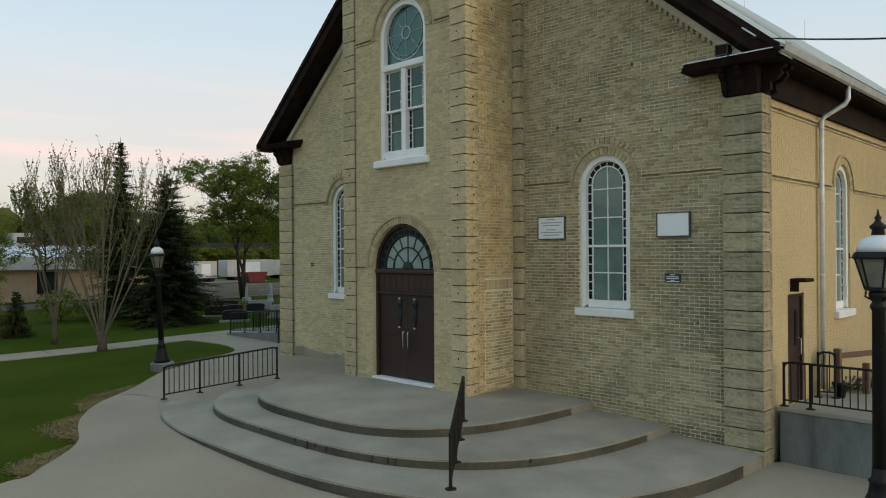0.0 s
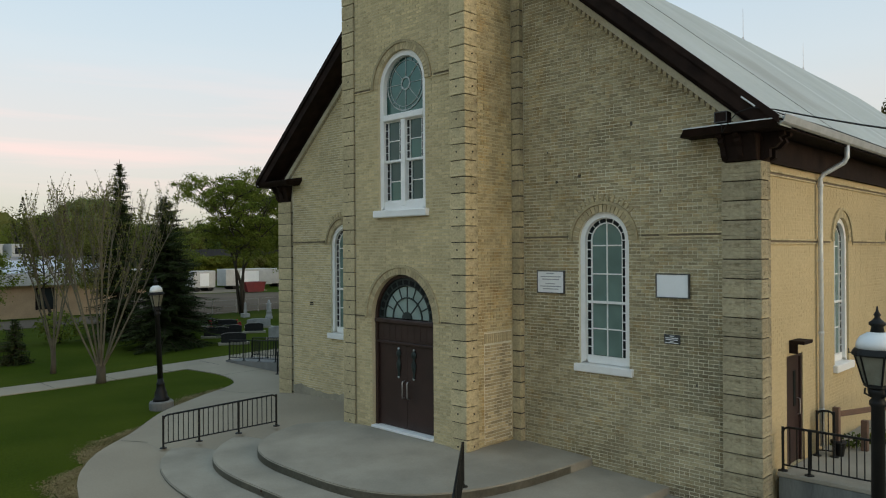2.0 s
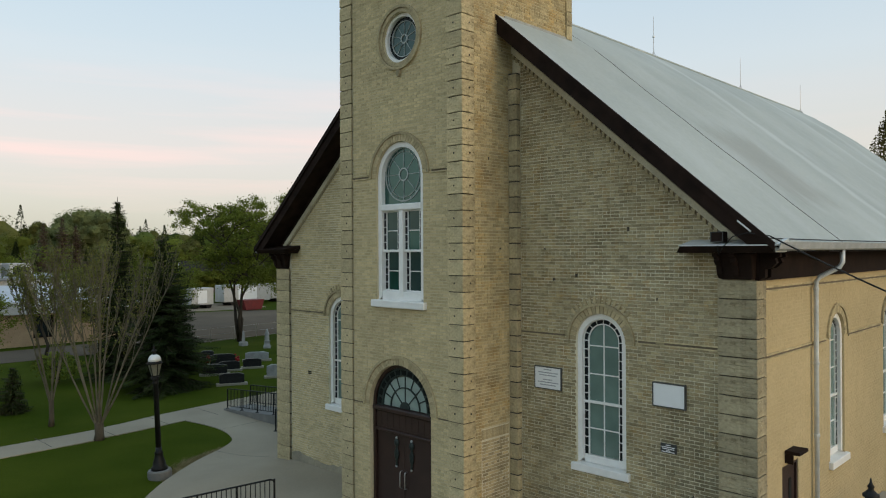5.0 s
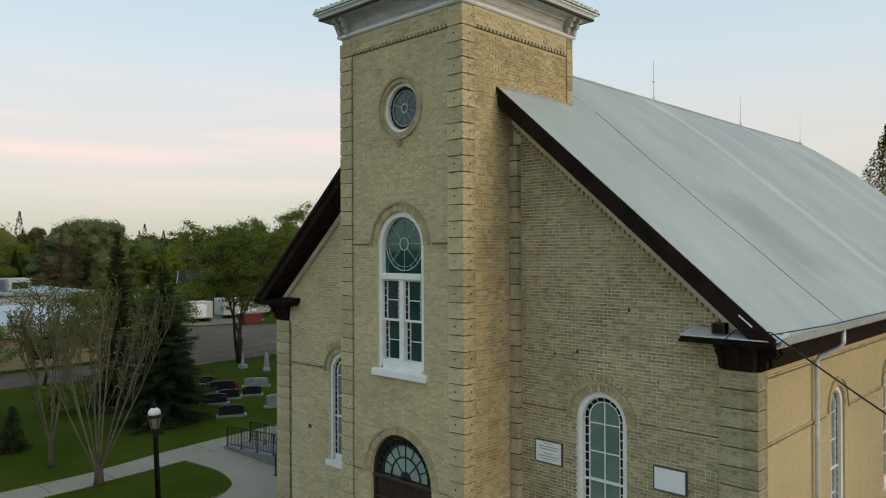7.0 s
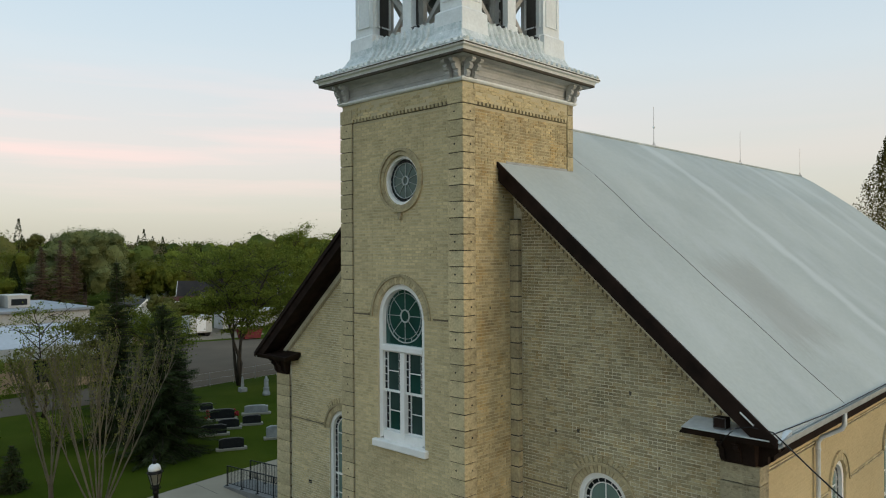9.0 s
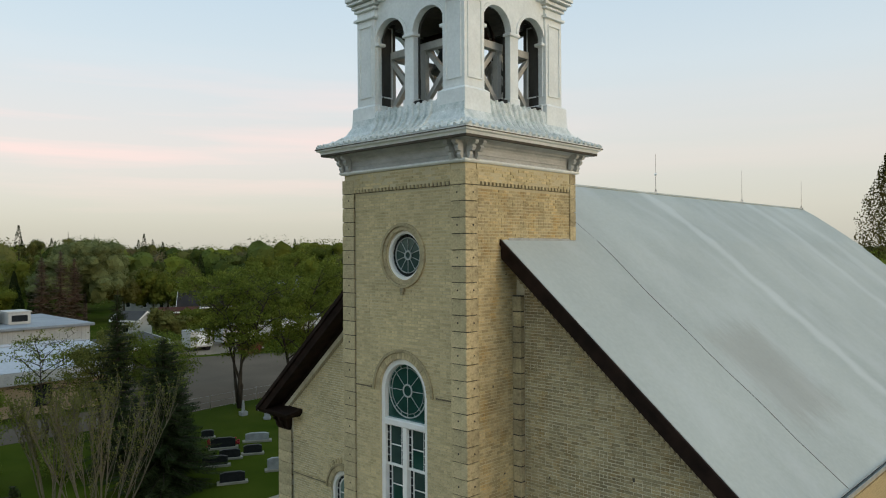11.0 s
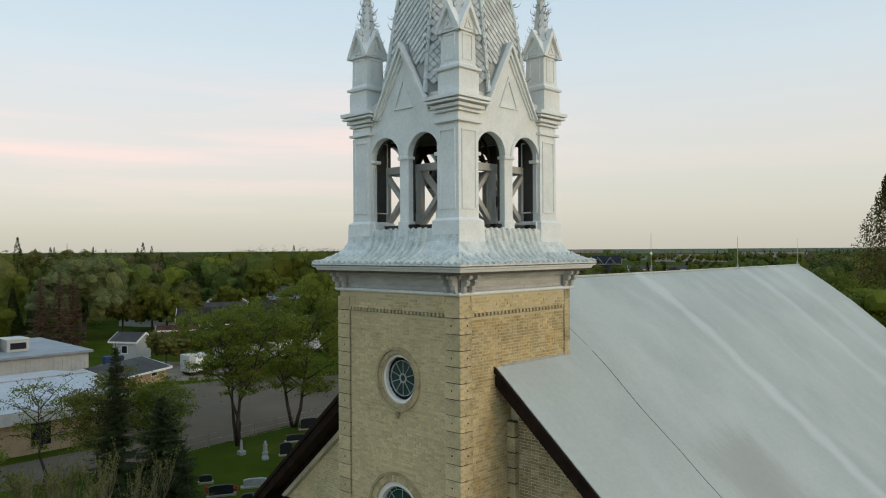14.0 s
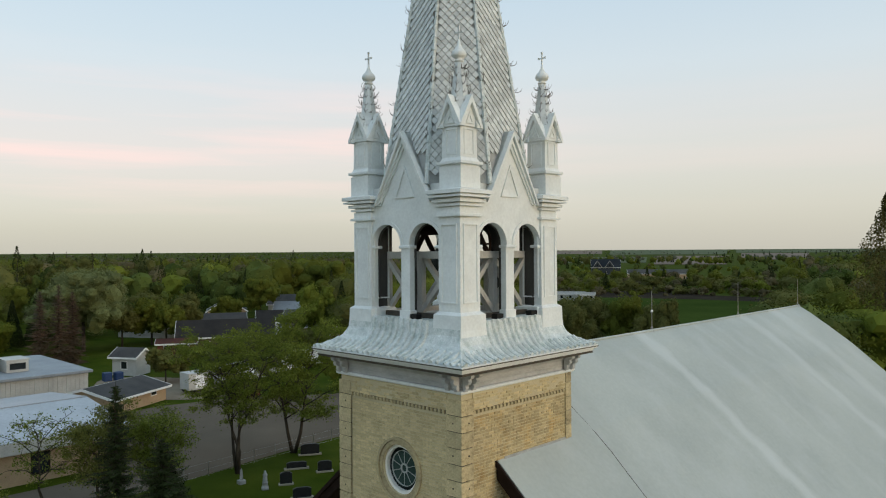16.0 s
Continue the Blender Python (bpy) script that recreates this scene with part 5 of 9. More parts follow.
        bmesh.ops.transform(bm, matrix=m, verts=bm.verts[:])
        part("glazing_bar", bm, M_LEAD, w)


M_LEAD = mat("pale_lead", (0.45, 0.47, 0.45), (0.35, 0.38, 0.37), 4, 0.6, 0.05)
M_GLASS_DIM = glass_mat("dim_blue_grey_glass", (0.045, 0.075, 0.07), 0.06, spec=0.5)
M_GLASS_DIM.node_tree.nodes["Principled BSDF"].inputs["Specular Tint"].default_value = (0.66, 1.0, 0.93, 1)
tower_window()


def round_window():
    cx, cz, r = OC
    m = F_TOWER
    w = part("window", band(circle_line(cx, cz, r - 0.075, 40), circle_line(cx, cz, r - 0.002, 40), 0.06, 0.3, m, True), M_WHITE, church, "round white-framed window with spoked lights")
    part("pane", plate(circle_line(cx, cz, r - 0.07, 40), 0.17, 0.18, m), M_GLASS_DIM, w)
    part("glazing_ring", band(circle_line(cx, cz, r - 0.18, 40), circle_line(cx, cz, r - 0.163, 40), 0.14, 0.168, m, True), M_LEAD, w)
    part("glazing_ring", band(circle_line(cx, cz, 0.085, 24), circle_line(cx, cz, 0.12, 24), 0.14, 0.168, m, True), M_LEAD, w)
    for k in range(20):
        a0, a1 = 2 * math.pi * (k + 0.1) / 20, 2 * math.pi * (k + 0.9) / 20
        part("border_pane", plate(sector(cx, cz, r - 0.161, r - 0.085, a0, a1), 0.150, 0.168, m), M_GLASS_DARK, w)
    for k in range(10):
        t = 2 * math.pi * (k + 0.5) / 10
        bm = bmesh.new()
        tube(bm, [(cx + 0.12 * math.cos(t), 0.158, cz + 0.12 * math.sin(t)), (cx + (r - 0.18) * math.cos(t), 0.158, cz + (r - 0.18) * math.sin(t))], 0.009, 5)
        bmesh.ops.transform(bm, matrix=m, verts=bm.verts[:])
        part("glazing_bar", bm, M_LEAD, w)


round_window()


def portal():
    cx, half, z0, zs = DW
    m = F_TOWER
    d = part("portal", band(arch_line(cx, half - 0.08, z0, zs), arch_line(cx, half - 0.003, z0, zs), 0.1, 0.4, m), M_DOOR, church, "dark brown arched double door with fanlight")
    part("threshold", barm(cx - half + 0.003, cx + half - 0.003, -0.06, 0.3, z0, z0 + 0.06, m, 0.01), M_WHITE, d)
    part("transom_panel", barm(cx - half + 0.08, cx + half - 0.08, 0.14, 0.3, 2.62, zs - 0.12, m, 0.01), M_DOOR, d)
    for i in range(9):
        x = cx - half + 0.2 + i * 0.22
        part("batten", barm(x - 0.09, x + 0.09, 0.13, 0.142, 2.68, zs - 0.16, m, 0.004), M_DOOR, d)
    part("transom_cornice", barm(cx - half + 0.02, cx + half - 0.02, 0.05, 0.3, zs - 0.12, zs - 0.02, m, 0.015), M_DOOR, d)
    part("transom_cornice", barm(cx - half + 0.06, cx + half - 0.06, 0.1, 0.3, 2.56, 2.62, m, 0.01), M_DOOR, d)
    for sx in (-1, 1):
        a, b = sorted((cx + sx * 0.006, cx + sx * (half - 0.084)))
        leaf = part("door_leaf", barm(a, b, 0.17, 0.24, z0 + 0.07, 2.56, m, 0.008), M_DOOR, d)
        # hanging ornament with two scrolls
        x = cx + sx * 0.27
        bm = bmesh.new()
        lathe(bm, [(0.02, -0.34), (0.05, -0.3), (0.03, -0.22), (0.075, -0.12), (0.085, 0.0), (0.05, 0.08), (0.03, 0.14), (0.085, 0.2), (0.085, 0.28), (0.03, 0.34)], 10)
        bmesh.ops.scale(bm, vec=(1, 0.45, 1), verts=bm.verts[:])
        bmesh.ops.translate(bm, vec=(x, 0.15, 2.1), verts=bm.verts[:])
        bmesh.ops.transform(bm, matrix=m, verts=bm.verts[:])
        part("door_ornament", bm, M_ORN, leaf, "dark green hanging door ornament", True)
        for q in (1.76, 2.46):
            bm = bmesh.new()
            bmesh.ops.create_icosphere(bm, subdivisions=1, radius=0.035, matrix=pose(x, 0.15, q))
            bmesh.ops.transform(bm, matrix=m, verts=bm.verts[:])
            part("door_stud", bm, M_LEAD, leaf)
        x = cx + sx * 0.085
        bm = bmesh.new()
        tube(bm, [(x, 0.17, 1.26), (x, 0.1, 1.28), (x, 0.09, 1.32), (x, 0.09, 1.62), (x, 0.1, 1.66), (x, 0.17, 1.68)], 0.017, 8)
        bmesh.ops.transform(bm, matrix=m, verts=bm.verts[:])
        part("door_handle", bm, M_STEEL, leaf, "brushed steel pull handle", True)
    # fanlight
    R = half - 0.08
    part("fan_frame", band(arch_line(cx, R - 0.22, zs - 0.02, zs + 0.02), arch_line(cx, R, zs - 0.02, zs), 0.16, 0.28, m), M_FAN, d, "dark green fanlight frame")
    for k in range(13):
        a0, a1 = math.pi * (k + 0.15) / 13, math.pi * (k + 0.85) / 13
        part("border_pane", plate(sector(cx, zs, R - 0.17, R - 0.06, a0, a1), 0.15, 0.159, m), M_GLASS_DARK, d)
    ri = R - 0.22
    part("fan_light", plate([(cx - ri * math.cos(t), zs + ri * math.sin(t)) for t in (math.pi * i / 24 for i in range(25))], 0.21, 0.22, m), M_GLASS_PALE, d, "pale fanlight glass")
    part("fan_hub", plate([(cx - 0.17 * math.cos(t), zs + 0.17 * math.sin(t)) for t in (math.pi * i / 12 for i in range(13))], 0.17, 0.209, m), M_FAN, d)
    part("fan_ring", band(*[[(cx - r * math.cos(t), zs + r * math.sin(t)) for t in (math.pi * i / 24 for i in range(25))] for r in (0.5, 0.53)], 0.18, 0.209, m), M_FAN, d)
    for k in range(1, 8):
        t = math.pi * k / 8
        r0 = 0.15 if k % 2 == 0 else 0.5
        bm = bmesh.new()
        tube(bm, [(cx - r0 * math.cos(t), 0.2, zs + r0 * math.sin(t)), (cx - ri * math.cos(t), 0.2, zs + ri * math.sin(t))], 0.016, 6)
        bmesh.ops.transform(bm, matrix=m, verts=bm.verts[:])
        part("fan_bar", bm, M_FAN, d)


M_ORN = mat("dark_green_bronze", (0.012, 0.02, 0.018), (0.022, 0.034, 0.029), 12, 0.5, 0.2, metal=0.3)
M_STEEL = mat("brushed_steel", (0.5, 0.48, 0.46), (0.4, 0.39, 0.38), 8, 0.35, 0.05, metal=0.9)
M_FAN = mat("dark_green_paint", (0.012, 0.022, 0.02), (0.02, 0.03, 0.027), 5, 0.5, 0.05)
M_GLASS_PALE = glass_mat("pale_green_glass", (0.34, 0.42, 0.38), 0.1)
portal()


def side_door():
    c, h, z0, z1 = SIDE_D
    m = F_SIDE
    d = part("side_door", band([(c - h + 0.07, z0), (c - h + 0.07, z1 - 0.07), (c + h - 0.07, z1 - 0.07), (c + h - 0.07, z0)], [(c - h + 0.002, z0), (c - h + 0.002, z1 - 0.002), (c + h - 0.002, z1 - 0.002), (c + h - 0.002, z0)], 0.02, 0.2, m), M_DOOR, church, "brown painted side door with narrow light")
    leaf = part("door_leaf", barm(c - h + 0.073, c + h - 0.073, 0.06, 0.11, z0 + 0.01, z1 - 0.075, m, 0.006), M_DOOR, d)
    part("door_light", barm(c + 0.06, c + 0.2, 0.05, 0.058, z0 + 1.15, z1 - 0.35, m, 0), M_GLASS_DARK, leaf)
    bm = bmesh.new()
    tube(bm, [(c + 0.28, 0.06, z0 + 0.95), (c + 0.28, 0.0, z0 + 0.97), (c + 0.28, 0.0, z0 + 1.28), (c + 0.28, 0.06, z0 + 1.3)], 0.014, 6)
    bmesh.ops.transform(bm, matrix=m, verts=bm.verts[:])
    part("door_handle", bm, M_STEEL, leaf)
    hood_top = part("door_hood", barm(c - 0.34, c + 0.16, -0.3, -0.002, z1 + 0.24, z1 + 0.31, m, 0.01), M_TRIM, d, "small dark flat hood over the side door")
    for k in (-0.32,):
        part("hood_bracket", plate([(c + k, z1 + 0.05), (c + k + 0.04, z1 + 0.05), (c + k + 0.04, z1 + 0.238), (c + k, z1 + 0.238)], -0.16, -0.002, m), M_TRIM, hood_top)


side_door()

# ---- tower cornice and flared skirt ----
TC = (-2.14, 2.13)
M_BELFRY = M_GREY


def square_mould(profile, at, z=0.0):
    bm = bmesh.new()
    lathe(bm, profile, 4, (at[0], at[1], z), 45, True)
    return bm


bell_tower = thing("bell_tower", "pale grey wooden belfry and spire above the brick tower", "bell tower", at=(0, 0, 0))
part("base_moulding", square_mould([(2.15, 14.325), (2.2, 14.325), (2.235, 14.36), (2.235, 14.4), (2.19, 14.41)], TC), M_BELFRY, bell_tower)
# frieze, soffit and brackets take the darker grey that paints in cornice shade
part("frieze", square_mould([(2.19, 14.411), (2.15, 14.43), (2.15, 14.5), (2.165, 14.51), (2.165, 14.53), (2.15, 14.54), (2.15, 14.64), (2.18, 14.7), (2.23, 14.72), (2.24, 14.76), (2.3, 14.8)], TC), M_FRIEZE, bell_tower, "weathered wooden frieze with the cornice's shade in its colour")
part("soffit", square_mould([(2.28, 14.801), (2.5, 14.81), (2.5, 14.86)], TC), M_FRIEZE, bell_tower)
part("cornice", square_mould([(2.501, 14.86), (2.57, 14.87), (2.6, 14.93), (2.66, 14.95), (2.68, 15.03), (2.6, 15.05)], TC), M_BELFRY, bell_tower)
# two near-black rings drawn as shadow lines along the cornice edge
part("gutter_line", square_mould([(2.505, 14.815), (2.575, 14.815), (2.575, 14.868), (2.505, 14.868)], TC), M_DARKGAP, bell_tower)
part("gutter_slot", square_mould([(2.684, 14.985), (2.687, 14.985), (2.687, 15.006), (2.684, 15.006)], TC), M_DARKGAP, bell_tower)
# paired scroll brackets at the corners
def scroll(parent, m):
    pr = [(0.0, 0.0), (0.25, 0.0), (0.27, -0.05), (0.23, -0.1), (0.16, -0.11), (0.19, -0.17), (0.15, -0.24), (0.08, -0.25), (0.1, -0.32), (0.06, -0.4), (0.0, -0.42)]
    bm = bmesh.new()
    q = [[bm.verts.new((x, -p, z)) for p, z in pr] for x in (-0.055, 0.055)]
    bm.faces.new(q[0])
    bm.faces.new(q[1][::-1])
    for i in range(len(pr)):
        j = (i + 1) % len(pr)
        bm.faces.new((q[0][i], q[1][i], q[1][j], q[0][j]))
    bmesh.ops.recalc_face_normals(bm, faces=bm.faces[:])
    bmesh.ops.transform(bm, matrix=m, verts=bm.verts[:])
    part("scroll_bracket", bm, M_FRIEZE, parent)


for k in range(4):
    f = turned(TC[0], TC[1], 90 * k)
    for x in (-2.1, -1.83, 1.83, 2.1):
        scroll(bell_tower, f @ pose(x, -2.206, 14.8))

# concave skirt with standing ribs
SK = [(2.66, 15.05), (2.46, 15.11), (2.26, 15.22), (2.1, 15.38), (1.99, 15.58), (1.93, 15.88)]
part("skirt_roof", square_mould(SK, TC), M_TIN, bell_tower, "silver flared tin skirt roof with ribs")
rs = random.Random(14)
PROF = spline(SK, 4)
for k in range(4):
    f = turned(TC[0], TC[1], 90 * k)
    n = 13
    for i in range(-n + 1, n):
        pts, rad = [], []
        x0, lean = i * 0.212 + rs.uniform(-0.012, 0.012), rs.uniform(0.06, 0.1)
        for j, (r, z) in enumerate(PROF):
            x = x0 + lean * math.sin((z - 15.05) * 3.2) + rs.uniform(-0.006, 0.006)
            if abs(x) <= r - 0.015 and (abs(x) < 1.08 or r > 2.2):
                pts.append((x, -r - 0.006, z + 0.014))
                rad.append(0.042 + 0.022 * ((j * 7 + i * 3) % 5) / 4)
        if len(pts) > 1:
            bm = bmesh.new()
            tube(bm, pts, rad, 6)
            bmesh.ops.transform(bm, matrix=f, verts=bm.verts[:])
            part("skirt_rib", bm, M_TIN, bell_tower)
    bm = bmesh.new()
    tube(bm, [(r, -r, z + 0.01) for r, z in PROF if r > 2.2], 0.03, 6)
    bmesh.ops.transform(bm, matrix=f, verts=bm.verts[:])
    part("skirt_hip", bm, M_TIN, bell_tower)

# ---- belfry ----
BC, BH, PW = (-2.15, 2.17), 1.9, 0.69
for sx in (-1, 1):
    for sy in (-1, 1):
        c = (BC[0] + sx * (BH - PW / 2), BC[1] + sy * (BH - PW / 2))
        h = PW / 2
        pier = part("pier", square_mould([(h + 0.42, 15.15), (h + 0.27, 15.26), (h + 0.17, 15.4), (h + 0.115, 15.55), (h + 0.1, 15.7), (h + 0.09, 16.05), (h + 0.0, 16.12), (h, 18.3), (h - 0.03, 18.31), (h - 0.03, 18.335), (h + 0.07, 18.34), (h + 0.07, 18.4), (h, 18.41), (h, 18.55), (h - 0.03, 18.552), (h - 0.03, 18.575), (h + 0.06, 18.58), (h + 0.06, 18.63), (h - 0.02, 18.635), (h - 0.02, 18.665), (h + 0.11, 18.67), (h + 0.11, 18.745), (h, 18.75), (h, 18.78), (h + 0.2, 18.785), (h + 0.2, 18.83), (h + 0.12, 18.835), (h + 0.12, 18.86), (h + 0.23, 18.865), (h + 0.23, 18.95), (h + 0.05, 18.99)], c), M_BELFRY, bell_tower)
        for k in range(4):
            f = turned(c[0], c[1], 90 * k)
            w = h - 0.13
            bm = bmesh.new()
            ring_band(bm, [(-w, 16.35), (w, 16.35), (w, 18.14), (-w, 18.14)], [(-w - 0.035, 16.315), (w + 0.035, 16.315), (w + 0.035, 18.175), (-w - 0.035, 18.175)], -h - 0.03, -h + 0.002, True)
            bmesh.ops.transform(bm, matrix=f, verts=bm.verts[:])
            part("panel_moulding", bm, M_BELFRY, pier)
        # pinnacle
        c = (BC[0] + sx * 1.63, BC[1] + 0.03 + sy * 1.63)
        pin = part("pinnacle", square_mould([(0.34, 18.992), (0.34, 19.49), (0.31, 19.5), (0.31, 19.53), (0.39, 19.55), (0.39, 19.61), (0.33, 19.62), (0.29, 19.7), (0.28, 20.5)], c), M_BELFRY, bell_tower)
        for k in range(4):
            f = turned(c[0], c[1], 90 * k)
            bm = bmesh.new()
            ring_band(bm, [(-0.14, 19.8), (0.14, 19.8), (0.14, 20.34), (-0.14, 20.34)], [(-0.17, 19.77), (0.17, 19.77), (0.17, 20.37), (-0.17, 20.37)], -0.305, -0.276, True)
            bmesh.ops.transform(bm, matrix=f, verts=bm.verts[:])
            part("panel_moulding", bm, M_BELFRY, pin)
            part("gablet", plate([(-0.38, 20.4), (-0.32, 20.4), (0.0, 20.98), (0.32, 20.4), (0.38, 20.4), (0.38, 20.46), (0.0, 21.16), (-0.38, 20.46)], -0.4, -0.2, f), M_BELFRY, pin)
            part("gablet_face", plate([(-0.31, 20.42), (0.31, 20.42), (0.0, 20.97)], -0.31, -0.02, f), M_BELFRY, pin)
            bm = bmesh.new()
            ring_band(bm, [(-0.08, 20.53), (0.08, 20.53), (0.0, 20.68)], [(-0.13, 20.49), (0.13, 20.49), (0.0, 20.76)], -0.335, -0.308, True)
            bmesh.ops.transform(bm, matrix=f, verts=bm.verts[:])
            part("gablet_moulding", bm, M_BELFRY, pin)
        bm = bmesh.new()
        lathe(bm, [(0.32, 20.45), (0.1, 21.92), (0.09, 21.95)], 8, (c[0], c[1], 0), 22.5)
        part("spirelet", bm, M_SILVER, pin)
        bm = bmesh.new()
        lathe(bm, [(0.06, 21.94), (0.115, 21.97), (0.115, 22.0), (0.07, 22.03), (0.15, 22.07), (0.185, 22.13), (0.165, 22.2), (0.09, 22.28), (0.04, 22.38), (0.018, 22.5)], 14, (c[0], c[1], 0))
        part("finial_ball", bm, M_BELFRY, pin, smooth=True)
        bm = bmesh.new()
        yaw = pose(c[0], c[1], 22.5, 0, 0, 0)
        box(bm, -0.016, 0.016, -0.016, 0.016, -0.02, 0.3, yaw)
        box(bm, -0.105, 0.105, -0.014, 0.014, 0.14, 0.17, yaw)
        for q in ((0.105, 0.155), (-0.105, 0.155), (0, 0.3)):
            box(bm, q[0] - 0.022, q[0] + 0.022, -0.018, 0.018, q[1] - 0.022, q[1] + 0.022, yaw)
        part("cross", bm, M_GREY if sy > 0 else M_SILVER, pin, "small metal cross")


def crocket_mesh(size):
    bm = bmesh.new()
    tube(bm, [(0, 0, 0), (0.35 * size, 0, 0.02 * size), (0.75 * size, 0, 0.25 * size), (0.9 * size, 0, 0.65 * size), (0.8 * size, 0, 1.0 * size)], [0.075 * size, 0.05 * size, 0.04 * size, 0.03 * size, 0.015 * size], 5)
    for s in (-1, 1):
        tube(bm, [(0.1 * size, 0, 0.05 * size), (0.35 * size, s * 0.3 * size, 0.3 * size), (0.4 * size, s * 0.4 * size, 0.6 * size)], [0.04 * size, 0.035 * size, 0.015 * size], 4)
    me = bpy.data.meshes.new("crocket")
    bm.to_mesh(me)
    bm.free()
    me.materials.append(M_CROCKET)
    return me


CR_S, CR_L = crocket_mesh(0.165), crocket_mesh(0.19)
rc = random.Random(5)
for pin in [o for o in bell_tower.children if o.name.startswith("pinnacle")]:
    vs = [v.co for v in pin.data.vertices]
    cx = sum(v.x for v in vs) / len(vs)
    cy = sum(v.y for v in vs) / len(vs)
    for k in range(8):
        a = radians(22.5 + 45 * k)
        for z in (20.8, 21.0, 21.2, 21.4, 21.6, 21.8):
            r = 0.32 - (z - 20.45) * 0.15
            o = new("crocket", CR_S)
            o.parent = pin
            o.matrix_basis = pose(cx + r * math.cos(a), cy + r * math.sin(a), z, rc.uniform(-45, 45), rc.uniform(-45, 40), math.degrees(a) + rc.uniform(-30, 30)) @ Matrix.Scale(rc.uniform(0.55, 1.2), 4)

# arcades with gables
M_LINING = mat("shade_dark_boards", (0.085, 0.08, 0.072), (0.05, 0.047, 0.043), 3, 0.9, 0.3, stretch=(1, 1, 0.2), spec=0.2)
for k in range(4):
    f = turned(BC[0], BC[1], 90 * k)
    e = BH - PW + 0.004
    ah, am = 0.535, 0.69
    y_in = -(BH - 0.07)
    g = 0.92
    outline = [(-e, 15.75), (e, 15.75), (e, 18.72), (g, 18.72), (0, 20.32), (-g, 18.72), (-e, 18.72)]
    holes = [arch_line(s * am, ah, 15.86, 17.68) for s in (-1, 1)]
    bm = panel(outline, holes, 0.16, f @ pose(0, y_in, 0))
    arcade = part("arcade", bm, M_BELFRY, bell_tower, "pale grey arcade with twin round arches and a gable")
    for s in (-1, 1):
        part("archivolt", band([(s * am - ah * math.cos(t), 17.68 + ah * math.sin(t)) for t in (math.pi * i / 20 for i in range(21))], [(s * am - (ah + 0.085) * math.cos(t), 17.68 + (ah + 0.085) * math.sin(t)) for t in (math.pi * i / 20 for i in range(21))], y_in - 0.03, y_in - 0.002, f), M_BELFRY, arcade)
    for x0, x1 in ((-e, -e + 0.14), (-0.2, 0.2), (e - 0.14, e)):
        part("impost", barm(x0, x1, y_in - 0.05, y_in + 0.2, 17.6, 17.68, f, 0.015), M_BELFRY, arcade)
        part("impost", barm(x0, x1, y_in - 0.03, y_in + 0.19, 15.76, 16.08, f, 0.01), M_BELFRY, arcade)
    # dark boarding added on the inside, its colour carrying the interior shade
    part("inner_lining", panel([(-1.19, 15.79), (1.19, 15.79), (1.19, 18.29), (-1.19, 18.29)], [arch_line(s * 0.68, 0.5, 15.87, 17.69) for s in (-1, 1)], 0.05, f @ pose(0, y_in + 0.163, 0)), M_LINING, arcade, "dark boarded inner face, coloured for the shade inside")
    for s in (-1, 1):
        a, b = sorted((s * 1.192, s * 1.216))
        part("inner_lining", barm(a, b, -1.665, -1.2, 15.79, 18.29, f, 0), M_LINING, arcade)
    # raking mouldings of the gable
    for i, (w, yy) in enumerate(((0.0, 0.16), (0.1, 0.1), (0.17, 0.05))):
        a, b = w, w + 0.075
        q = lambda d: [(-g - 0.1 + d * 0.55, 18.7), (0, 20.5 - d * 1.75), (g + 0.1 - d * 0.55, 18.7)]
        part("raking_moulding", band(q(b), q(a), y_in - yy, y_in - 0.002, f), M_BELFRY, arcade)
    part("gable_panel", band([(-0.3, 18.9), (0.3, 18.9), (0, 19.55)], [(-0.36, 18.86), (0.36, 18.86), (0, 19.65)], y_in - 0.035, y_in - 0.002, f, True), M_BELFRY, arcade)
    # little roof behind the gable
    bm = bmesh.new()
    for s in (-1, 1):
        vs = [bm.verts.new(p) for p in ((s * (g + 0.08), y_in - 0.1, 18.72), (0, y_in - 0.1, 20.5), (0, -0.9, 20.5), (s * (g + 0.08), -0.9, 18.72))]
        bm.faces.new(vs)
    bmesh.ops.solidify(bm, geom=bm.faces[:], thickness=0.03)
    bmesh.ops.transform(bm, matrix=f, verts=bm.verts[:])
    part("gable_roof", bm, M_SILVER, arcade)
# ceiling and sill strips, near black to stand for the shade inside
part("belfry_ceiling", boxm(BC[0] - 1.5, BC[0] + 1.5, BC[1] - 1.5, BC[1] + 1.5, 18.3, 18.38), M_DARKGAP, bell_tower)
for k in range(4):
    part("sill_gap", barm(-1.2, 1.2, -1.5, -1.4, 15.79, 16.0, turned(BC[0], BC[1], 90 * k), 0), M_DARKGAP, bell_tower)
part("belfry_deck", boxm(BC[0] - 1.85, BC[0] + 1.85, BC[1] - 1.85, BC[1] + 1.85, 15.6, 15.78), M_CONC_DARK, bell_tower)

part("roof_deck", boxm(BC[0] - 1.75, BC[0] + 1.75, BC[1] - 1.75, BC[1] + 1.75, 18.93, 19.16), M_SILVER, bell_tower)

# ---- spire ----
def spire_a(z):
    return 0.157 * (30.95 - z)


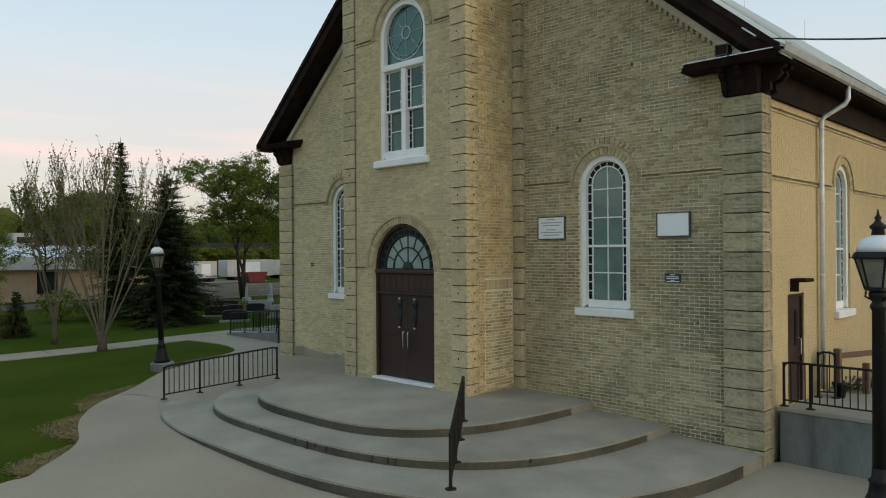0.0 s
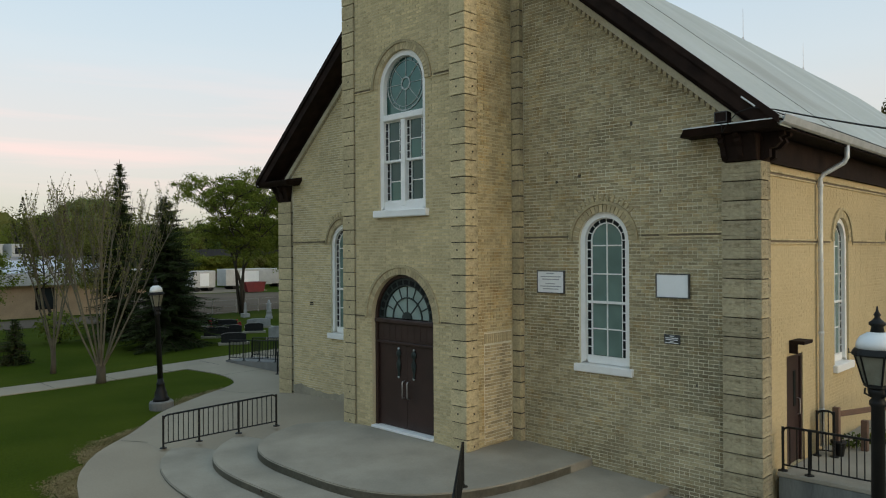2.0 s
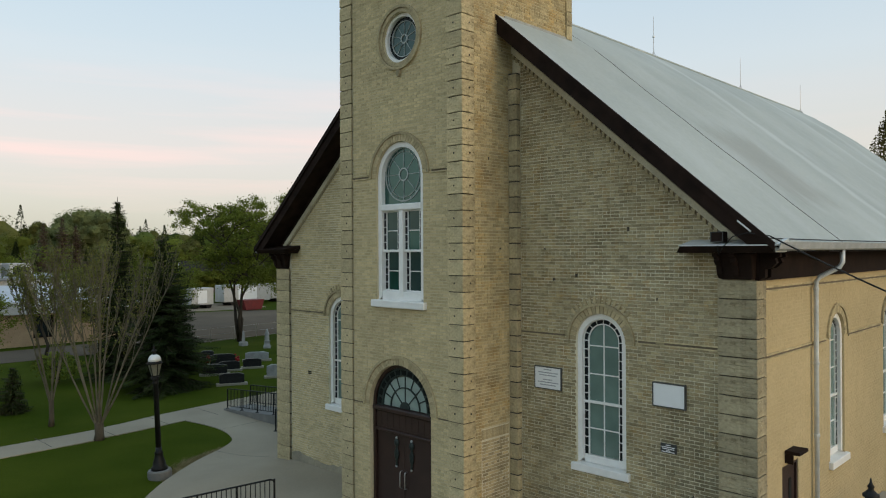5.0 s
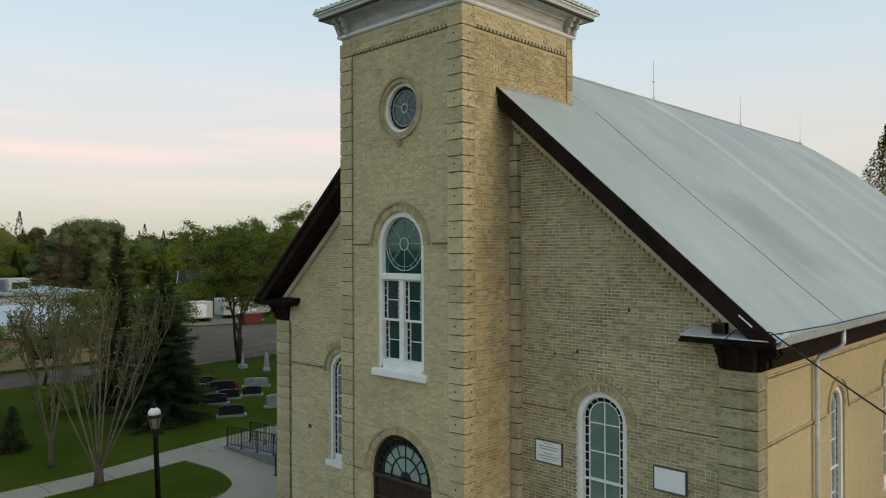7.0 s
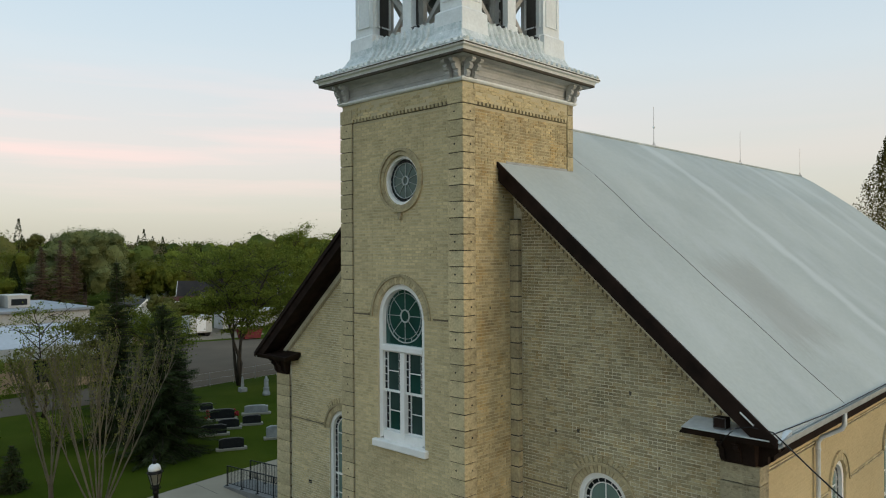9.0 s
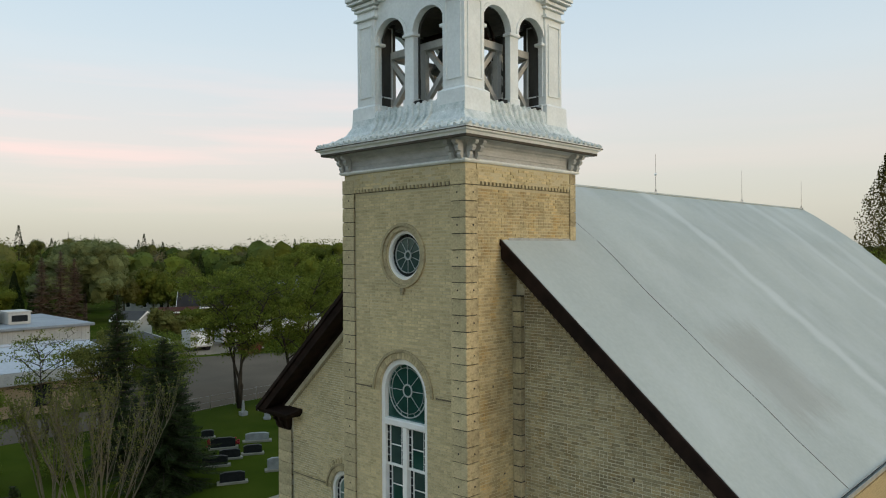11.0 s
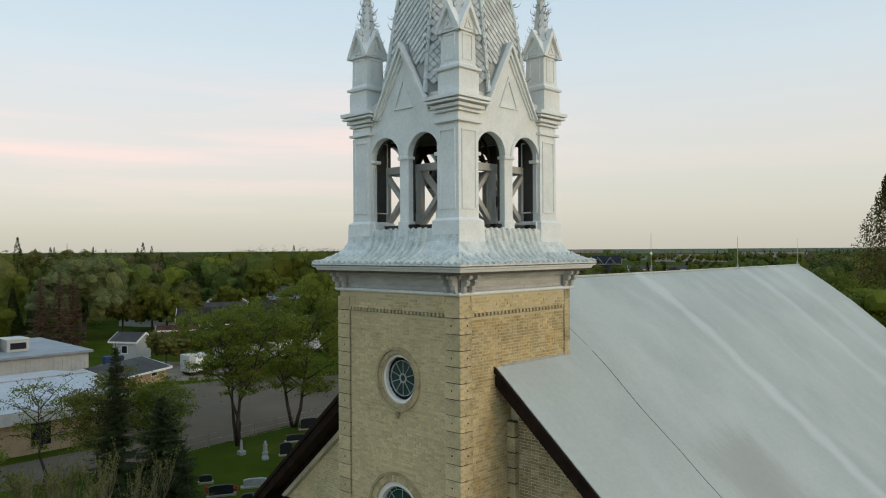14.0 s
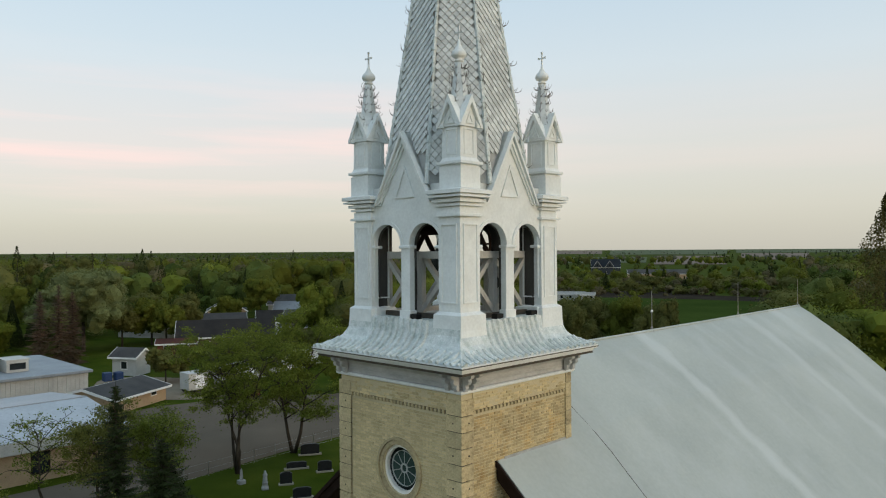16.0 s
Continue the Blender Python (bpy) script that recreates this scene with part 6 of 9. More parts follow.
Z0S, Z1S = 19.15, 30.7
bm = bmesh.new()
lathe(bm, [(spire_a(Z0S) - 0.03, Z0S), (spire_a(Z1S) - 0.02, Z1S)], 8, (BC[0], BC[1], 0), 22.5, True)
# base coloured darker than the shingles, painting shade into the gaps
spire = part("spire", bm, M_ZINC_DARK, bell_tower, "octagonal spire clad in silver diamond shingles")
tile = bmesh.new()
TW_, TH_ = 0.185, 0.215
GAP = 0.95
vs = [tile.verts.new(p) for p in ((0, 0.006, GAP * TH_ / 2), (-GAP * TW_ / 2, -0.014, 0), (0, -0.034, -GAP * TH_ / 2), (GAP * TW_ / 2, -0.014, 0), (-GAP * TW_ / 2, 0.006, 0), (0, -0.008, -GAP * TH_ / 2), (GAP * TW_ / 2, 0.006, 0))]
tile.faces.new((vs[0], vs[1], vs[2], vs[3]))
tile.faces.new((vs[1], vs[4], vs[5], vs[2]))
tile.faces.new((vs[2], vs[5], vs[6], vs[3]))
TILE = bpy.data.meshes.new("shingle")
tile.to_mesh(TILE)
tile.free()
TILE.materials.append(M_SHINGLE)
TV = [v.co.copy() for v in TILE.vertices]
TF = [tuple(p.vertices) for p in TILE.polygons]
slope = math.degrees(math.atan(0.157))
count = 0
sv, sf = [], []
for k in range(8):
    f = pose(BC[0], BC[1], 0, 0, 0, 45 * k)
    row = 0
    z = Z0S + (0.3 if k % 2 else 0.85)
    while z < Z1S - 0.5:
        a = spire_a(z)
        hw = a * math.tan(math.pi / 8) - 0.05
        n = int(hw / TW_) + 2
        for i in range(-n, n + 1):
            x = (i + (0.5 if row % 2 else 0)) * TW_
            if abs(x) > hw:
                continue
            mm = f @ pose(x, -a, z, -slope, 0, rc.uniform(-1, 1)) 
            if k == 1 and z < 22.6 and count < 300:
                o = new("shingle", TILE)
                o.parent = spire
                o.matrix_basis = mm
                count += 1
            else:
                b = len(sv)
                sv += [tuple(mm @ v) for v in TV]
                sf += [tuple(i + b for i in q) for q in TF]
        z += TH_ / 2 * 0.98
        row += 1
me = bpy.data.meshes.new("shingle_cladding")
me.from_pydata(sv, [], sf)
me.materials.append(M_SHINGLE_CLAD)
o = new("shingle_cladding", me)
o.parent = spire
o["kind"] = "stuff"
for k in range(8):
    t = radians(22.5 + 45 * k)
    R = lambda z: spire_a(z) / math.cos(math.pi / 8)
    bm = bmesh.new()
    pts, rad, z = [], [], Z0S
    while z < Z1S - 0.4:
        for q, w in ((z, 0.068), (z + 0.33, 0.05), (z + 0.331, 0.066)):
            pts.append((BC[0] + R(q) * math.cos(t), BC[1] + R(q) * math.sin(t), q))
            rad.append(w * (0.55 + 0.45 * (Z1S - q) / (Z1S - Z0S)))
        z += 0.335
    tube(bm, pts, rad, 7)
    part("hip_roll", bm, M_TIN, spire)
    z = Z0S + 0.5
    while z < Z1S - 1:
        if rc.random() > 0.3:
            o = new("crocket", CR_L)
            o.parent = spire
            o.matrix_basis = pose(BC[0] + R(z) * math.cos(t), BC[1] + R(z) * math.sin(t), z, rc.uniform(-50, 50), rc.uniform(-45, 40), math.degrees(t) + rc.uniform(-35, 35)) @ Matrix.Scale(rc.uniform(0.5, 1.25), 4)
        z += 0.335
bm = bmesh.new()
lathe(bm, [(0.08, 30.6), (0.16, 30.75), (0.2, 30.9), (0.1, 31.05), (0.03, 31.2), (0.02, 32.2)], 12, (BC[0], BC[1], 0))
part("finial", bm, M_GREY, spire, smooth=True)

# ---- bell and its timber frame ----
cradle = thing("bell_cradle", "weathered grey timber bell frame with crossed braces", "bell cradle", at=(BC[0], BC[1], 15.78))
FH = 1.28
for k in range(4):
    f = pose(0, 0, 0, 0, 0, 90 * k)
    def beam(name, p, q, w=0.07):
        p, q = Vector(p), Vector(q)
        d = (q - p)
        bm = bmesh.new()
        box(bm, -w, w, -w, w, 0, d.length)
        bmesh.ops.transform(bm, matrix=f @ Matrix.Translation(p) @ d.to_track_quat("Z", "Y").to_matrix().to_4x4(), verts=bm.verts[:])
        part(name, bm, M_TIMBER, cradle)
    beam("bottom_beam", (-FH, -FH, 0.12), (FH, -FH, 0.12), 0.1)
    beam("top_beam", (-FH, -FH, 1.66), (FH, -FH, 1.66), 0.09)
    beam("post", (-FH, -FH, 0.2), (-FH, -FH, 1.57), 0.09)
    beam("post", (0, -FH, 0.2), (0, -FH, 1.57), 0.075)
    for s in (-1, 1):
        beam("brace", (s * FH, -FH - 0.01, 1.6), (s * 0.05, -FH - 0.01, 0.25), 0.06)
        beam("brace", (s * FH, -FH + 0.06, 0.25), (s * 0.05, -FH + 0.06, 1.6), 0.06)
bell = thing("bell", "dark bronze church bell with its wheel", "bell", at=(BC[0] - 0.1, BC[1] - 0.1, 17.62))
bm = bmesh.new()
lathe(bm, [(0.6, -0.6), (0.63, -0.56), (0.5, -0.3), (0.38, 0.0), (0.33, 0.24), (0.2, 0.34), (0.06, 0.38)], 24)
part("bell_body", bm, M_ORN, bell, smooth=True)
bm = bmesh.new()
tube(bm, [(-1.05, 0, 0.46), (1.05, 0, 0.46)], 0.11, 8)
part("headstock", bm, M_TRIM, bell)
bm = bmesh.new()
ring = [(0.78, 0.7 * math.cos(t), 0.1 + 0.7 * math.sin(t)) for t in (2 * math.pi * i / 28 for i in range(29))]
tube(bm, ring, 0.035, 6)
part("bell_wheel", bm, M_TRIM, bell)
for i in range(3):
    t = math.pi * i / 3
    bm = bmesh.new()
    tube(bm, [(0.78, -0.68 * math.cos(t), 0.1 - 0.68 * math.sin(t)), (0.78, 0.68 * math.cos(t), 0.1 + 0.68 * math.sin(t))], 0.028, 5)
    part("wheel_spoke", bm, M_TRIM, bell)
bm = bmesh.new()
tube(bm, [(0, 0, 0.1), (0, 0, -0.5), (0, 0, -0.66)], [0.02, 0.03, 0.07], 8)
part("clapper", bm, M_IRON, bell)
for sx in (-1, 1):
    bm = bmesh.new()
    tube(bm, [(sx * 0.98, -0.55, -0.42), (sx * 0.98, 0, 0.4)], 0.07, 6)
    tube(bm, [(sx * 0.98, 0.55, -0.42), (sx * 0.98, 0, 0.4)], 0.07, 6)
    part("bearing_frame", bm, M_TRIM, bell)

# small floodlights and loose flashing on the belfry sills
for k, u, dz in ((0, 0.28, 0.0), (1, -0.42, 0.0), (1, 0.95, 0.0)):
    f = turned(BC[0], BC[1], 90 * k)
    lamp = thing("floodlight", "small black floodlight on the belfry sill", "floodlight", "floodlights in the belfry")
    part("housing", barm(u - 0.13, u + 0.13, -1.86, -1.68, 15.86, 16.0, f, 0.012), M_IRON, lamp)
    part("lens", barm(u - 0.1, u + 0.1, -1.667, -1.66, 15.88, 15.98, f, 0), M_GLASS_DARK, lamp)
    part("foot", barm(u - 0.04, u + 0.04, -1.8, -1.74, 15.78, 15.86, f, 0), M_IRON, lamp)
for k, a, b in ((0, -1.15, -0.32), (0, 0.45, 1.15), (1, -1.1, -0.6), (1, 0.3, 0.75)):
    part("sill_flashing", barm(a, b, -1.95, -1.62, 15.862, 15.885, turned(BC[0], BC[1], 90 * k), 0.006), M_TIN, bell_tower)

# lightning rods on the ridge
for y, h, knob in ((13.67, 1.5, True), (21.85, 1.45, False), (29.85, 1.45, False)):
    rod = thing("lightning_rod", "thin metal lightning rod on the church ridge", "lightning rod", "rods on the ridge", at=(RIDGE_X, y, 14.47))
    bm = bmesh.new()
    tube(bm, [(0, 0, 0), (0, 0, h)], [0.014, 0.008], 6)
    part("rod", bm, M_STEEL, rod)
    if knob:
        bm = bmesh.new()
        bmesh.ops.create_icosphere(bm, subdivisions=2, radius=0.05, matrix=pose(0, 0, 0.72))
        part("ball", bm, M_WHITE, rod)
    for q in (-0.1, 0.1):
        bm = bmesh.new()
        tube(bm, [(q, 0, -0.1), (0, 0, 0.18)], 0.01, 5)
        part("stay", bm, M_STEEL, rod)

# ---- fixtures on the church ----
def bars(parent, name, rows, m, material, h, y):
    for x0, x1, z in rows:
        part(name, barm(x0, x1, y, y + 0.006, z - h / 2, z + h / 2, m, 0), material, parent)


M_FADED = mat("faded_lettering", (0.30, 0.31, 0.33), (0.42, 0.43, 0.44), 20, 0.7, 0)
M_FRAME = mat("dull_grey_frame", (0.08, 0.082, 0.08), (0.05, 0.05, 0.05), 5, 0.5, 0.05)
M_INK = mat("dark_lettering", (0.03, 0.03, 0.03), (0.06, 0.06, 0.055), 20, 0.7, 0)
M_BOARD = mat("white_board", (0.86, 0.87, 0.86), (0.8, 0.81, 0.8), 2, 0.35, 0.02, fine_amount=0.03)
pl = thing("plaque", "white wall plaque with worn dark lettering in two blocks", "plaque")
part("board", barm(0.67, 1.40, -0.055, -0.02, 3.88, 4.38, F_FRONT, 0.006), M_BOARD, pl)
part("rim", band([(0.68, 3.89), (1.39, 3.89), (1.39, 4.37), (0.68, 4.37)], [(0.66, 3.87), (1.41, 3.87), (1.41, 4.39), (0.66, 4.39)], -0.062, -0.012, F_FRONT, True), M_FRAME, pl)
bars(pl, "lettering", [(0.92, 1.14, 4.32), (0.76, 1.32, 4.25), (0.8, 1.28, 4.19), (0.9, 1.16, 4.09), (0.75, 1.33, 4.03), (0.82, 1.26, 3.97)], F_FRONT, M_FADED, 0.022, -0.057)
pl = thing("notice_board", "blank white notice board in a dark frame", "notice board")
part("board", barm(3.68, 4.37, -0.07, -0.03, 3.89, 4.36, F_FRONT, 0.004), M_BOARD, pl)
part("frame", band([(3.69, 3.9), (4.36, 3.9), (4.36, 4.35), (3.69, 4.35)], [(3.668, 3.878), (4.382, 3.878), (4.382, 4.372), (3.668, 4.372)], -0.08, -0.012, F_FRONT, True), M_FRAME, pl)
pl = thing("small_sign", "small black sign with pale lettering on the wall", "sign")
part("plate", barm(3.82, 4.165, -0.03, -0.012, 2.955, 3.145, F_FRONT, 0.003), M_INK, pl)
bars(pl, "lettering", [(3.94, 4.04, 3.115), (3.85, 4.13, 3.075), (3.86, 4.12, 3.04), (3.95, 4.03, 3.005), (3.85, 4.13, 2.98)], F_FRONT, M_BOARD, 0.016, -0.036)
vent = thing("wall_vent", "small dark cast iron wall vent", "vent")
for i in (0, 1):
    for j in (0, 1):
        part("vent_slot", barm(-8.36 + i * 0.09, -8.29 + i * 0.09, -0.022, -0.008, 3.16 + j * 0.06, 3.2 + j * 0.06, F_FRONT, 0), M_IRON, vent)

# downspout
ds = thing("downspout", "pale metal downspout with offset below the gutter", "downspout")
XS = CX + HALF
bm = bmesh.new()
tube(bm, [(XS + 0.58, 5.1, 7.06), (XS + 0.58, 5.1, 6.78), (XS + 0.53, 5.08, 6.68), (XS + 0.16, 5.0, 6.46), (XS + 0.1, 4.95, 6.36), (XS + 0.1, 4.94, 5.0), (XS + 0.1, 4.94, 0.62)], 0.052, 10)
part("pipe", bm, M_SILVER, ds, smooth=True)
for z in (6.2, 4.6, 3.05, 1.4):
    bm = bmesh.new()
    lathe(bm, [(0.062, z - 0.03), (0.066, z), (0.062, z + 0.03)], 10, (XS + 0.1, 4.94, 0))
    part("pipe_clip", bm, M_SILVER, ds)
# wires and boxes at the eaves
wire = thing("service_cable", "black overhead service cable tied to the church eaves", "cable")
bm = bmesh.new()
pts = []
for i in range(40):
    t = i / 39
    x, y = 6.2 + 34 * t, 1.25 - 27.6 * t
    pts.append((x, y, 7.3 - 13.6 * t + 14.6 * t * t))
tube(bm, pts, 0.014, 5)
part("cable", bm, M_IRON, wire)
bm = bmesh.new()
tube(bm, [(5.3, 1.14, 7.14), (5.32, 1.13, 6.98), (5.4, 1.12, 7.1), (5.6, 1.1, 7.3), (5.85, 1.12, 7.36), (6.2, 1.25, 7.3)], 0.01, 5)
part("drop_loop", bm, M_IRON, wire)
bm = bmesh.new()
tube(bm, [(6.2, 1.25, 7.26), (6.36, 4, 7.24), (6.36, 12, 7.23), (6.36, 28, 7.22)], 0.012, 5)
part("eaves_wire", bm, M_IRON, wire)
bx = thing("junction_box", "small brown junction box on the cornice return", "junction box")
part("box_body", boxm(5.1, 5.34, 1.3, 1.5, 7.2, 7.4, 0.01), M_TRIM, bx)
part("box_rim", band([(5.115, 7.215), (5.325, 7.215), (5.325, 7.385), (5.115, 7.385)], [(5.1, 7.2), (5.34, 7.2), (5.34, 7.4), (5.1, 7.4)], 1.285, 1.3, pose(0, 0, 0), True), M_FRAME, bx)
fl = thing("strip_light", "slim pale strip light under the verge", "light fixture")
bm = bmesh.new()
tube(bm, [(5.66, 1.16, 7.585), (5.9, 1.16, 7.385)], 0.016, 8)
part("tube_body", bm, M_SILVER, fl)


# ---- railings ----
def railing(name, label, p, q, z_p, z_q, posts, gap=0.11, h=0.86, group="railings", base=None):
    """An iron railing from p to q on the plan; z of the feet at both ends; posts: their fractions of the way."""
    r = thing(name, label, "railing", group, at=(p[0], p[1], z_p))
    d = Vector((q[0] - p[0], q[1] - p[1], 0))
    L = d.length
    u = d / L
    sl = (z_q - z_p) / L
    P = lambda s, z: u * s + Vector((0, 0, z + sl * s))
    bm = bmesh.new()
    tube(bm, [P(0, 0.02), P(0, h - 0.1), P(0.03, h - 0.03), P(0.1, h), P(L - 0.1, h), P(L - 0.03, h - 0.03), P(L, h - 0.1), P(L, 0.02)], 0.024, 8)
    part("top_rail", bm, M_IRON, r, smooth=True)
    bm = bmesh.new()
    tube(bm, [P(0, 0.12), P(L, 0.12)], 0.017, 6)
    part("bottom_rail", bm, M_IRON, r)
    for fr in posts:
        s = fr * L
        bm = bmesh.new()
        tube(bm, [P(s, (base(fr) - sl * s) if base else 0.0), P(s, h)], 0.027, 8)
        post = part("post", bm, M_IRON, r)
        bm = bmesh.new()
        o = P(s, (base(fr) - sl * s) if base else 0.0)
        lathe(bm, [(0.09, 0.0), (0.085, 0.018), (0.035, 0.028), (0.03, 0.05)], 10, o)
        part("base_plate", bm, M_IRON, post)
    n = int(L / gap)
    bme = None
    for i in range(1, n):
        s = L * i / n
        if bme is None:
            bm = bmesh.new()
            tube(bm, [(0, 0, 0), (0, 0, h - 0.12)], 0.0115, 5)
            ob = part("baluster", bm, M_IRON, r)
            bme = ob.data
        else:
            ob = new("baluster", bme)
            ob.parent = r
        ob.location = P(s, 0.12)
    return r


railing("handrail", "black iron step railing with slim balusters", (-6.87, -3.75), (-5.37, -1.43), -0.05, 0.35, (0, 0.31, 0.66, 1), 0.118, 0.82)
railing("handrail", "black iron step railing with slim balusters", (3.34, -4.02), (1.66, -1.92), 0.04, 0.44, (0, 0.34, 0.68, 1), 0.118, 0.84)
bm = bmesh.new()
vs = box(bm, -19.2, -10.0, 4.85, 6.25, GZ - 0.3, -0.03)
for v in vs:
    if v.co.z > -0.1:
        v.co.z = -0.03 + 0.0745 * (v.co.x + 19.2)
tagged(link("ramp", bm, M_CONC_DARK), "grey concrete ramp along the church's far wall", "ramp", kind="structure")
for y in (4.95, 6.13):
    railing("railing", "black iron railing on the concrete side ramp", (-19.05, y), (-10.3, y), -0.02, 0.63, [k / 7 for k in range(8)], 0.125, 0.9)
railing("handrail", "short black iron handrail beside the church corner", (-13.3, 3.75), (-10.6, 3.35), 0.14, 0.3, (0, 0.5, 1), 0.125, 0.86)

# ---- side landing ----
M_STREAKED = mat("rain_streaked_concrete", (0.215, 0.222, 0.205), (0.11, 0.116, 0.108), 1.6, 0.95, 0.3, fine=18, fine_amount=0.25, stretch=(1.6, 1.6, 0.35), spec=0.15, detail=8)
coping = boxm(XS + 0.1, 16, 2.34, 2.64, 0.56, 0.645, 0.012)
tagged(link("coping", coping, M_CONC), "pale concrete coping along the landing wall", "coping", kind="structure")
tagged(link("retaining_wall", boxm(XS + 0.12, 16, 2.36, 2.62, -0.8, 0.558, 0.01), M_STREAKED), "stained grey concrete retaining wall of the side landing", "wall", kind="structure")
tagged(link("landing", boxm(XS + 0.03, 16, 2.62, 10.5, -0.8, 0.5), M_CONC), "concrete landing outside the side door", "landing", kind="structure")
railing("railing", "black iron railing on the side landing wall", (XS + 0.16, 2.48), (XS + 8.0, 2.48), 0.64, 0.64, (0, 0.06, 0.3, 0.54, 0.78, 1), 0.125, 0.84)
railing("railing", "short black railing beside the side door", (XS + 0.12, 4.55), (XS + 0.42, 4.66), 0.5, 0.5, (0, 1), 0.1, 0.95)
M_CEDAR = mat("brown_cedar", (0.17, 0.095, 0.06), (0.11, 0.065, 0.042), 3, 0.8, 0.3, stretch=(1, 0.2, 1))
planter = thing("timber_rail", "brown timber rail on short posts round a plant bed", "fence", at=(0, 0, 0.5))
for x, y, h in ((6.13, 4.82, 1.02), (6.46, 5.62, 0.66), (6.85, 6.6, 0.66), (7.2, 7.6, 0.66)):
    part("post", boxm(x - 0.065, x + 0.065, y - 0.065, y + 0.065, 0, h, 0.01), M_CEDAR, planter)
part("rail", barm(0, 3.2, -0.02, 0.02, 0.8, 0.92, pose(6.13, 4.89, 0, 0, 0, 69), 0.006), M_CEDAR, planter)
rnd = random.Random(4)
bed = thing("bed_plants", "low dark green plants behind the timber rail", "plants", at=(0, 0, 0.5))
BED = []
pot = thing("flower_pot", "dark pot by the side door post", "pot", at=(XS + 0.45, 4.85, 0.5))
bm = bmesh.new()
lathe(bm, [(0.1, 0), (0.14, 0.25), (0.16, 0.27), (0.16, 0.31), (0.12, 0.32)], 12)
part("pot_body", bm, M_IRON, pot, smooth=True)


# ---- street lamps ----
M_DOME = mat("opal_dome", (0.78, 0.8, 0.8), (0.7, 0.72, 0.72), 3, 0.25, 0.02, fine_amount=0.04)
M_LAMPGLASS = mat("clear_lamp_glass", (0.40, 0.40, 0.32), (0.30, 0.29, 0.22), 6, 0.12, 0.03)


def street_lamp(at, z, k=1.0):
    s = thing("street_lamp", "black iron lamp post with a glazed lantern and white dome", "street lamp", "lamps by the church", at=(at[0], at[1], z))
    bm = bmesh.new()
    lathe(bm, [(0.36, -0.45), (0.37, 0.2), (0.34, 0.24)], 16)
    part("plinth", bm, M_CONC_DARK, s, "round concrete plinth")
    bm = bmesh.new()
    lathe(bm, [(0.25, 0.24), (0.25, 0.32), (0.2, 0.37), (0.19, 0.5), (0.14, 0.62), (0.12, 0.75), (0.14, 0.78), (0.1, 0.82), (0.09, 0.95)], 16)
    part("post_base", bm, M_IRON, s, smooth=True)
    bm = bmesh.new()
    lathe(bm, [(0.088, 0.95), (0.078, 2.95), (0.1, 2.98), (0.1, 3.02), (0.075, 3.06), (0.11, 3.12), (0.12, 3.18), (0.05, 3.22)], 14)
    part("post", bm, M_IRON, s, smooth=True)
    for q in range(4):
        a = math.pi / 4 + math.pi / 2 * q
        bm = bmesh.new()
        tube(bm, [(0.07 * math.cos(a), 0.07 * math.sin(a), 3.08), (0.17 * math.cos(a), 0.17 * math.sin(a), 3.13), (0.16 * math.cos(a), 0.16 * math.sin(a), 3.2)], 0.014, 5)
        part("scroll", bm, M_IRON, s)
    lan = part("lantern_floor", lathe(bmesh.new(), [(k * r, z_) for r, z_ in ((0.15, 3.2), (0.17, 3.21), (0.17, 3.24), (0.15, 3.25))], 6), M_IRON, s)
    for i in range(6):
        a0, a1 = 2 * math.pi * i / 6, 2 * math.pi * (i + 1) / 6
        lo, hi = [(k * 0.155 * math.cos(a), k * 0.155 * math.sin(a), 3.25) for a in (a0, a1)], [(k * 0.27 * math.cos(a), k * 0.27 * math.sin(a), 3.62) for a in (a0, a1)]
        bm = bmesh.new()
        vs = [bm.verts.new(p) for p in (lo[0], lo[1], hi[1], hi[0])]
        bm.faces.new(vs)
        bmesh.ops.solidify(bm, geom=bm.faces[:], thickness=0.006)
        part("lantern_pane", bm, M_LAMPGLASS, lan)
        bm = bmesh.new()
        tube(bm, [(k * 0.16 * math.cos(a0), k * 0.16 * math.sin(a0), 3.24), (k * 0.275 * math.cos(a0), k * 0.275 * math.sin(a0), 3.63), (k * 0.33 * math.cos(a0), k * 0.33 * math.sin(a0), 3.62), (k * 0.335 * math.cos(a0), k * 0.335 * math.sin(a0), 3.68)], [0.014, 0.014, 0.012, 0.006], 5)
        part("lantern_rib", bm, M_IRON, lan)
    bm = bmesh.new()
    lathe(bm, [(k * r, z_) for r, z_ in ((0.29, 3.61), (0.3, 3.63), (0.27, 3.69), (0.25, 3.7))], 24)
    part("lantern_rim", bm, M_IRON, s)
    bm = bmesh.new()
    lathe(bm, [(k * r, z_) for r, z_ in ((0.25, 3.7), (0.24, 3.78), (0.2, 3.85), (0.12, 3.9), (0.08, 3.91))], 24)
    part("dome", bm, M_DOME, s, "white opal dome", True)
    bm = bmesh.new()
    lathe(bm, [(k * r, z_) for r, z_ in ((0.085, 3.9), (0.07, 3.98), (0.1, 4.0), (0.1, 4.03), (0.06, 4.06), (0.03, 4.1), (0.045, 4.13), (0.02, 4.17), (0.006, 4.24))], 12)
    part("finial", bm, M_IRON, s, smooth=True)
    return s


lamp = street_lamp((-11.75, -1.55), -0.1, 0.8)
lamp.rotation_euler = Matrix.Rotation(radians(-2.3), 4, Vector((-0.78, 0.62, 0))).to_euler()      # leans a little
street_lamp((8.42, -1.42), -0.12)


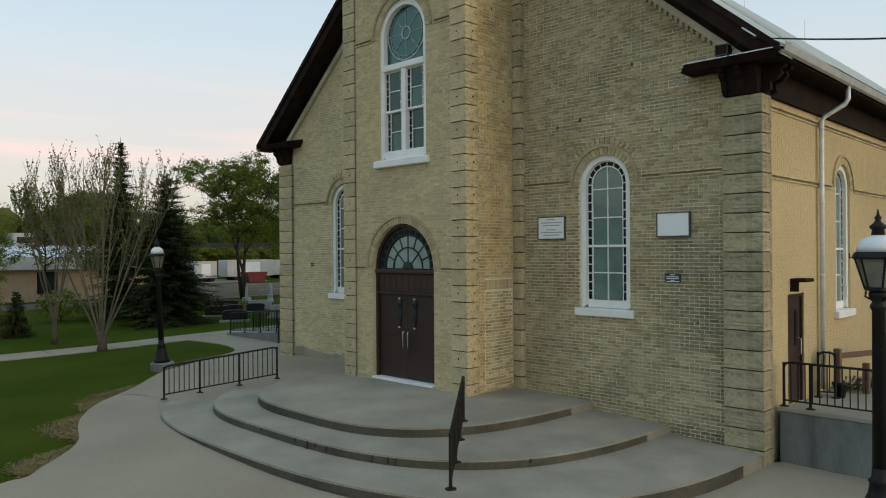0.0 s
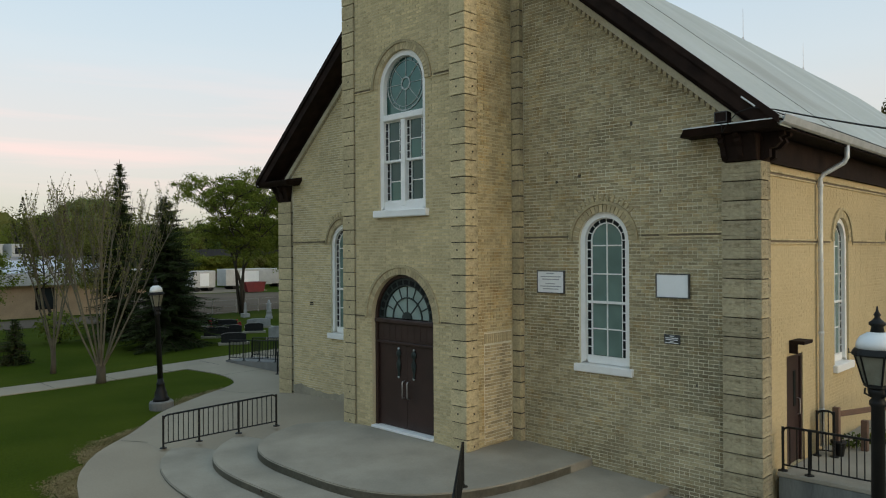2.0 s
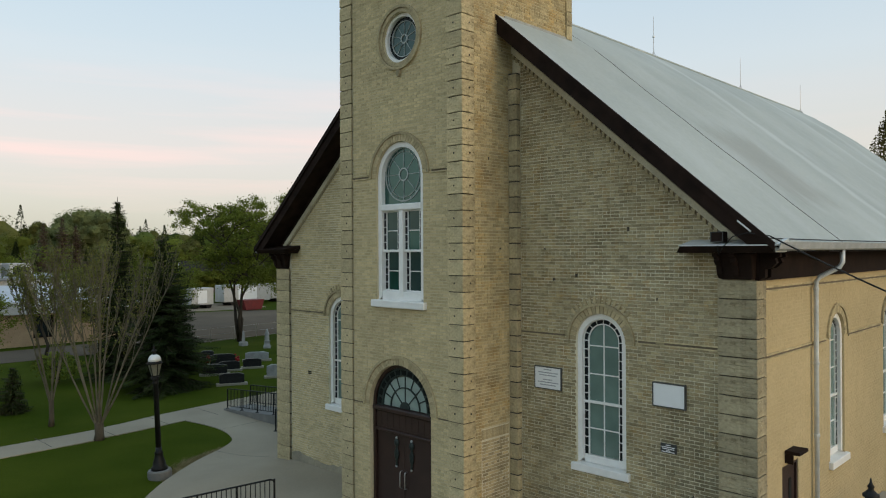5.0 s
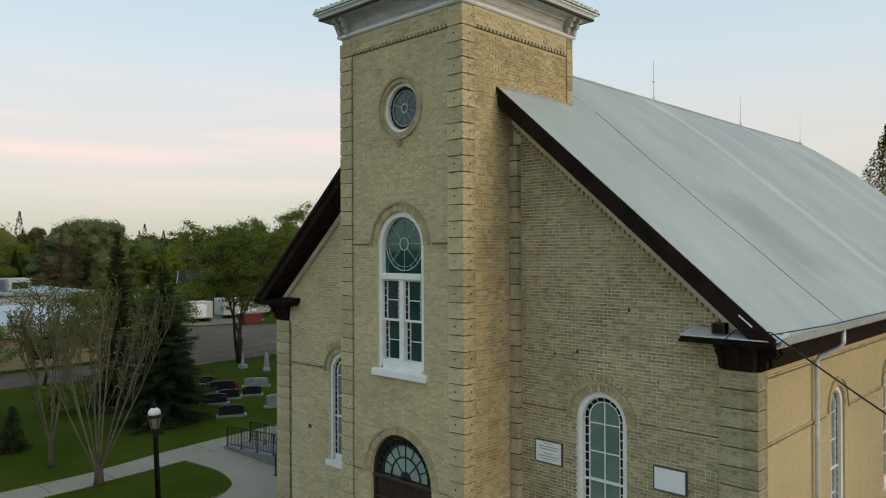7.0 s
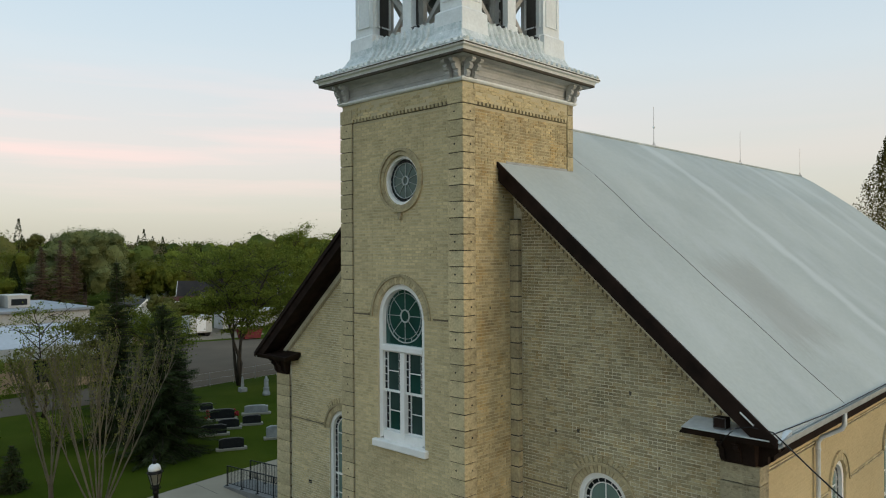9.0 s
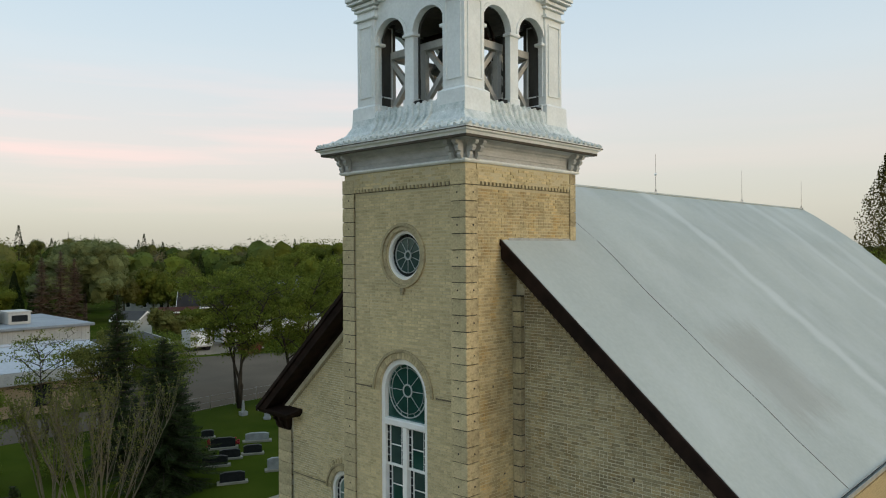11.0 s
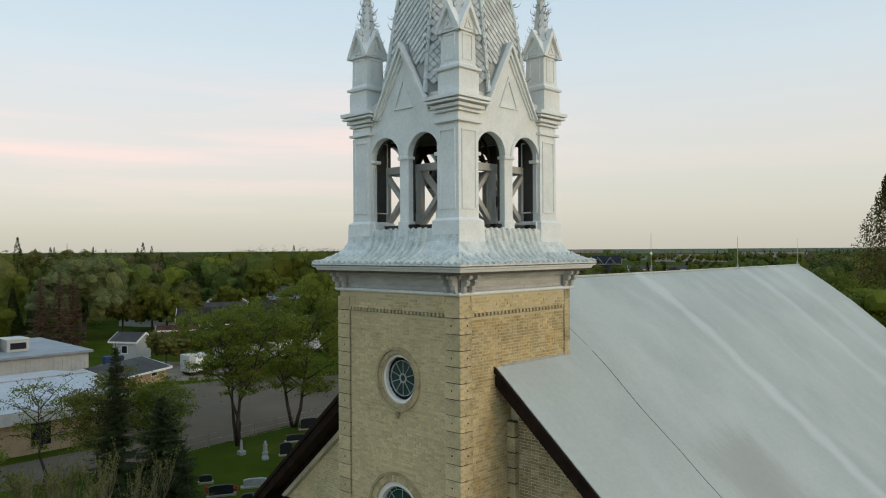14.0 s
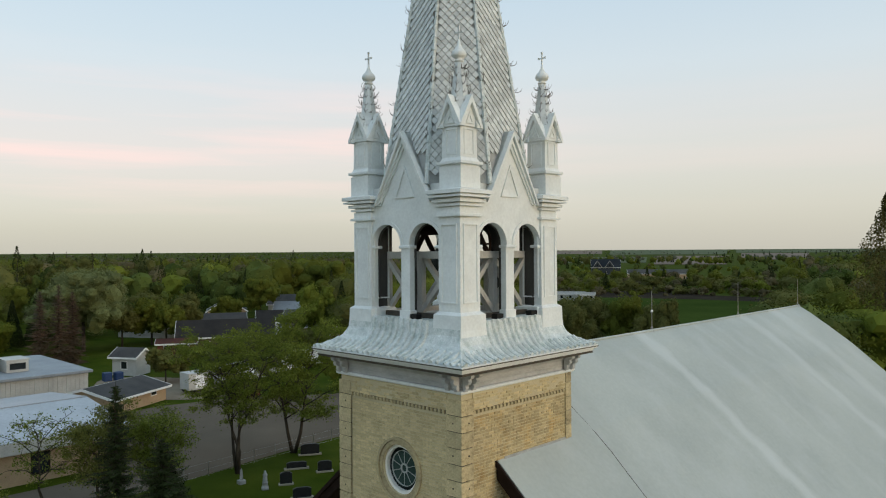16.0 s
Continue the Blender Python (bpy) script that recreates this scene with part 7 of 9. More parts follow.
# ---- graves ----
M_GRANITE = mat("dark_granite", (0.014, 0.015, 0.016), (0.026, 0.026, 0.027), 9, 0.4, 0.05, spec=0.2)
M_MARBLE = mat("pale_marble", (0.36, 0.36, 0.345), (0.26, 0.26, 0.25), 3, 0.6, 0.15)
M_RED = mat("red_flowers", (0.4, 0.02, 0.02), (0.25, 0.015, 0.02), 9, 0.8, 0.2)


def gravestone(x, y, w, h, material, label, yaw=0, d=0.2, flowers=False, pale_base=True):
    g = thing("gravestone", label, "gravestone", "graves on the lawn", at=(x, y, land(x, y)))
    g.rotation_euler = (0, 0, radians(yaw))
    part("plinth", boxm(-w * 0.62, w * 0.62, -d, d, -0.1, 0.12, 0.015), M_CONC if pale_base else material, g)
    bm = plate([(-w / 2, 0.12), (w / 2, 0.12), (w / 2, h * 0.88), (w * 0.3, h), (-w * 0.3, h), (-w / 2, h * 0.88)], -d / 2, d / 2, pose(0, 0, 0))
    part("stone", bev(bm, 0.012), material, g)
    if flowers:
        for sx in (-1, 1):
            bm = bmesh.new()
            for i in range(16):
                bmesh.ops.create_icosphere(bm, subdivisions=1, radius=0.07, matrix=pose(sx * w * 0.58 + rc.uniform(-0.12, 0.12), rc.uniform(-0.1, 0.1), 0.2 + rc.uniform(0, 0.45)))
            part("bouquet", bm, M_RED, g, "red grave flowers")
    return g


def land(x, y):
    return GZ + fall(x)


for x, y, w, h, mt, lab, yaw, fl_ in (
        (-34.5, 12.2, 0.8, 0.56, M_GRANITE, "dark granite gravestone on a pale plinth", 60, False),
        (-31.4, 11.6, 1.5, 0.71, M_GRANITE, "dark granite gravestone with red flowers", 62, True),
        (-31.3, 14.0, 1.5, 0.6, M_MARBLE, "wide pale gravestone on a plinth", 58, False),
        (-28.9, 12.2, 1.1, 0.6, M_GRANITE, "dark granite gravestone on a pale plinth", 60, False),
        (-28.2, 9.3, 1.4, 0.64, M_GRANITE, "dark granite gravestone on a pale plinth", 62, False),
        (-29.0, 10.7, 1.2, 0.6, M_GRANITE, "dark granite gravestone on a pale plinth", 61, False),
        (-24.7, 8.4, 1.3, 0.64, M_GRANITE, "dark granite gravestone on a pale plinth", 64, False),
        (-24.9, 11.4, 1.2, 0.75, M_MARBLE, "pale gravestone near the church wall", 60, False),
        (-36.2, 19.7, 0.9, 0.98, M_GRANITE, "tall dark granite gravestone", 60, False),
        (-39.0, 22.6, 1.6, 0.6, M_GRANITE, "dark granite gravestone with pale vases", 60, False),
        (-41.6, 25.8, 1.6, 0.98, M_GRANITE, "large dark granite gravestone", 60, False),
        (-36.7, 23.7, 1.1, 0.9, M_GRANITE, "dark granite gravestone on a pale plinth", 60, False),
        (-32.7, 18.7, 1.3, 0.83, M_GRANITE, "dark granite gravestone on a pale plinth", 60, False),
        (-33.6, 9.4, 1.0, 0.52, M_GRANITE, "dark granite gravestone under the spruces", 60, False)):
    gravestone(x, y, w, h, mt, lab, yaw, 0.22, fl_)
ob = thing("grave_obelisk", "slim weathered pale stone obelisk on a base", "obelisk", "graves on the lawn", at=(-38.9, 17.5, land(-38.9, 17.5)))
part("obelisk_base", boxm(-0.26, 0.26, -0.26, 0.26, -0.1, 0.3, 0.02), M_MARBLE, ob)
bm = bmesh.new()
lathe(bm, [(0.17, 0.3), (0.1, 1.05), (0.0, 1.2)], 4, (0, 0, 0), 20)
part("shaft", bm, M_MARBLE, ob)
bm = bmesh.new()
lathe(bm, [(0.27, -0.1), (0.27, 0.2), (0.21, 0.24), (0.2, 0.5), (0.24, 0.54), (0.15, 0.57), (0.18, 0.74), (0.15, 0.95), (0.18, 1.12), (0.09, 1.2), (0.1, 1.29), (0.07, 1.37), (0.02, 1.41)], 14, (-36.4, 18.0, land(-36, 18)))
tagged(link("statue", bm, M_MARBLE, smooth=True), "white stone memorial statue on a pedestal", "statue")


# ---- trees ----
def quads_mesh(name, quads, material, parent, label="", kind=""):
    me = bpy.data.meshes.new(name)
    v = [p for q in quads for p in q]
    me.from_pydata(v, [], [tuple(range(i, i + 4)) for i in range(0, len(v), 4)])
    me.materials.append(material)
    ob = new(name, me)
    if parent:
        ob.parent = parent
    if label:
        ob["label"] = label
    if kind:
        ob["kind"] = kind
    return ob


def leaf(p, s, rnd, flat=0.0):
    n = Vector((rnd.gauss(0, 1), rnd.gauss(0, 1), rnd.gauss(0, 1) + flat)).normalized()
    a = n.orthogonal().normalized()
    b = n.cross(a)
    t = rnd.uniform(0, 6.28)
    u = (a * math.cos(t) + b * math.sin(t)) * s
    w = (b * math.cos(t) - a * math.sin(t)) * s * rnd.uniform(0.5, 0.8)
    p = Vector(p)
    return [tuple(p - u), tuple(p - w * 0.9), tuple(p + u), tuple(p + w)]


for i in range(420):
    k = rnd.random()
    BED.append(leaf((6.05 + 0.9 * k + rnd.gauss(0, 0.09), 5.3 + 2.2 * k + rnd.gauss(0, 0.1), abs(rnd.gauss(0.05, 0.14)) + 0.03), rnd.uniform(0.03, 0.06), rnd))
quads_mesh("foliage", BED, M_LEAF_DARK, bed, kind="stuff")


def vase_tree(x, y, height, spread, seed, label, mains=7, shoots=13, twigs=9, bole=1.1, rad=0.15, buds=5, bud_size=0.035, bud_material=None):
    """A short bole that forks into rising stems, each set with long upright shoots and fine budding twigs."""
    rnd = random.Random(seed)
    t = thing("bare_tree", label, "tree", "trees round the churchyard", at=(x, y, land(x, y) - 0.05))
    trunk, wood, fine, quads = bmesh.new(), bmesh.new(), bmesh.new(), []
    tube(trunk, [(0, 0, 0), (0.02, 0.01, bole * 0.4), (0, 0, bole), (0, 0, bole + 0.3)], [rad * 1.25, rad, rad * 0.95, rad * 0.5], 10)
    for m in range(mains):
        a = 6.283 * m / mains + rnd.uniform(-0.35, 0.35)
        reach = spread * rnd.uniform(0.45, 1.0) * (0.35 if m == 0 else 1)
        h = height * rnd.uniform(0.8, 0.97)
        base = Vector((math.cos(a) * rad * 0.4, math.sin(a) * rad * 0.4, bole * rnd.uniform(0.7, 1.0)))
        pts = []
        for i in range(7):
            k = i / 6
            r = reach * (k ** 0.95)
            pts.append(base + Vector((math.cos(a) * r + rnd.gauss(0, 0.05) * k, math.sin(a) * r + rnd.gauss(0, 0.05) * k, (h - base.z) * k)))
        tube(wood, pts, [0.038 * (1 - 0.85 * i / 6) + 0.006 for i in range(7)], 6)
        for s in range(shoots):
            k = rnd.uniform(0.3, 0.94)
            i = int(k * 6)
            o = pts[i].lerp(pts[i + 1], k * 6 - i)
            b = a + rnd.uniform(-1.2, 1.2)
            L = (height - o.z) * rnd.uniform(0.55, 1.0)
            out = rnd.uniform(0.15, 0.42) * L
            end = o + Vector((math.cos(b) * out, math.sin(b) * out, L * 0.95))
            mid = o.lerp(end, 0.5) + Vector((math.cos(b), math.sin(b), 0)) * 0.1 * out
            tube(wood, [o, mid, end], [0.013, 0.009, 0.004], 4)
            for j in range(twigs):
                g = rnd.uniform(0.15, 1.0)
                p0 = o.lerp(mid, g * 2) if g < 0.5 else mid.lerp(end, g * 2 - 1)
                c = rnd.uniform(0, 6.283)
                l2 = rnd.uniform(0.35, 0.95) * min(1.0, height / 8)
                p1 = p0 + Vector((math.cos(c) * l2 * 0.32, math.sin(c) * l2 * 0.32, l2 * 0.9))
                tube(fine, [p0, p0.lerp(p1, 0.5) + Vector((math.cos(c), math.sin(c), 0)) * 0.03, p1], [0.007, 0.0055, 0.003], 3)
                for q in range(buds):
                    f = rnd.uniform(0.3, 1.08)
                    quads.append(leaf(p0.lerp(p1, f) + Vector((rnd.gauss(0, 0.02), rnd.gauss(0, 0.02), 0)), bud_size * rnd.uniform(0.6, 1.3), rnd))
    part("trunk", trunk, M_BARK_PALE, t, smooth=True)
    part("branchwork", wood, M_TWIG, t)["kind"] = "stuff"
    part("twig_spray", fine, M_TWIG, t)["kind"] = "stuff"
    quads_mesh("budding", quads, bud_material or M_LEAF_OLIVE, t, kind="stuff")
    return t


def crown_tree(x, y, h, r, seed, label, name="tree", stems=1, limbs=16, clear=0.28, leaves=55, leaf_size=0.13, puff=0.55, rad=0.2, material=None, twigs=6, z=None, fork=0.0, part_way=1.1, wide=0.6):
    """A tree with limbs all the way up its stems and its leaves in clumps at the ends of the boughs."""
    rnd = random.Random(seed)
    t = thing(name, label, "tree", "trees round the churchyard", at=(x, y, (land(x, y) if z is None else z) - 0.05))
    trunk, wood, quads = bmesh.new(), bmesh.new(), []
    for s in range(stems):
        a = 6.283 * s / stems + 0.5
        off = Vector((math.cos(a), math.sin(a), 0)) * (0.0 if stems == 1 else 1.0)
        pts = [off * (0.12 + part_way * max(0.0, k - fork)) + Vector((rnd.gauss(0, 0.12), rnd.gauss(0, 0.12), 0)) * (k > 0) + Vector((0, 0, h * k * 0.88)) for k in (0, 0.2, 0.4, 0.6, 0.8, 1.0)]
        tube(trunk, pts, [rad, rad * 0.85, rad * 0.65, rad * 0.45, rad * 0.25, 0.02], 8)
        for i in range(limbs // stems):
            f = clear + (0.95 - clear) * (i + rnd.random()) / (limbs // stems)
            q = f / 0.88
            k = min(4, int(q * 5))
            o = pts[k].lerp(pts[k + 1], min(1.0, q * 5 - k))
            env = math.sqrt(max(0.05, 1 - ((f - wide) / 0.44) ** 2))
            a = i * 2.4 + rnd.uniform(-0.5, 0.5)
            L = r * env * rnd.uniform(0.65, 1.0)
            lift = L * rnd.uniform(0.3, 0.95) * (0.35 + f) * min(1.0, 1.0 + 3 * (wide - 0.6) * (0.55 - f) / 0.3)
            end = o + Vector((math.cos(a) * L, math.sin(a) * L, lift))
            mid = o.lerp(end, 0.5) + Vector((rnd.gauss(0, 0.15), rnd.gauss(0, 0.15), 0.12 * L))
            lr = rad * 0.34 * (1.15 - f)
            tube(wood, [o, mid, end], [lr + 0.02, lr * 0.7 + 0.012, 0.012], 5)
            for j in range(twigs):
                g = rnd.uniform(0.3, 1.0)
                p0 = o.lerp(mid, g * 2) if g < 0.5 else mid.lerp(end, g * 2 - 1)
                p1 = p0 + Vector((rnd.gauss(0, 1), rnd.gauss(0, 1), rnd.gauss(0.25, 0.7))).normalized() * rnd.uniform(0.5, 1.3) * min(1.0, r / 4)
                tube(wood, [p0, p0.lerp(p1, 0.5) + Vector((0, 0, 0.05)), p1], [0.018, 0.013, 0.007], 4)
                for _ in range(rnd.randint(leaves // 2, leaves)):
                    v = Vector((rnd.gauss(0, puff), rnd.gauss(0, puff), rnd.gauss(0, puff * 0.55)))
                    quads.append(leaf(p1 + v * rnd.uniform(0.3, 1.0), leaf_size * rnd.uniform(0.6, 1.25), rnd))
    part("trunk", trunk, M_BARK, t, smooth=True)
    part("branchwork", wood, M_BARK, t)["kind"] = "stuff"
    quads_mesh("crown", quads, material or M_LEAF, t, kind="stuff")
    return t


M_BARK_PALE = mat("pale_grey_brown_bark", (0.15, 0.12, 0.085), (0.085, 0.07, 0.05), 3, 0.95, 0.4, stretch=(1, 1, 0.25), spec=0.1)
crown_tree(-41.4, 18.7, 10.4, 4.1, 5, "broad young deciduous tree with fresh spring leaves", stems=4, limbs=52, clear=0.4, leaves=150, leaf_size=0.075, puff=0.36, rad=0.15, twigs=7, fork=0.3, part_way=3.2, wide=0.74)
crown_tree(-43.2, 25.2, 10.4, 5.0, 8, "twin-stemmed deciduous tree beside the gravel lot", stems=2, limbs=34, clear=0.26, leaves=190, leaf_size=0.08, puff=0.46, rad=0.17, twigs=8, part_way=1.8)
vase_tree(-18.05, -1.05, 7.5, 2.9, 21, "multi-stemmed bare tree with budding pale twigs", mains=11, shoots=9, twigs=7, bole=0.7, rad=0.17, buds=7, bud_size=0.04)
vase_tree(-21.8, -1.55, 6.4, 1.5, 33, "slender budding tree with a fan of pale twigs", mains=7, shoots=9, twigs=7, bole=1.2, rad=0.1, buds=10, bud_size=0.05, bud_material=M_LEAF_OLIVE)
crown_tree(-40.6, 4.0, 6.9, 2.4, 41, "sparse half-bare tree beside the low building", limbs=16, clear=0.36, leaves=30, leaf_size=0.07, puff=0.32, rad=0.12, twigs=6)
crown_tree(-40.4, 7.4, 6.0, 2.7, 45, "leafy olive-green tree beside the low building", limbs=24, clear=0.3, leaves=130, leaf_size=0.07, puff=0.42, rad=0.12, twigs=8, material=M_LEAF_OLIVE)
crown_tree(-38.6, 10.4, 5.6, 2.7, 47, "leafy green tree beside the low building", limbs=24, clear=0.26, leaves=130, leaf_size=0.07, puff=0.42, rad=0.12, twigs=8)
crown_tree(-33.5, -1.5, 4.3, 1.7, 49, "small leafy tree against the low building", limbs=20, clear=0.12, leaves=120, leaf_size=0.06, puff=0.3, rad=0.06, twigs=7)


def spruce(x, y, height, radius, seed, label="dark pointed spruce tree with drooping boughs", material=None, z=None, coarse=1.0):
    rnd = random.Random(seed)
    t = thing("spruce", label, "tree", "trees round the churchyard", at=(x, y, (land(x, y) if z is None else z) - 0.05))
    bm = bmesh.new()
    tube(bm, [(0, 0, 0), (0, 0, height * 0.6), (0, 0, height)], [height * 0.018, height * 0.01, 0.01], 7)
    part("trunk", bm, M_BARK, t)
    quads = []
    boughs = bmesh.new()
    zz = height * 0.05
    down = Vector((0, 0, -1))
    while zz < height * 0.985:
        fr = 1 - zz / height
        r = radius * (fr ** 0.8) + 0.08
        n = max(6, int(8 + 7 * fr))
        a0 = rnd.uniform(0, 6.28)
        for i in range(n):
            a = a0 + 6.283 * i / n + rnd.uniform(-0.25, 0.25)
            L = r * rnd.choice((rnd.uniform(0.5, 0.8), rnd.uniform(0.78, 1.12)))
            L *= 1 + 0.45 * noise.noise(Vector((math.cos(a) * 1.3, math.sin(a) * 1.3, zz * 0.9 + seed)))
            d = Vector((math.cos(a), math.sin(a), 0))
            side = Vector((-d.y, d.x, 0))
            lift, zb = rnd.uniform(-0.12, 0.12), min(height * 0.98, zz + rnd.uniform(-0.2, 0.2) * (0.5 + fr))
            curve = lambda u: Vector((0, 0, zb)) + d * (L * u) + Vector((0, 0, L * (0.25 * fr * -u - 0.2 * u * u + 0.16 * u ** 4 + lift + (0.28 - 0.3 * fr) * u)))
            tube(boughs, [curve(u) for u in (0, 0.5, 0.95)], [0.03 * (0.4 + fr), 0.018, 0.006], 4)
            m = max(3, int(L / (0.085 * coarse)))
            for k in range(1, m + 1):
                u = k / m
                p = curve(u)
                w = (0.30 * L * (1 - u) + 0.09) * rnd.uniform(0.7, 1.1)
                for sg in (-1, 1):
                    tip = p + side * (sg * w) + d * (w * rnd.uniform(0.4, 0.8)) + down * (w * rnd.uniform(0.1, 0.45))
                    nrm = (tip - p).cross(Vector((rnd.gauss(0, 0.3), rnd.gauss(0, 0.3), 1))).normalized() * rnd.uniform(0.03, 0.058) * coarse
                    mid = p.lerp(tip, 0.55) + down * 0.01
                    quads.append([tuple(p), tuple(mid - nrm), tuple(tip), tuple(mid + nrm)])
                hang = p + d * rnd.uniform(-0.02, 0.05) + down * rnd.uniform(0.12, 0.32)
                quads.append([tuple(p), tuple(p.lerp(hang, 0.5) + side * 0.03), tuple(hang), tuple(p.lerp(hang, 0.5) - side * 0.03)])
        zz += max(0.16, 0.04 * height * (0.45 + fr * 0.6))
    part("branchwork", boughs, M_BARK, t)["kind"] = "stuff"
    quads_mesh("foliage", quads, material or M_NEEDLE, t, kind="stuff")
    return t


spruce(-31.5, 5.1, 10.4, 2.1, 2)
spruce(-26.4, 5.4, 8.1, 3.6, 4)
spruce(-25.7, -1.9, 2.1, 0.95, 6, "small young dark spruce on the lawn")
spruce(-30.5, 8.0, 5.2, 2.3, 7)

# low shrubs by the far building
def shrub(x, y, r, h, seed, material=None, label="rounded leafy garden shrub"):
    rnd = random.Random(seed)
    t = thing("shrub", label, "shrub", "shrubs on the lawn", at=(x, y, land(x, y)))
    bm = bmesh.new()
    for i in range(7):
        a = rnd.uniform(0, 6.28)
        tube(bm, [(0, 0, -0.05), (math.cos(a) * r * 0.3, math.sin(a) * r * 0.3, h * 0.5), (math.cos(a) * r * 0.6, math.sin(a) * r * 0.6, h * 0.8)], [0.03, 0.02, 0.01], 4)
    part("stems", bm, M_BARK, t)
    quads = []
    for i in range(int(420 * r)):
        v = Vector((rnd.gauss(0, 1), rnd.gauss(0, 1), rnd.gauss(0, 1))).normalized() * rnd.uniform(0.55, 1.0)
        quads.append(leaf((v.x * r, v.y * r, h * 0.52 + v.z * h * 0.48), rnd.uniform(0.07, 0.14), rnd))
    quads_mesh("foliage", quads, material or M_LEAF, t, kind="stuff")


shrub(-30.0, -3.2, 1.2, 2.0, 3, M_LEAF_OLIVE)
shrub(-32.5, 2.2, 1.3, 1.8, 5)
shrub(-35.0, 6.3, 1.1, 1.6, 7)

# ---- the village beyond ----
M_TAN = mat("tan_wall", (0.50, 0.35, 0.21), (0.42, 0.29, 0.175), 1.5, 0.9, 0.2, fine=12)
M_METALROOF = mat("pale_blue_metal_roof", (0.42, 0.44, 0.465), (0.35, 0.37, 0.395), 0.3, 0.4, 0.1, metal=0.2, fine=4)
M_SIDING = mat("white_siding", (0.54, 0.53, 0.49), (0.45, 0.44, 0.41), 0.8, 0.6, 0.1, fine=8)
M_BROWNROOF = mat("brown_shingle_roof", (0.06, 0.05, 0.045), (0.04, 0.035, 0.033), 0.6, 0.9, 0.2)
M_GREYROOF = mat("grey_shingle_roof", (0.14, 0.135, 0.13), (0.1, 0.1, 0.1), 0.6, 0.9, 0.2)
M_REDWALL = mat("red_brown_wall", (0.16, 0.05, 0.035), (0.11, 0.04, 0.03), 1.0, 0.9, 0.2)
M_BROWNWALL = mat("brown_brick_wall", (0.11, 0.07, 0.05), (0.08, 0.052, 0.04), 1.0, 0.9, 0.2)
M_NAVY = mat("dark_blue_siding", (0.02, 0.028, 0.04), (0.03, 0.038, 0.05), 1.0, 0.8, 0.1)
M_DARKGLASS = glass_mat("dark_window_glass", (0.02, 0.024, 0.028), 0.15)


def house(x, y, yaw, w, d, h, rise, wall, roof_m, label, windows=3, name="house", z=GZ):
    """A gabled house: w along its ridge, d across."""
    t = thing(name, label, "house", "houses of the village", at=(x, y, z))
    t.rotation_euler = (0, 0, radians(yaw))
    bm = bmesh.new()
    box(bm, -w / 2, w / 2, -d / 2, d / 2, -0.3, h)
    part("wall", bm, wall, t)
    for sx in (-1, 1):
        part("gable", plate([(-d / 2, h), (d / 2, h), (0, h + rise)], -0.1, 0.1, pose(sx * (w / 2 - 0.1), 0, 0, 0, 0, 90)), wall, t)
    for s in (-1, 1):
        bm = bmesh.new()
        vs = [bm.verts.new(p) for p in ((-w / 2 - 0.4, s * (d / 2 + 0.5), h - rise * 0.5 / (d / 2) + 0.05), (w / 2 + 0.4, s * (d / 2 + 0.5), h - rise * 0.5 / (d / 2) + 0.05), (w / 2 + 0.4, 0, h + rise + 0.08), (-w / 2 - 0.4, 0, h + rise + 0.08))]
        bm.faces.new(vs)
        bmesh.ops.solidify(bm, geom=bm.faces[:], thickness=0.14)
        part("roof", bm, roof_m, t)
        ye = s * (d / 2 + 0.52)
        part("fascia", boxm(-w / 2 - 0.42, w / 2 + 0.42, ye - 0.03, ye + 0.03, h - rise / d - 0.18, h - rise / d + 0.06), M_WHITE, t)
        for sx in (-1, 1):
            xe = sx * (w / 2 + 0.43)
            part("bargeboard", plate([(0, h + rise - 0.2), (0, h + rise + 0.1), (ye, h - rise / d + 0.08), (ye, h - rise / d - 0.2)], -0.03, 0.03, pose(xe, 0, 0, 0, 0, 90)), M_WHITE, t)
    for s in (-1, 1):
        for i in range(windows):
            u = -w / 2 + w * (i + 0.5) / windows
            win = part("window", barm(u - 0.55, u + 0.55, -d / 2 - 0.03, -d / 2 + 0.05, 0.9, min(2.1, h - 0.3), pose(0, 0, 0, 0, 0, 0 if s < 0 else 180), 0), M_WHITE, t)
            part("pane", barm(u - 0.45, u + 0.45, -d / 2 - 0.04, -d / 2 - 0.031, 1.0, min(2.0, h - 0.4), pose(0, 0, 0, 0, 0, 0 if s < 0 else 180), 0), M_DARKGLASS, win)
    return t


# long low building with a pale metal roof
hall = thing("low_hall", "long low tan building with pale metal roof and white fascia", "building", at=(0, 0, GZ))
part("wall", boxm(-69, -51, -34, 13.4, -0.3, 3.0), M_TAN, hall)
part("fascia", boxm(-69.6, -50.4, -34.6, 14.0, 2.5, 3.45, 0.02), M_SIDING, hall)
bm = bmesh.new()
for xa, xb, za, zb in ((-50.4, -60.0, 3.47, 4.35), (-60.0, -69.6, 4.35, 3.47)):
    vs = [bm.verts.new(p) for p in ((xa, -34.6, za), (xa, 14.0, za), (xb, 14.0, zb), (xb, -34.6, zb))]
    bm.faces.new(vs)
bmesh.ops.recalc_face_normals(bm, faces=bm.faces[:])
bmesh.ops.solidify(bm, geom=bm.faces[:], thickness=0.08)
part("roof", bm, M_METALROOF, hall)
part("gable", plate([(-69.5, 3.45), (-50.5, 3.45), (-60, 4.3)], 13.8, 13.9, pose(0, 0, 0)), M_SIDING, hall)
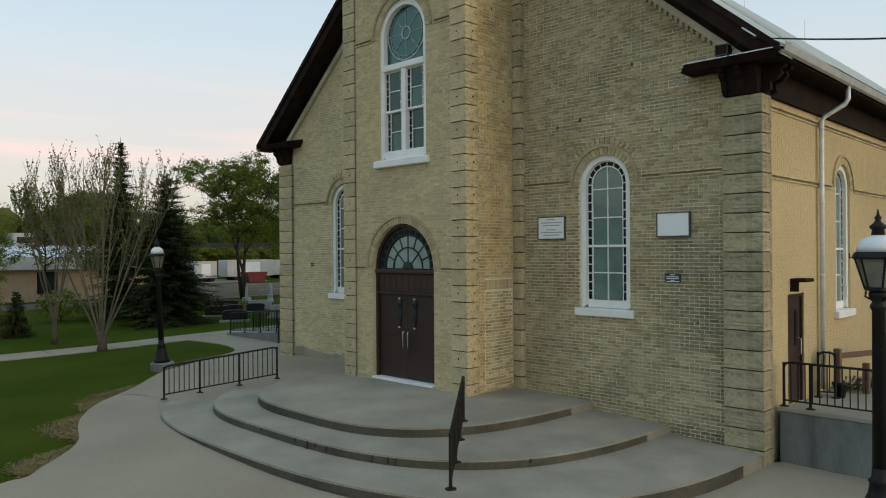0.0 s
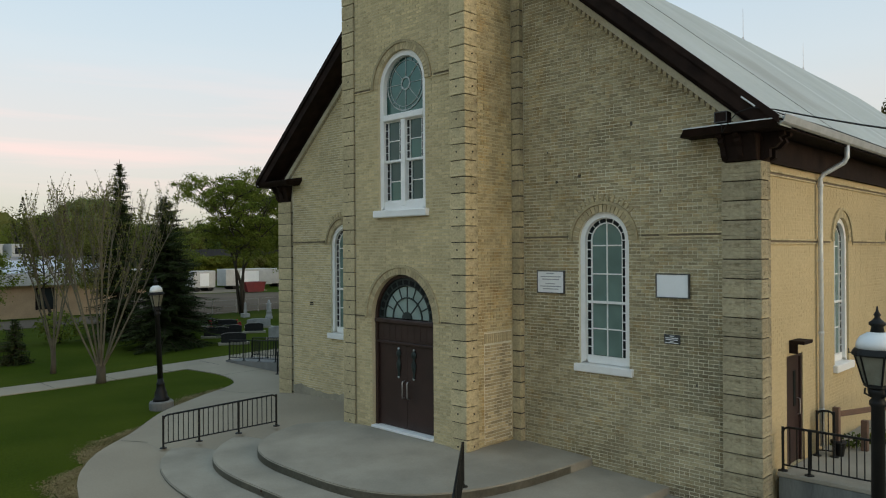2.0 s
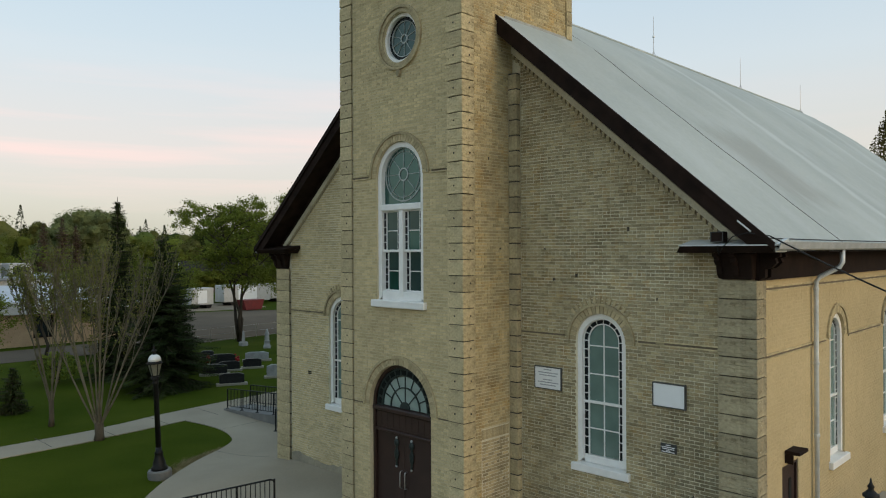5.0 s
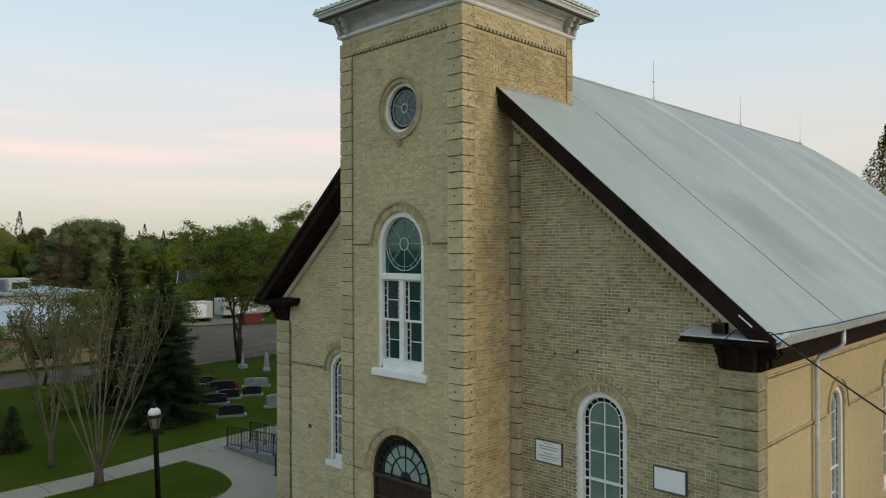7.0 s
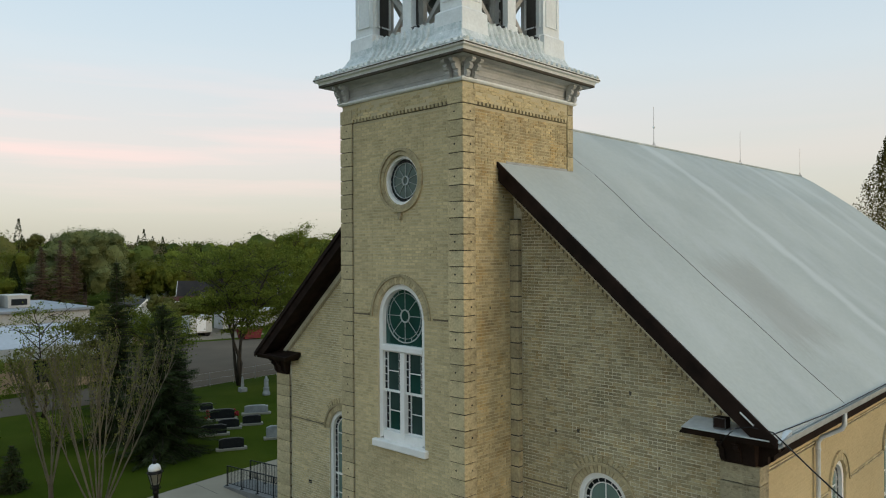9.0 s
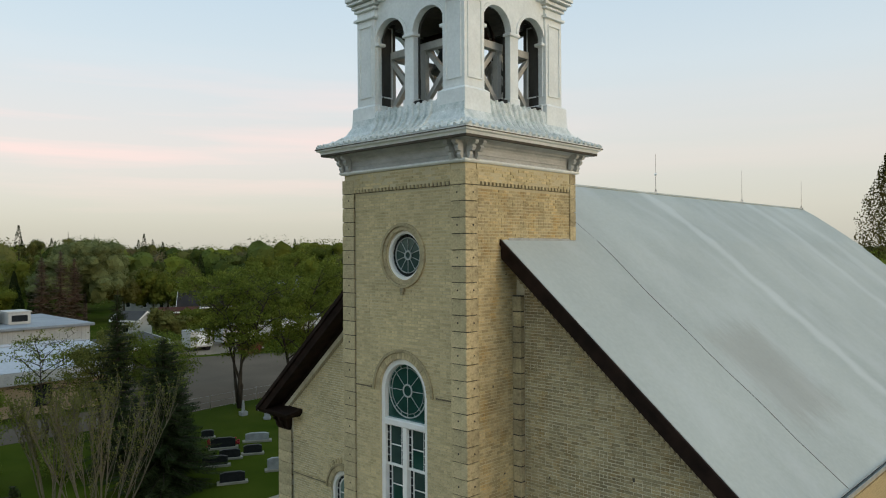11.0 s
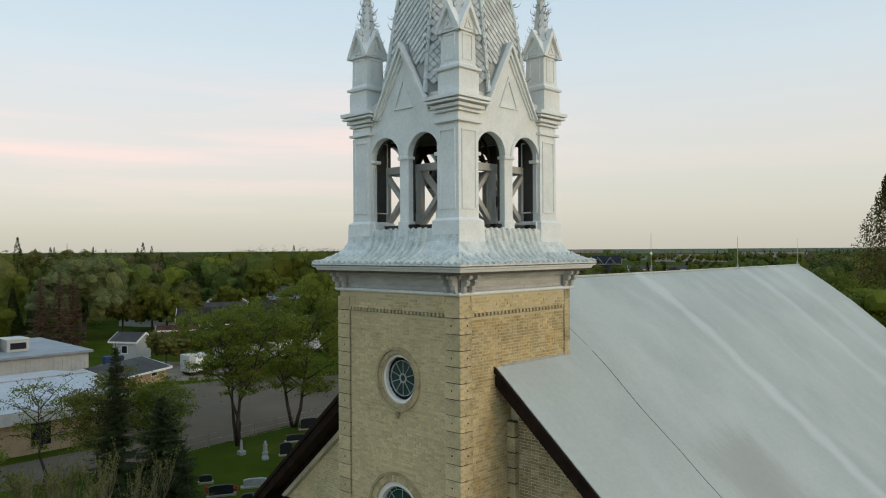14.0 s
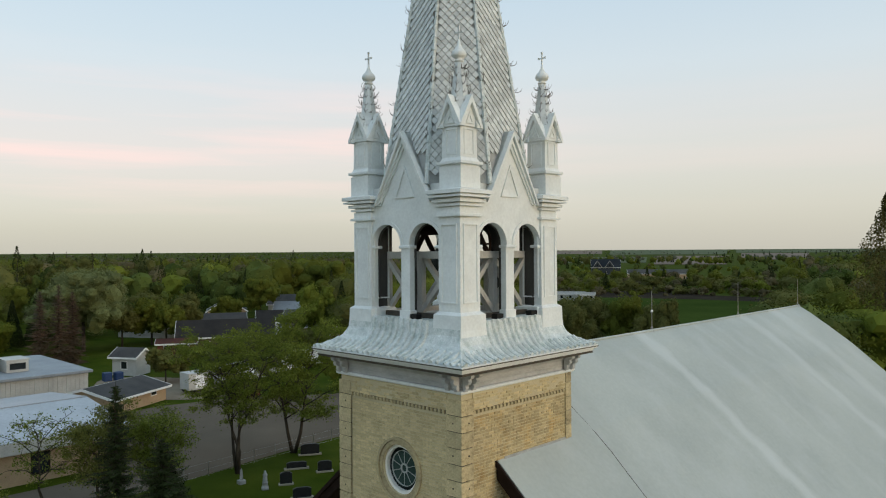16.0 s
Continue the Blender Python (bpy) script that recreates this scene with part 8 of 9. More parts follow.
for y in (7.2, 2.0, -4.0, -10.0):
    w = part("window", boxm(-51.0, -50.95, y - 0.7, y + 0.7, 0.6, 2.3), M_TRIM, hall)
    part("pane", boxm(-50.95, -50.94, y - 0.55, y + 0.55, 0.7, 2.2), M_DARKGLASS, w)
shed = thing("metal_shed", "white corrugated metal shed with grey roof", "shed", at=(0, 0, GZ))
part("wall", boxm(-92, -75, -22, 19.6, -0.3, 4.3), M_SIDING, shed)
for i in range(90):
    y = -21.8 + i * 0.46
    part("corrugation", boxm(-74.99, -74.93, y, y + 0.16, 0, 4.25), M_SIDING, shed)
for i in range(36):
    x = -91.8 + i * 0.46
    part("corrugation", boxm(x, x + 0.16, 19.61, 19.66, 0, 4.25), M_SIDING, shed)
part("roof", boxm(-92.4, -74.6, -22.4, 20.0, 4.3, 4.6, 0.03), mat("grey_membrane", (0.3, 0.32, 0.34), (0.24, 0.26, 0.28), 0.4, 0.6, 0.1), shed)
part("door", boxm(-78.5, -77.5, 19.67, 19.72, 0, 2.2), M_WHITE, shed)
for x, y, s in ((-80.5, 13.6, 1.6), (-82.0, 10.6, 1.9)):
    u = thing("roof_unit", "boxy white rooftop ventilation unit", "ventilation unit", "units on the shed roof", at=(x, y, GZ + 4.6))
    part("casing", boxm(-s, s, -s * 0.7, s * 0.7, 0, 1.3, 0.04), M_SIDING, u)
    part("lid", boxm(-s - 0.1, s + 0.1, -s * 0.7 - 0.1, s * 0.7 + 0.1, 1.3, 1.42), M_SIDING, u)
    part("grille", boxm(s, s + 0.03, -s * 0.5, s * 0.5, 0.3, 1.0), M_DARKGLASS, u)
house(-96.2, 33.5, 30, 3.9, 3.3, 2.9, 0.9, M_SIDING, M_GREYROOF, "small white clapboard hut with grey roof", 1, "hut")
house(-75.5, 22.6, 118, 9.0, 7.5, 1.8, 0.9, M_TAN, M_GREYROOF, "low tan shed with a dark shallow roof", 2, "yard_shed")
M_YARD = mat("tan_gravel_yard", (0.27, 0.22, 0.165), (0.21, 0.175, 0.13), 0.3, 1.0, 0.3, fine=6, spec=0.0)
tagged(link("gravel_yard", fill(spline([(-95, 29.5), (-89, 35.5), (-80, 40), (-71.5, 40), (-71.2, 32), (-76, 27), (-86, 24.5)], 3, True), GZ - 0.1, GZ + 0.03), M_YARD), "tan gravel yard beside the hut", "yard", kind="structure")
M_DUMP = mat("dull_red_steel", (0.16, 0.012, 0.014), (0.11, 0.01, 0.012), 2, 0.6, 0.1)
dump = thing("dumpster", "red steel dumpster on the gravel lot", "dumpster", at=(-68.5, 36.0, GZ))
bm = bmesh.new()
vs = box(bm, -0.8, 0.8, -1.4, 1.4, 0.1, 1.25)
for v in vs:
    if v.co.z < 0.5:
        v.co.y *= 0.75
part("bin", bm, M_DUMP, dump)
part("rim", boxm(-0.85, 0.85, -1.45, 1.45, 1.25, 1.31), M_DUMP, dump)
for y, h, w in ((33.0, 2.6, 3.0), (40.5, 2.7, 7.0), (48.5, 2.6, 6.5), (56.0, 2.7, 7.0)):
    tr = thing("trailer", "white box trailer parked by the gravel lot", "trailer", "trailers by the lot", at=(-76 - (y - 33) * 0.25, y, GZ))
    part("box_body", boxm(-1.2, 1.2, -w / 2, w / 2, 0.5, h, 0.04), M_SIDING, tr)
    for s in (-1, 1):
        bm = bmesh.new()
        tube(bm, [(-1.1, s * w * 0.3, 0.4), (1.1, s * w * 0.3, 0.4)], 0.4, 12)
        part("wheel", bm, M_IRON, tr)
    part("door_panel", boxm(1.2, 1.23, -w * 0.2, w * 0.2, 0.7, h - 0.3), M_BOARD, tr)

tagged(link("gravel_lot", fill(spline([(-42.8, -6), (-42.6, 6), (-42.6, 13.5), (-44.0, 24), (-44.9, 33), (-47, 60)], 4) + [(-62, 60), (-62, 44), (-69, 34), (-71, 26), (-70, 14), (-49, 13.5), (-49, -6)], GZ - 0.1, GZ + 0.02), M_GRAVEL), "grey gravel lot and drive behind the churchyard", "gravel lot", kind="structure")
fence = thing("wire_fence", "low wire fence along the churchyard edge", "fence", at=(0, 0, GZ))
for i in range(24):
    y = 8 + i * 2.2
    x = -42.3 - max(0, y - 14) * 0.11
    bm = bmesh.new()
    tube(bm, [(x, y, -0.1), (x, y, 1.15)], 0.025, 5)
    part("post", bm, M_STEEL, fence)
for z in (0.15, 0.6, 1.1):
    bm = bmesh.new()
    tube(bm, [(-42.3, 8, z), (-42.3, 14, z), (-46.3, 58.6, z)], 0.008, 4)
    part("wire", bm, M_STEEL, fence)

for args in ((-110.5, 57.0, 60, 16.5, 8.5, 3.0, 2.4, M_BROWNWALL, M_BROWNROOF, "long low brick house with dark brown roof", 5),
             (-108.6, 46.6, 60, 6.0, 3.5, 2.5, 0.5, M_REDWALL, M_REDWALL, "low red painted wooden outbuilding", 2),
             (-131, 66, 62, 12, 8, 2.7, 2.1, M_SIDING, M_GREYROOF, "white bungalow with wide grey roof", 3),
             (-128, 82, 60, 13, 8, 2.7, 2.0, M_SIDING, M_BROWNROOF, "white bungalow with brown roof", 3),
             (-156, 83, 150, 8, 9, 3.4, 2.8, M_TAN, M_GREYROOF, "tan gabled house among trees", 2),
             (-113, 78, 40, 11, 8, 3.0, 2.6, M_TAN, M_GREYROOF, "tan bungalow with grey roof", 4),
             (-144, 96, 50, 11, 8, 3.0, 2.2, M_SIDING, M_METALROOF, "white bungalow with pale roof", 3),
             (-166, 112, 40, 16, 9, 3.0, 2.4, M_SIDING, M_GREYROOF, "pale bungalow with wide grey roof", 4),
             (-142, 58, 30, 12, 8, 3.0, 2.2, M_SIDING, M_GREYROOF, "white bungalow behind the brick house", 3),
             (-200, 170, 50, 10, 9, 4.0, 3.2, M_SIDING, M_BROWNROOF, "white gabled house among trees", 2),
             (-128, 14, 30, 12, 8, 3.2, 2.4, M_SIDING, M_METALROOF, "white shed with pale roof", 2),
             (-134.5, 203.5, 30, 9, 4.5, 2.6, 0.6, M_SIDING, M_SIDING, "white mobile home at the field edge", 3),
             (-128.0, 203.0, 30, 5.5, 4, 2.6, 0.6, M_SIDING, M_SIDING, "white mobile home at the field edge", 3),
             (-271, 450, 34, 20, 13, 5.5, 5.5, M_NAVY, M_NAVY, "large dark blue house far across the fields", 3),
             (-193, 381, 32, 36, 11, 4.0, 2.2, M_TAN, M_GREYROOF, "long beige farm building far off", 5)):
    house(*args)
# white-trimmed cross gables of the far blue house
blue = [o for o in bpy.data.objects if o.get("label", "").startswith("large dark blue")][0]
for u in (-6.0, 2.5):
    part("cross_gable", plate([(u - 3.2, 5.5), (u + 3.2, 5.5), (u, 10.0)], -7.6, -3.0, pose(0, 0, 0)), M_NAVY, blue)
    part("gable_trim", band([(u - 3.0, 5.5), (u, 9.7), (u + 3.0, 5.5)], [(u - 3.25, 5.5), (u, 10.0), (u + 3.25, 5.5)], -7.9, -7.61, pose(0, 0, 0)), M_SIDING, blue)
    part("gable_window", barm(u - 0.6, u + 0.6, -7.66, -7.61, 6.2, 7.4, pose(0, 0, 0), 0), M_DARKGLASS, blue)
tagged(link("field", fill([(-134, 160), (-118, 92), (-30, 95), (-48, 200), (-70, 238), (-104, 236), (-142, 222)], GZ - 0.05, GZ + 0.03), mat("bright_field", (0.048, 0.072, 0.016), (0.034, 0.054, 0.012), 0.06, 1.0, 0.2, fine=1, spec=0.0)), "bright green grass field", "field", kind="structure")
tagged(link("ploughed_field", fill([(-165, 240), (-142, 223), (-104, 237), (-70, 239), (-64, 258), (-108, 262), (-152, 280)], GZ - 0.05, GZ + 0.04), mat("ploughed_earth", (0.05, 0.04, 0.03), (0.035, 0.029, 0.023), 0.08, 1.0, 0.2, fine=1, spec=0.0)), "dark ploughed field", "field", kind="structure")


def far_field(az0, az1, r0, r1, material, label):
    """A field on the plain, between two bearings west of north and two distances."""
    bm = bmesh.new()
    rs = [r0] + [r for r in RINGS if r0 < r < r1] + [r1]
    rows = []
    for r in rs:
        row = []
        for i in range(9):
            a = radians(az0 + (az1 - az0) * i / 8)
            row.append(bm.verts.new((-r * math.sin(a), r * math.cos(a), GZ + rise(r) + 0.35)))
        rows.append(row)
    for p, q in zip(rows, rows[1:]):
        for i in range(8):
            bm.faces.new((p[i], q[i], q[i + 1], p[i + 1]))
    bmesh.ops.recalc_face_normals(bm, faces=bm.faces[:])
    bmesh.ops.solidify(bm, geom=bm.faces[:], thickness=0.3)
    tagged(link("far_field", bm, material), label, "field", kind="structure")


M_DRY = mat("dry_earth", (0.25, 0.2, 0.16), (0.2, 0.16, 0.13), 0.01, 1.0, 0, fine=0.05, spec=0.0)
# crop green paled towards grey, the haze of distance mixed into it
M_CROP = mat("hazed_young_crop", (0.15, 0.165, 0.105), (0.115, 0.13, 0.08), 0.01, 1.0, 0, fine=0.05, spec=0.0)
far_field(22.4, 27.6, 880, 1900, M_DRY, "pale brown ploughed field far off")
far_field(28.2, 35.5, 1000, 1650, M_CROP, "grey-green young crop far off")
far_field(17.2, 21.6, 1300, 2600, M_DRY, "pale brown stubble field near the horizon")
far_field(22.6, 31.0, 2300, 4600, M_CROP, "grey-green field near the horizon")
far_field(12.0, 22.0, 2800, 4600, M_CROP, "grey-green field near the horizon")
far_field(31.6, 36.0, 2600, 4300, M_DRY, "pale brown field on the horizon")

# ---- woods ----
BLOB = bmesh.new()
bmesh.ops.create_icosphere(BLOB, subdivisions=2, radius=1.0)
BV = [v.co.copy() for v in BLOB.verts]
BF = [tuple(v.index for v in f.verts) for f in BLOB.faces]
BLOB.free()
BLOB = bmesh.new()
bmesh.ops.create_icosphere(BLOB, subdivisions=1, radius=1.0)
SV = [v.co.copy() for v in BLOB.verts]
SF = [tuple(v.index for v in f.verts) for f in BLOB.faces]
BLOB.free()


def facing_leaf(p, d, s, rnd):
    """A small leaf spray that looks roughly along d."""
    n = (d + Vector((rnd.gauss(0, 0.45), rnd.gauss(0, 0.45), rnd.gauss(0.1, 0.45)))).normalized()
    a = n.orthogonal().normalized()
    b = n.cross(a)
    t = rnd.uniform(0, 6.28)
    u = (a * math.cos(t) + b * math.sin(t)) * s
    w = (b * math.cos(t) - a * math.sin(t)) * s * rnd.uniform(0.5, 0.85)
    return [tuple(p - u), tuple(p - w), tuple(p + u), tuple(p + w * 0.9)]


class Woods:
    def __init__(self):
        self.v, self.f = [], []

    def add_tree(self, x, y, z, h, r, rnd, n, size, conifer=False, solid=True, taper=1.0, lobes=None):
        o = Vector((x, y, z))
        seed = Vector((rnd.uniform(0, 90), rnd.uniform(0, 90), rnd.uniform(0, 90)))
        if conifer:
            for i in range(n):
                fz = rnd.random() ** 1.4
                a = rnd.uniform(0, 6.28)
                rr = r * min(1.0, (1 - fz) * taper) * (rnd.uniform(0.7, 1.05) if taper == 1 else rnd.random() ** 0.4) * (1 + (0.25 if taper == 1 else 0.9) * noise.noise(Vector((math.cos(a) * 1.5, math.sin(a) * 1.5, fz * 7)) + seed)) + 0.1
                p = o + Vector((rr * math.cos(a), rr * math.sin(a), h * (0.06 + 0.94 * fz)))
                b = len(self.v)
                self.v += leaf(p, size * rnd.uniform(0.6, 1.3), rnd, 0.3)
                self.f.append((b, b + 1, b + 2, b + 3))
            return
        # a crown of several rounded masses, each a dark core under a coat of leaves that face outwards
        k = lobes or (11 if size < 0.3 else 6 if size < 0.6 else 3 if size < 1.5 else 1)
        masses = [(o + Vector((0, 0, h * 0.6)), r * 0.68, h * 0.37)]
        for i in range(k - 1):
            a = 6.283 * (i * 0.382 + rnd.uniform(-0.08, 0.08))
            q = rnd.uniform(0.42, 0.72) * r
            masses.append((o + Vector((math.cos(a) * q, math.sin(a) * q, h * rnd.uniform(0.34, 0.78))), r * rnd.uniform(0.3, 0.5), h * rnd.uniform(0.13, 0.22)))
        area = sum(m[1] * m[2] for m in masses)
        cv, cf = (BV, BF) if size < 1.5 else (SV, SF)
        for c, mr, mh in masses:
            if solid:
                b = len(self.v)
                for v in cv:
                    q = 0.66 + 0.26 * noise.noise(v * 1.9 + c * 0.7)
                    self.v.append((c.x + v.x * mr * q, c.y + v.y * mr * q, c.z + v.z * mh * q))
                self.f += [tuple(i + b for i in w) for w in cf]
            for i in range(max(6, int(n * mr * mh / area))):
                d = Vector((rnd.gauss(0, 1), rnd.gauss(0, 1), rnd.gauss(0.2, 1))).normalized()
                q = (0.88 + 0.3 * noise.noise(d * 1.9 + c * 0.7)) * (rnd.uniform(0.62, 1.0) ** 0.6 + rnd.uniform(0, 0.1)) * (0.8 if size > 0.6 else 1.0)
                p = c + Vector((d.x * mr * q, d.y * mr * q, d.z * mh * q))
                b = len(self.v)
                self.v += facing_leaf(p, d, size * rnd.uniform(0.55, 1.25), rnd)
                self.f.append((b, b + 1, b + 2, b + 3))

    def done(self, name, material, label):
        me = bpy.data.meshes.new(name)
        me.from_pydata(self.v, [], self.f)
        me.materials.append(material)
        return tagged(new(name, me), label, "woods", kind="stuff")


CLEAR = [(-200, 170, 9), (-128, 14, 10), (-271, 450, 24), (-193, 381, 30), (-96, 33, 12), (-77, 29, 13), (-84, 0, 26), (-84, 14, 16), (-60, 25, 24), (-75, 48, 15), (-58, 44, 16), (-127, 38, 13), (-113, 28, 9), (-166, 112, 10)]


def scatter():
    rnd = random.Random(77)
    kinds = {k: Woods() for k in ("green", "bright", "olive", "brown", "dark", "conifer", "distant")}
    placed = []

    def put(dist0, dist1, count, gap, n, size, hmin, hmax):
        tries = 0
        made = 0
        while made < count and tries < count * 12:
            tries += 1
            az = radians(rnd.uniform(2, 84))
            r = math.sqrt(rnd.uniform(dist0 ** 2, dist1 ** 2))
            x, y = 11 - r * math.sin(az), -12 + r * math.cos(az)
            if any((x - a) ** 2 + (y - b) ** 2 < c * c for a, b, c in CLEAR):
                continue
            if any((x - a) ** 2 + (y - b) ** 2 < (gap * rnd.uniform(0.7, 1.1)) ** 2 for a, b in placed[-400:]):
                continue
            deg = math.degrees(az)
            if 17 < deg < 38 and (deg > 18.8 and r < 300 or 300 < r < 1300 and rnd.random() < 0.55 or r > 1300 and rnd.random() < 0.8):
                continue
            if 52 < deg < 65.5 and r < 205 or 65.5 < deg < 75 and r < 150:
                continue
            if -14 < x < 16 and y < 45 or x > -60 and y < 48:
                continue
            placed.append((x, y))
            made += 1
            h = rnd.uniform(hmin, hmax) * (1.25 if deg > 52 and 185 < r < 420 else 1.0)
            if 18.8 < deg < 38 and r < 700:
                h *= 0.62
            q = rnd.random()
            if q < 0.13:
                kinds["conifer"].add_tree(x, y, GZ + rise(math.hypot(x, y)), h * 1.1, h * 0.24, rnd, int(n * 1.3), size * 0.8, True)
            else:
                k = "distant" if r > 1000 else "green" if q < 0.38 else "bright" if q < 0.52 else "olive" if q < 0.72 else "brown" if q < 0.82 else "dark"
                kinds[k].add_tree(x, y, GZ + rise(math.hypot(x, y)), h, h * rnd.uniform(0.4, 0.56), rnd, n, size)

    put(78, 185, 120, 7.5, 4800, 0.155, 7.0, 13.5)
    put(185, 420, 520, 9.0, 800, 0.3, 8, 14.5)
    put(420, 1100, 1500, 14, 120, 0.75, 8, 13)
    put(1100, 3600, 1900, 24, 40, 1.7, 3.5, 6)
    # hedge of low budding shrubs behind the ploughed strip
    for i in range(230):
        az, r = radians(rnd.uniform(18, 38.5)), rnd.uniform(292, 372)
        h = rnd.uniform(4.0, 7.6) if r > 320 else rnd.uniform(2.5, 5)
        kinds[rnd.choice(("brown", "olive", "olive", "green"))].add_tree(11 - r * math.sin(az), -12 + r * math.cos(az), GZ - 1, h, h * 0.55, rnd, 150, 0.42)
    # unseen trees added behind the viewer, blocking low skylight, open towards the low sun
    for i in range(150):
        az = radians(rnd.choice((rnd.uniform(92, 222), rnd.uniform(318, 356))))
        r = rnd.uniform(34, 62)
        h = rnd.uniform(5.5, 9)
        kinds["green" if i % 3 else "olive"].add_tree(8 - r * math.sin(az), -8 + r * math.cos(az), GZ, h, h * 0.42, rnd, 220, 0.5)
    kinds["green"].done("far_woods", M_LEAF_FAR, "fresh green deciduous woods to the horizon")
    kinds["olive"].done("far_woods", M_LEAF_FAR_OLIVE, "olive budding woods to the horizon")
    kinds["bright"].done("far_woods", M_LEAF_FAR_BRIGHT, "bright yellow-green trees among the woods")
    kinds["brown"].done("far_woods", M_LEAF_FAR_BROWN, "grey-brown budding trees among the woods")
    kinds["dark"].done("far_woods", M_LEAF_DARK, "dark green woods to the horizon")
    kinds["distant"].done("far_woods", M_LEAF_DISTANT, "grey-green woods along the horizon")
    kinds["conifer"].done("far_conifers", M_NEEDLE, "dark conifers among the woods")


# horizon trees greyed in base colour to imitate haze
M_LEAF_DISTANT = leafy(mat("distant_hazed_woods", (0.144, 0.15, 0.1), (0.1, 0.11, 0.075), 0.01, 0.9, 0, island=0.2, fine=0.1, fine_amount=0.2, spec=0.05), 0.25, 1.2)
M_LEAF_FAR = leafy(mat("far_green_leaves", (0.135, 0.153, 0.0255), (0.084, 0.096, 0.0165), 0.03, 0.9, 0, island=0.2, fine=0.3, fine_amount=0.3, spec=0.05), 0.25, 1.2)
M_LEAF_FAR_OLIVE = leafy(mat("far_olive_leaves", (0.138, 0.141, 0.042), (0.087, 0.093, 0.03), 0.03, 0.9, 0, island=0.2, fine=0.3, fine_amount=0.3, spec=0.05), 0.25, 1.2)
M_LEAF_FAR_BRIGHT = leafy(mat("far_bright_leaves", (0.165, 0.195, 0.03), (0.105, 0.129, 0.021), 0.03, 0.9, 0, island=0.2, fine=0.3, fine_amount=0.3, spec=0.05), 0.25, 1.2)
M_LEAF_FAR_BROWN = leafy(mat("far_brown_twigs", (0.145, 0.125, 0.0653), (0.0957, 0.087, 0.0479), 0.03, 0.9, 0, island=0.2, fine=0.3, fine_amount=0.3, spec=0.05), 0.25, 1.2)
scatter()


def single(name, x, y, h, r, n, size, seed, material, label, conifer=False, taper=1.0):
    w = Woods()
    rnd = random.Random(seed)
    if conifer:
        w.add_tree(0, 0, 0, h, r, rnd, n, size, True, True, taper)
    else:
        w.add_tree(0, 0, 0, h * 0.96, r * 0.72, rnd, n // 3, size)
        for i in range(9):
            a, q = 6.283 * i / 9 + rnd.uniform(-0.3, 0.3), rnd.uniform(0.38, 0.68)
            hh = h * rnd.uniform(0.3, 0.5)
            w.add_tree(r * q * math.cos(a), r * q * math.sin(a), h * rnd.uniform(0.12, 0.9 - 0.45) * 1.15, hh, r * rnd.uniform(0.34, 0.48), rnd, n // 8, size)
    t = thing(name, label, "tree", "large trees of the village", at=(x, y, GZ))
    bm = bmesh.new()
    tube(bm, [(0, 0, -0.3), (0, 0, h * 0.5), (0, 0, h * 0.8)], [h * 0.022, h * 0.016, 0.03], 7)
    part("trunk", bm, M_BARK, t)
    me = bpy.data.meshes.new("crown")
    me.from_pydata(w.v, [], w.f)
    me.materials.append(material)
    o = new("crown", me)
    o.parent = t


M_WILLOW = leafy(mat("pale_willow_leaves", (0.165, 0.19, 0.078), (0.125, 0.146, 0.06), 0.2, 0.9, 0, island=0.3, fine=1, spec=0.05), 0.25, 1.2)
M_RUST = mat("rusty_needles", (0.13, 0.07, 0.04), (0.07, 0.06, 0.032), 0.3, 0.8, 0, island=0.35, fine=2)
single("willow", -127, 38, 16.4, 10.5, 26000, 0.15, 3, M_WILLOW, "huge pale green willow above the village")
for x, y, h, sd in ((-113.5, 26.6, 12.0, 5), (-113, 29.2, 13.0, 6), (-114, 31.6, 11.8, 7)):
    spruce(x, y, h, 2.9, sd, "old dark spruce tinged with rust", M_RUST, GZ, 1.7)
M_POPLAR = leafy(mat("brown_green_poplar_leaves", (0.132, 0.11, 0.0385), (0.0935, 0.0858, 0.0275), 0.4, 0.85, 0, island=0.35, fine=2, spec=0.05), 0.25, 1.2)
single("poplar", -10.8, 85.5, 24.2, 3.6, 22000, 0.13, 9, M_POPLAR, "tall brown-green tree behind the church", True, 2.2)
single("poplar", -4.0, 84, 15.0, 5.5, 18000, 0.17, 10, M_POPLAR, "broad tree behind the church", False)
single("poplar", -18, 84, 11.5, 5.0, 16000, 0.17, 11, M_LEAF_FAR_OLIVE, "broad tree behind the church", False)
for x, y, h, r, sd, mt in ((-47.7, 75, 9.6, 4.2, 12, M_LEAF_FAR_OLIVE), (-50, 82, 10.2, 4.4, 13, M_LEAF_FAR_OLIVE), (-45, 85, 11.0, 4.6, 14, M_LEAF_FAR), (-38.5, 82, 10.2, 4.0, 15, M_LEAF_FAR_OLIVE), (-54, 70, 8.6, 4.2, 16, M_LEAF_FAR)):
    single("field_tree", x, y, h * 1.15, r, 12000, 0.15, sd, mt, "bushy budding tree in front of the green field")
single("village_tree", -103.5, 71.5, 13.2, 4.3, 4200, 0.2, 31, M_LEAF_FAR_BRIGHT, "tall light green tree beside the bungalows")
single("village_tree", -151, 89.5, 12.4, 5.4, 4200, 0.24, 32, M_LEAF_FAR, "round dark green tree behind the bungalows")
single("village_tree", -138, 73, 9.0, 4.0, 3000, 0.24, 33, M_LEAF_FAR, "green tree among the bungalows")
single("village_tree", -124, 52, 9.5, 4.2, 3000, 0.22, 34, M_LEAF_FAR, "green tree beside the brick house")
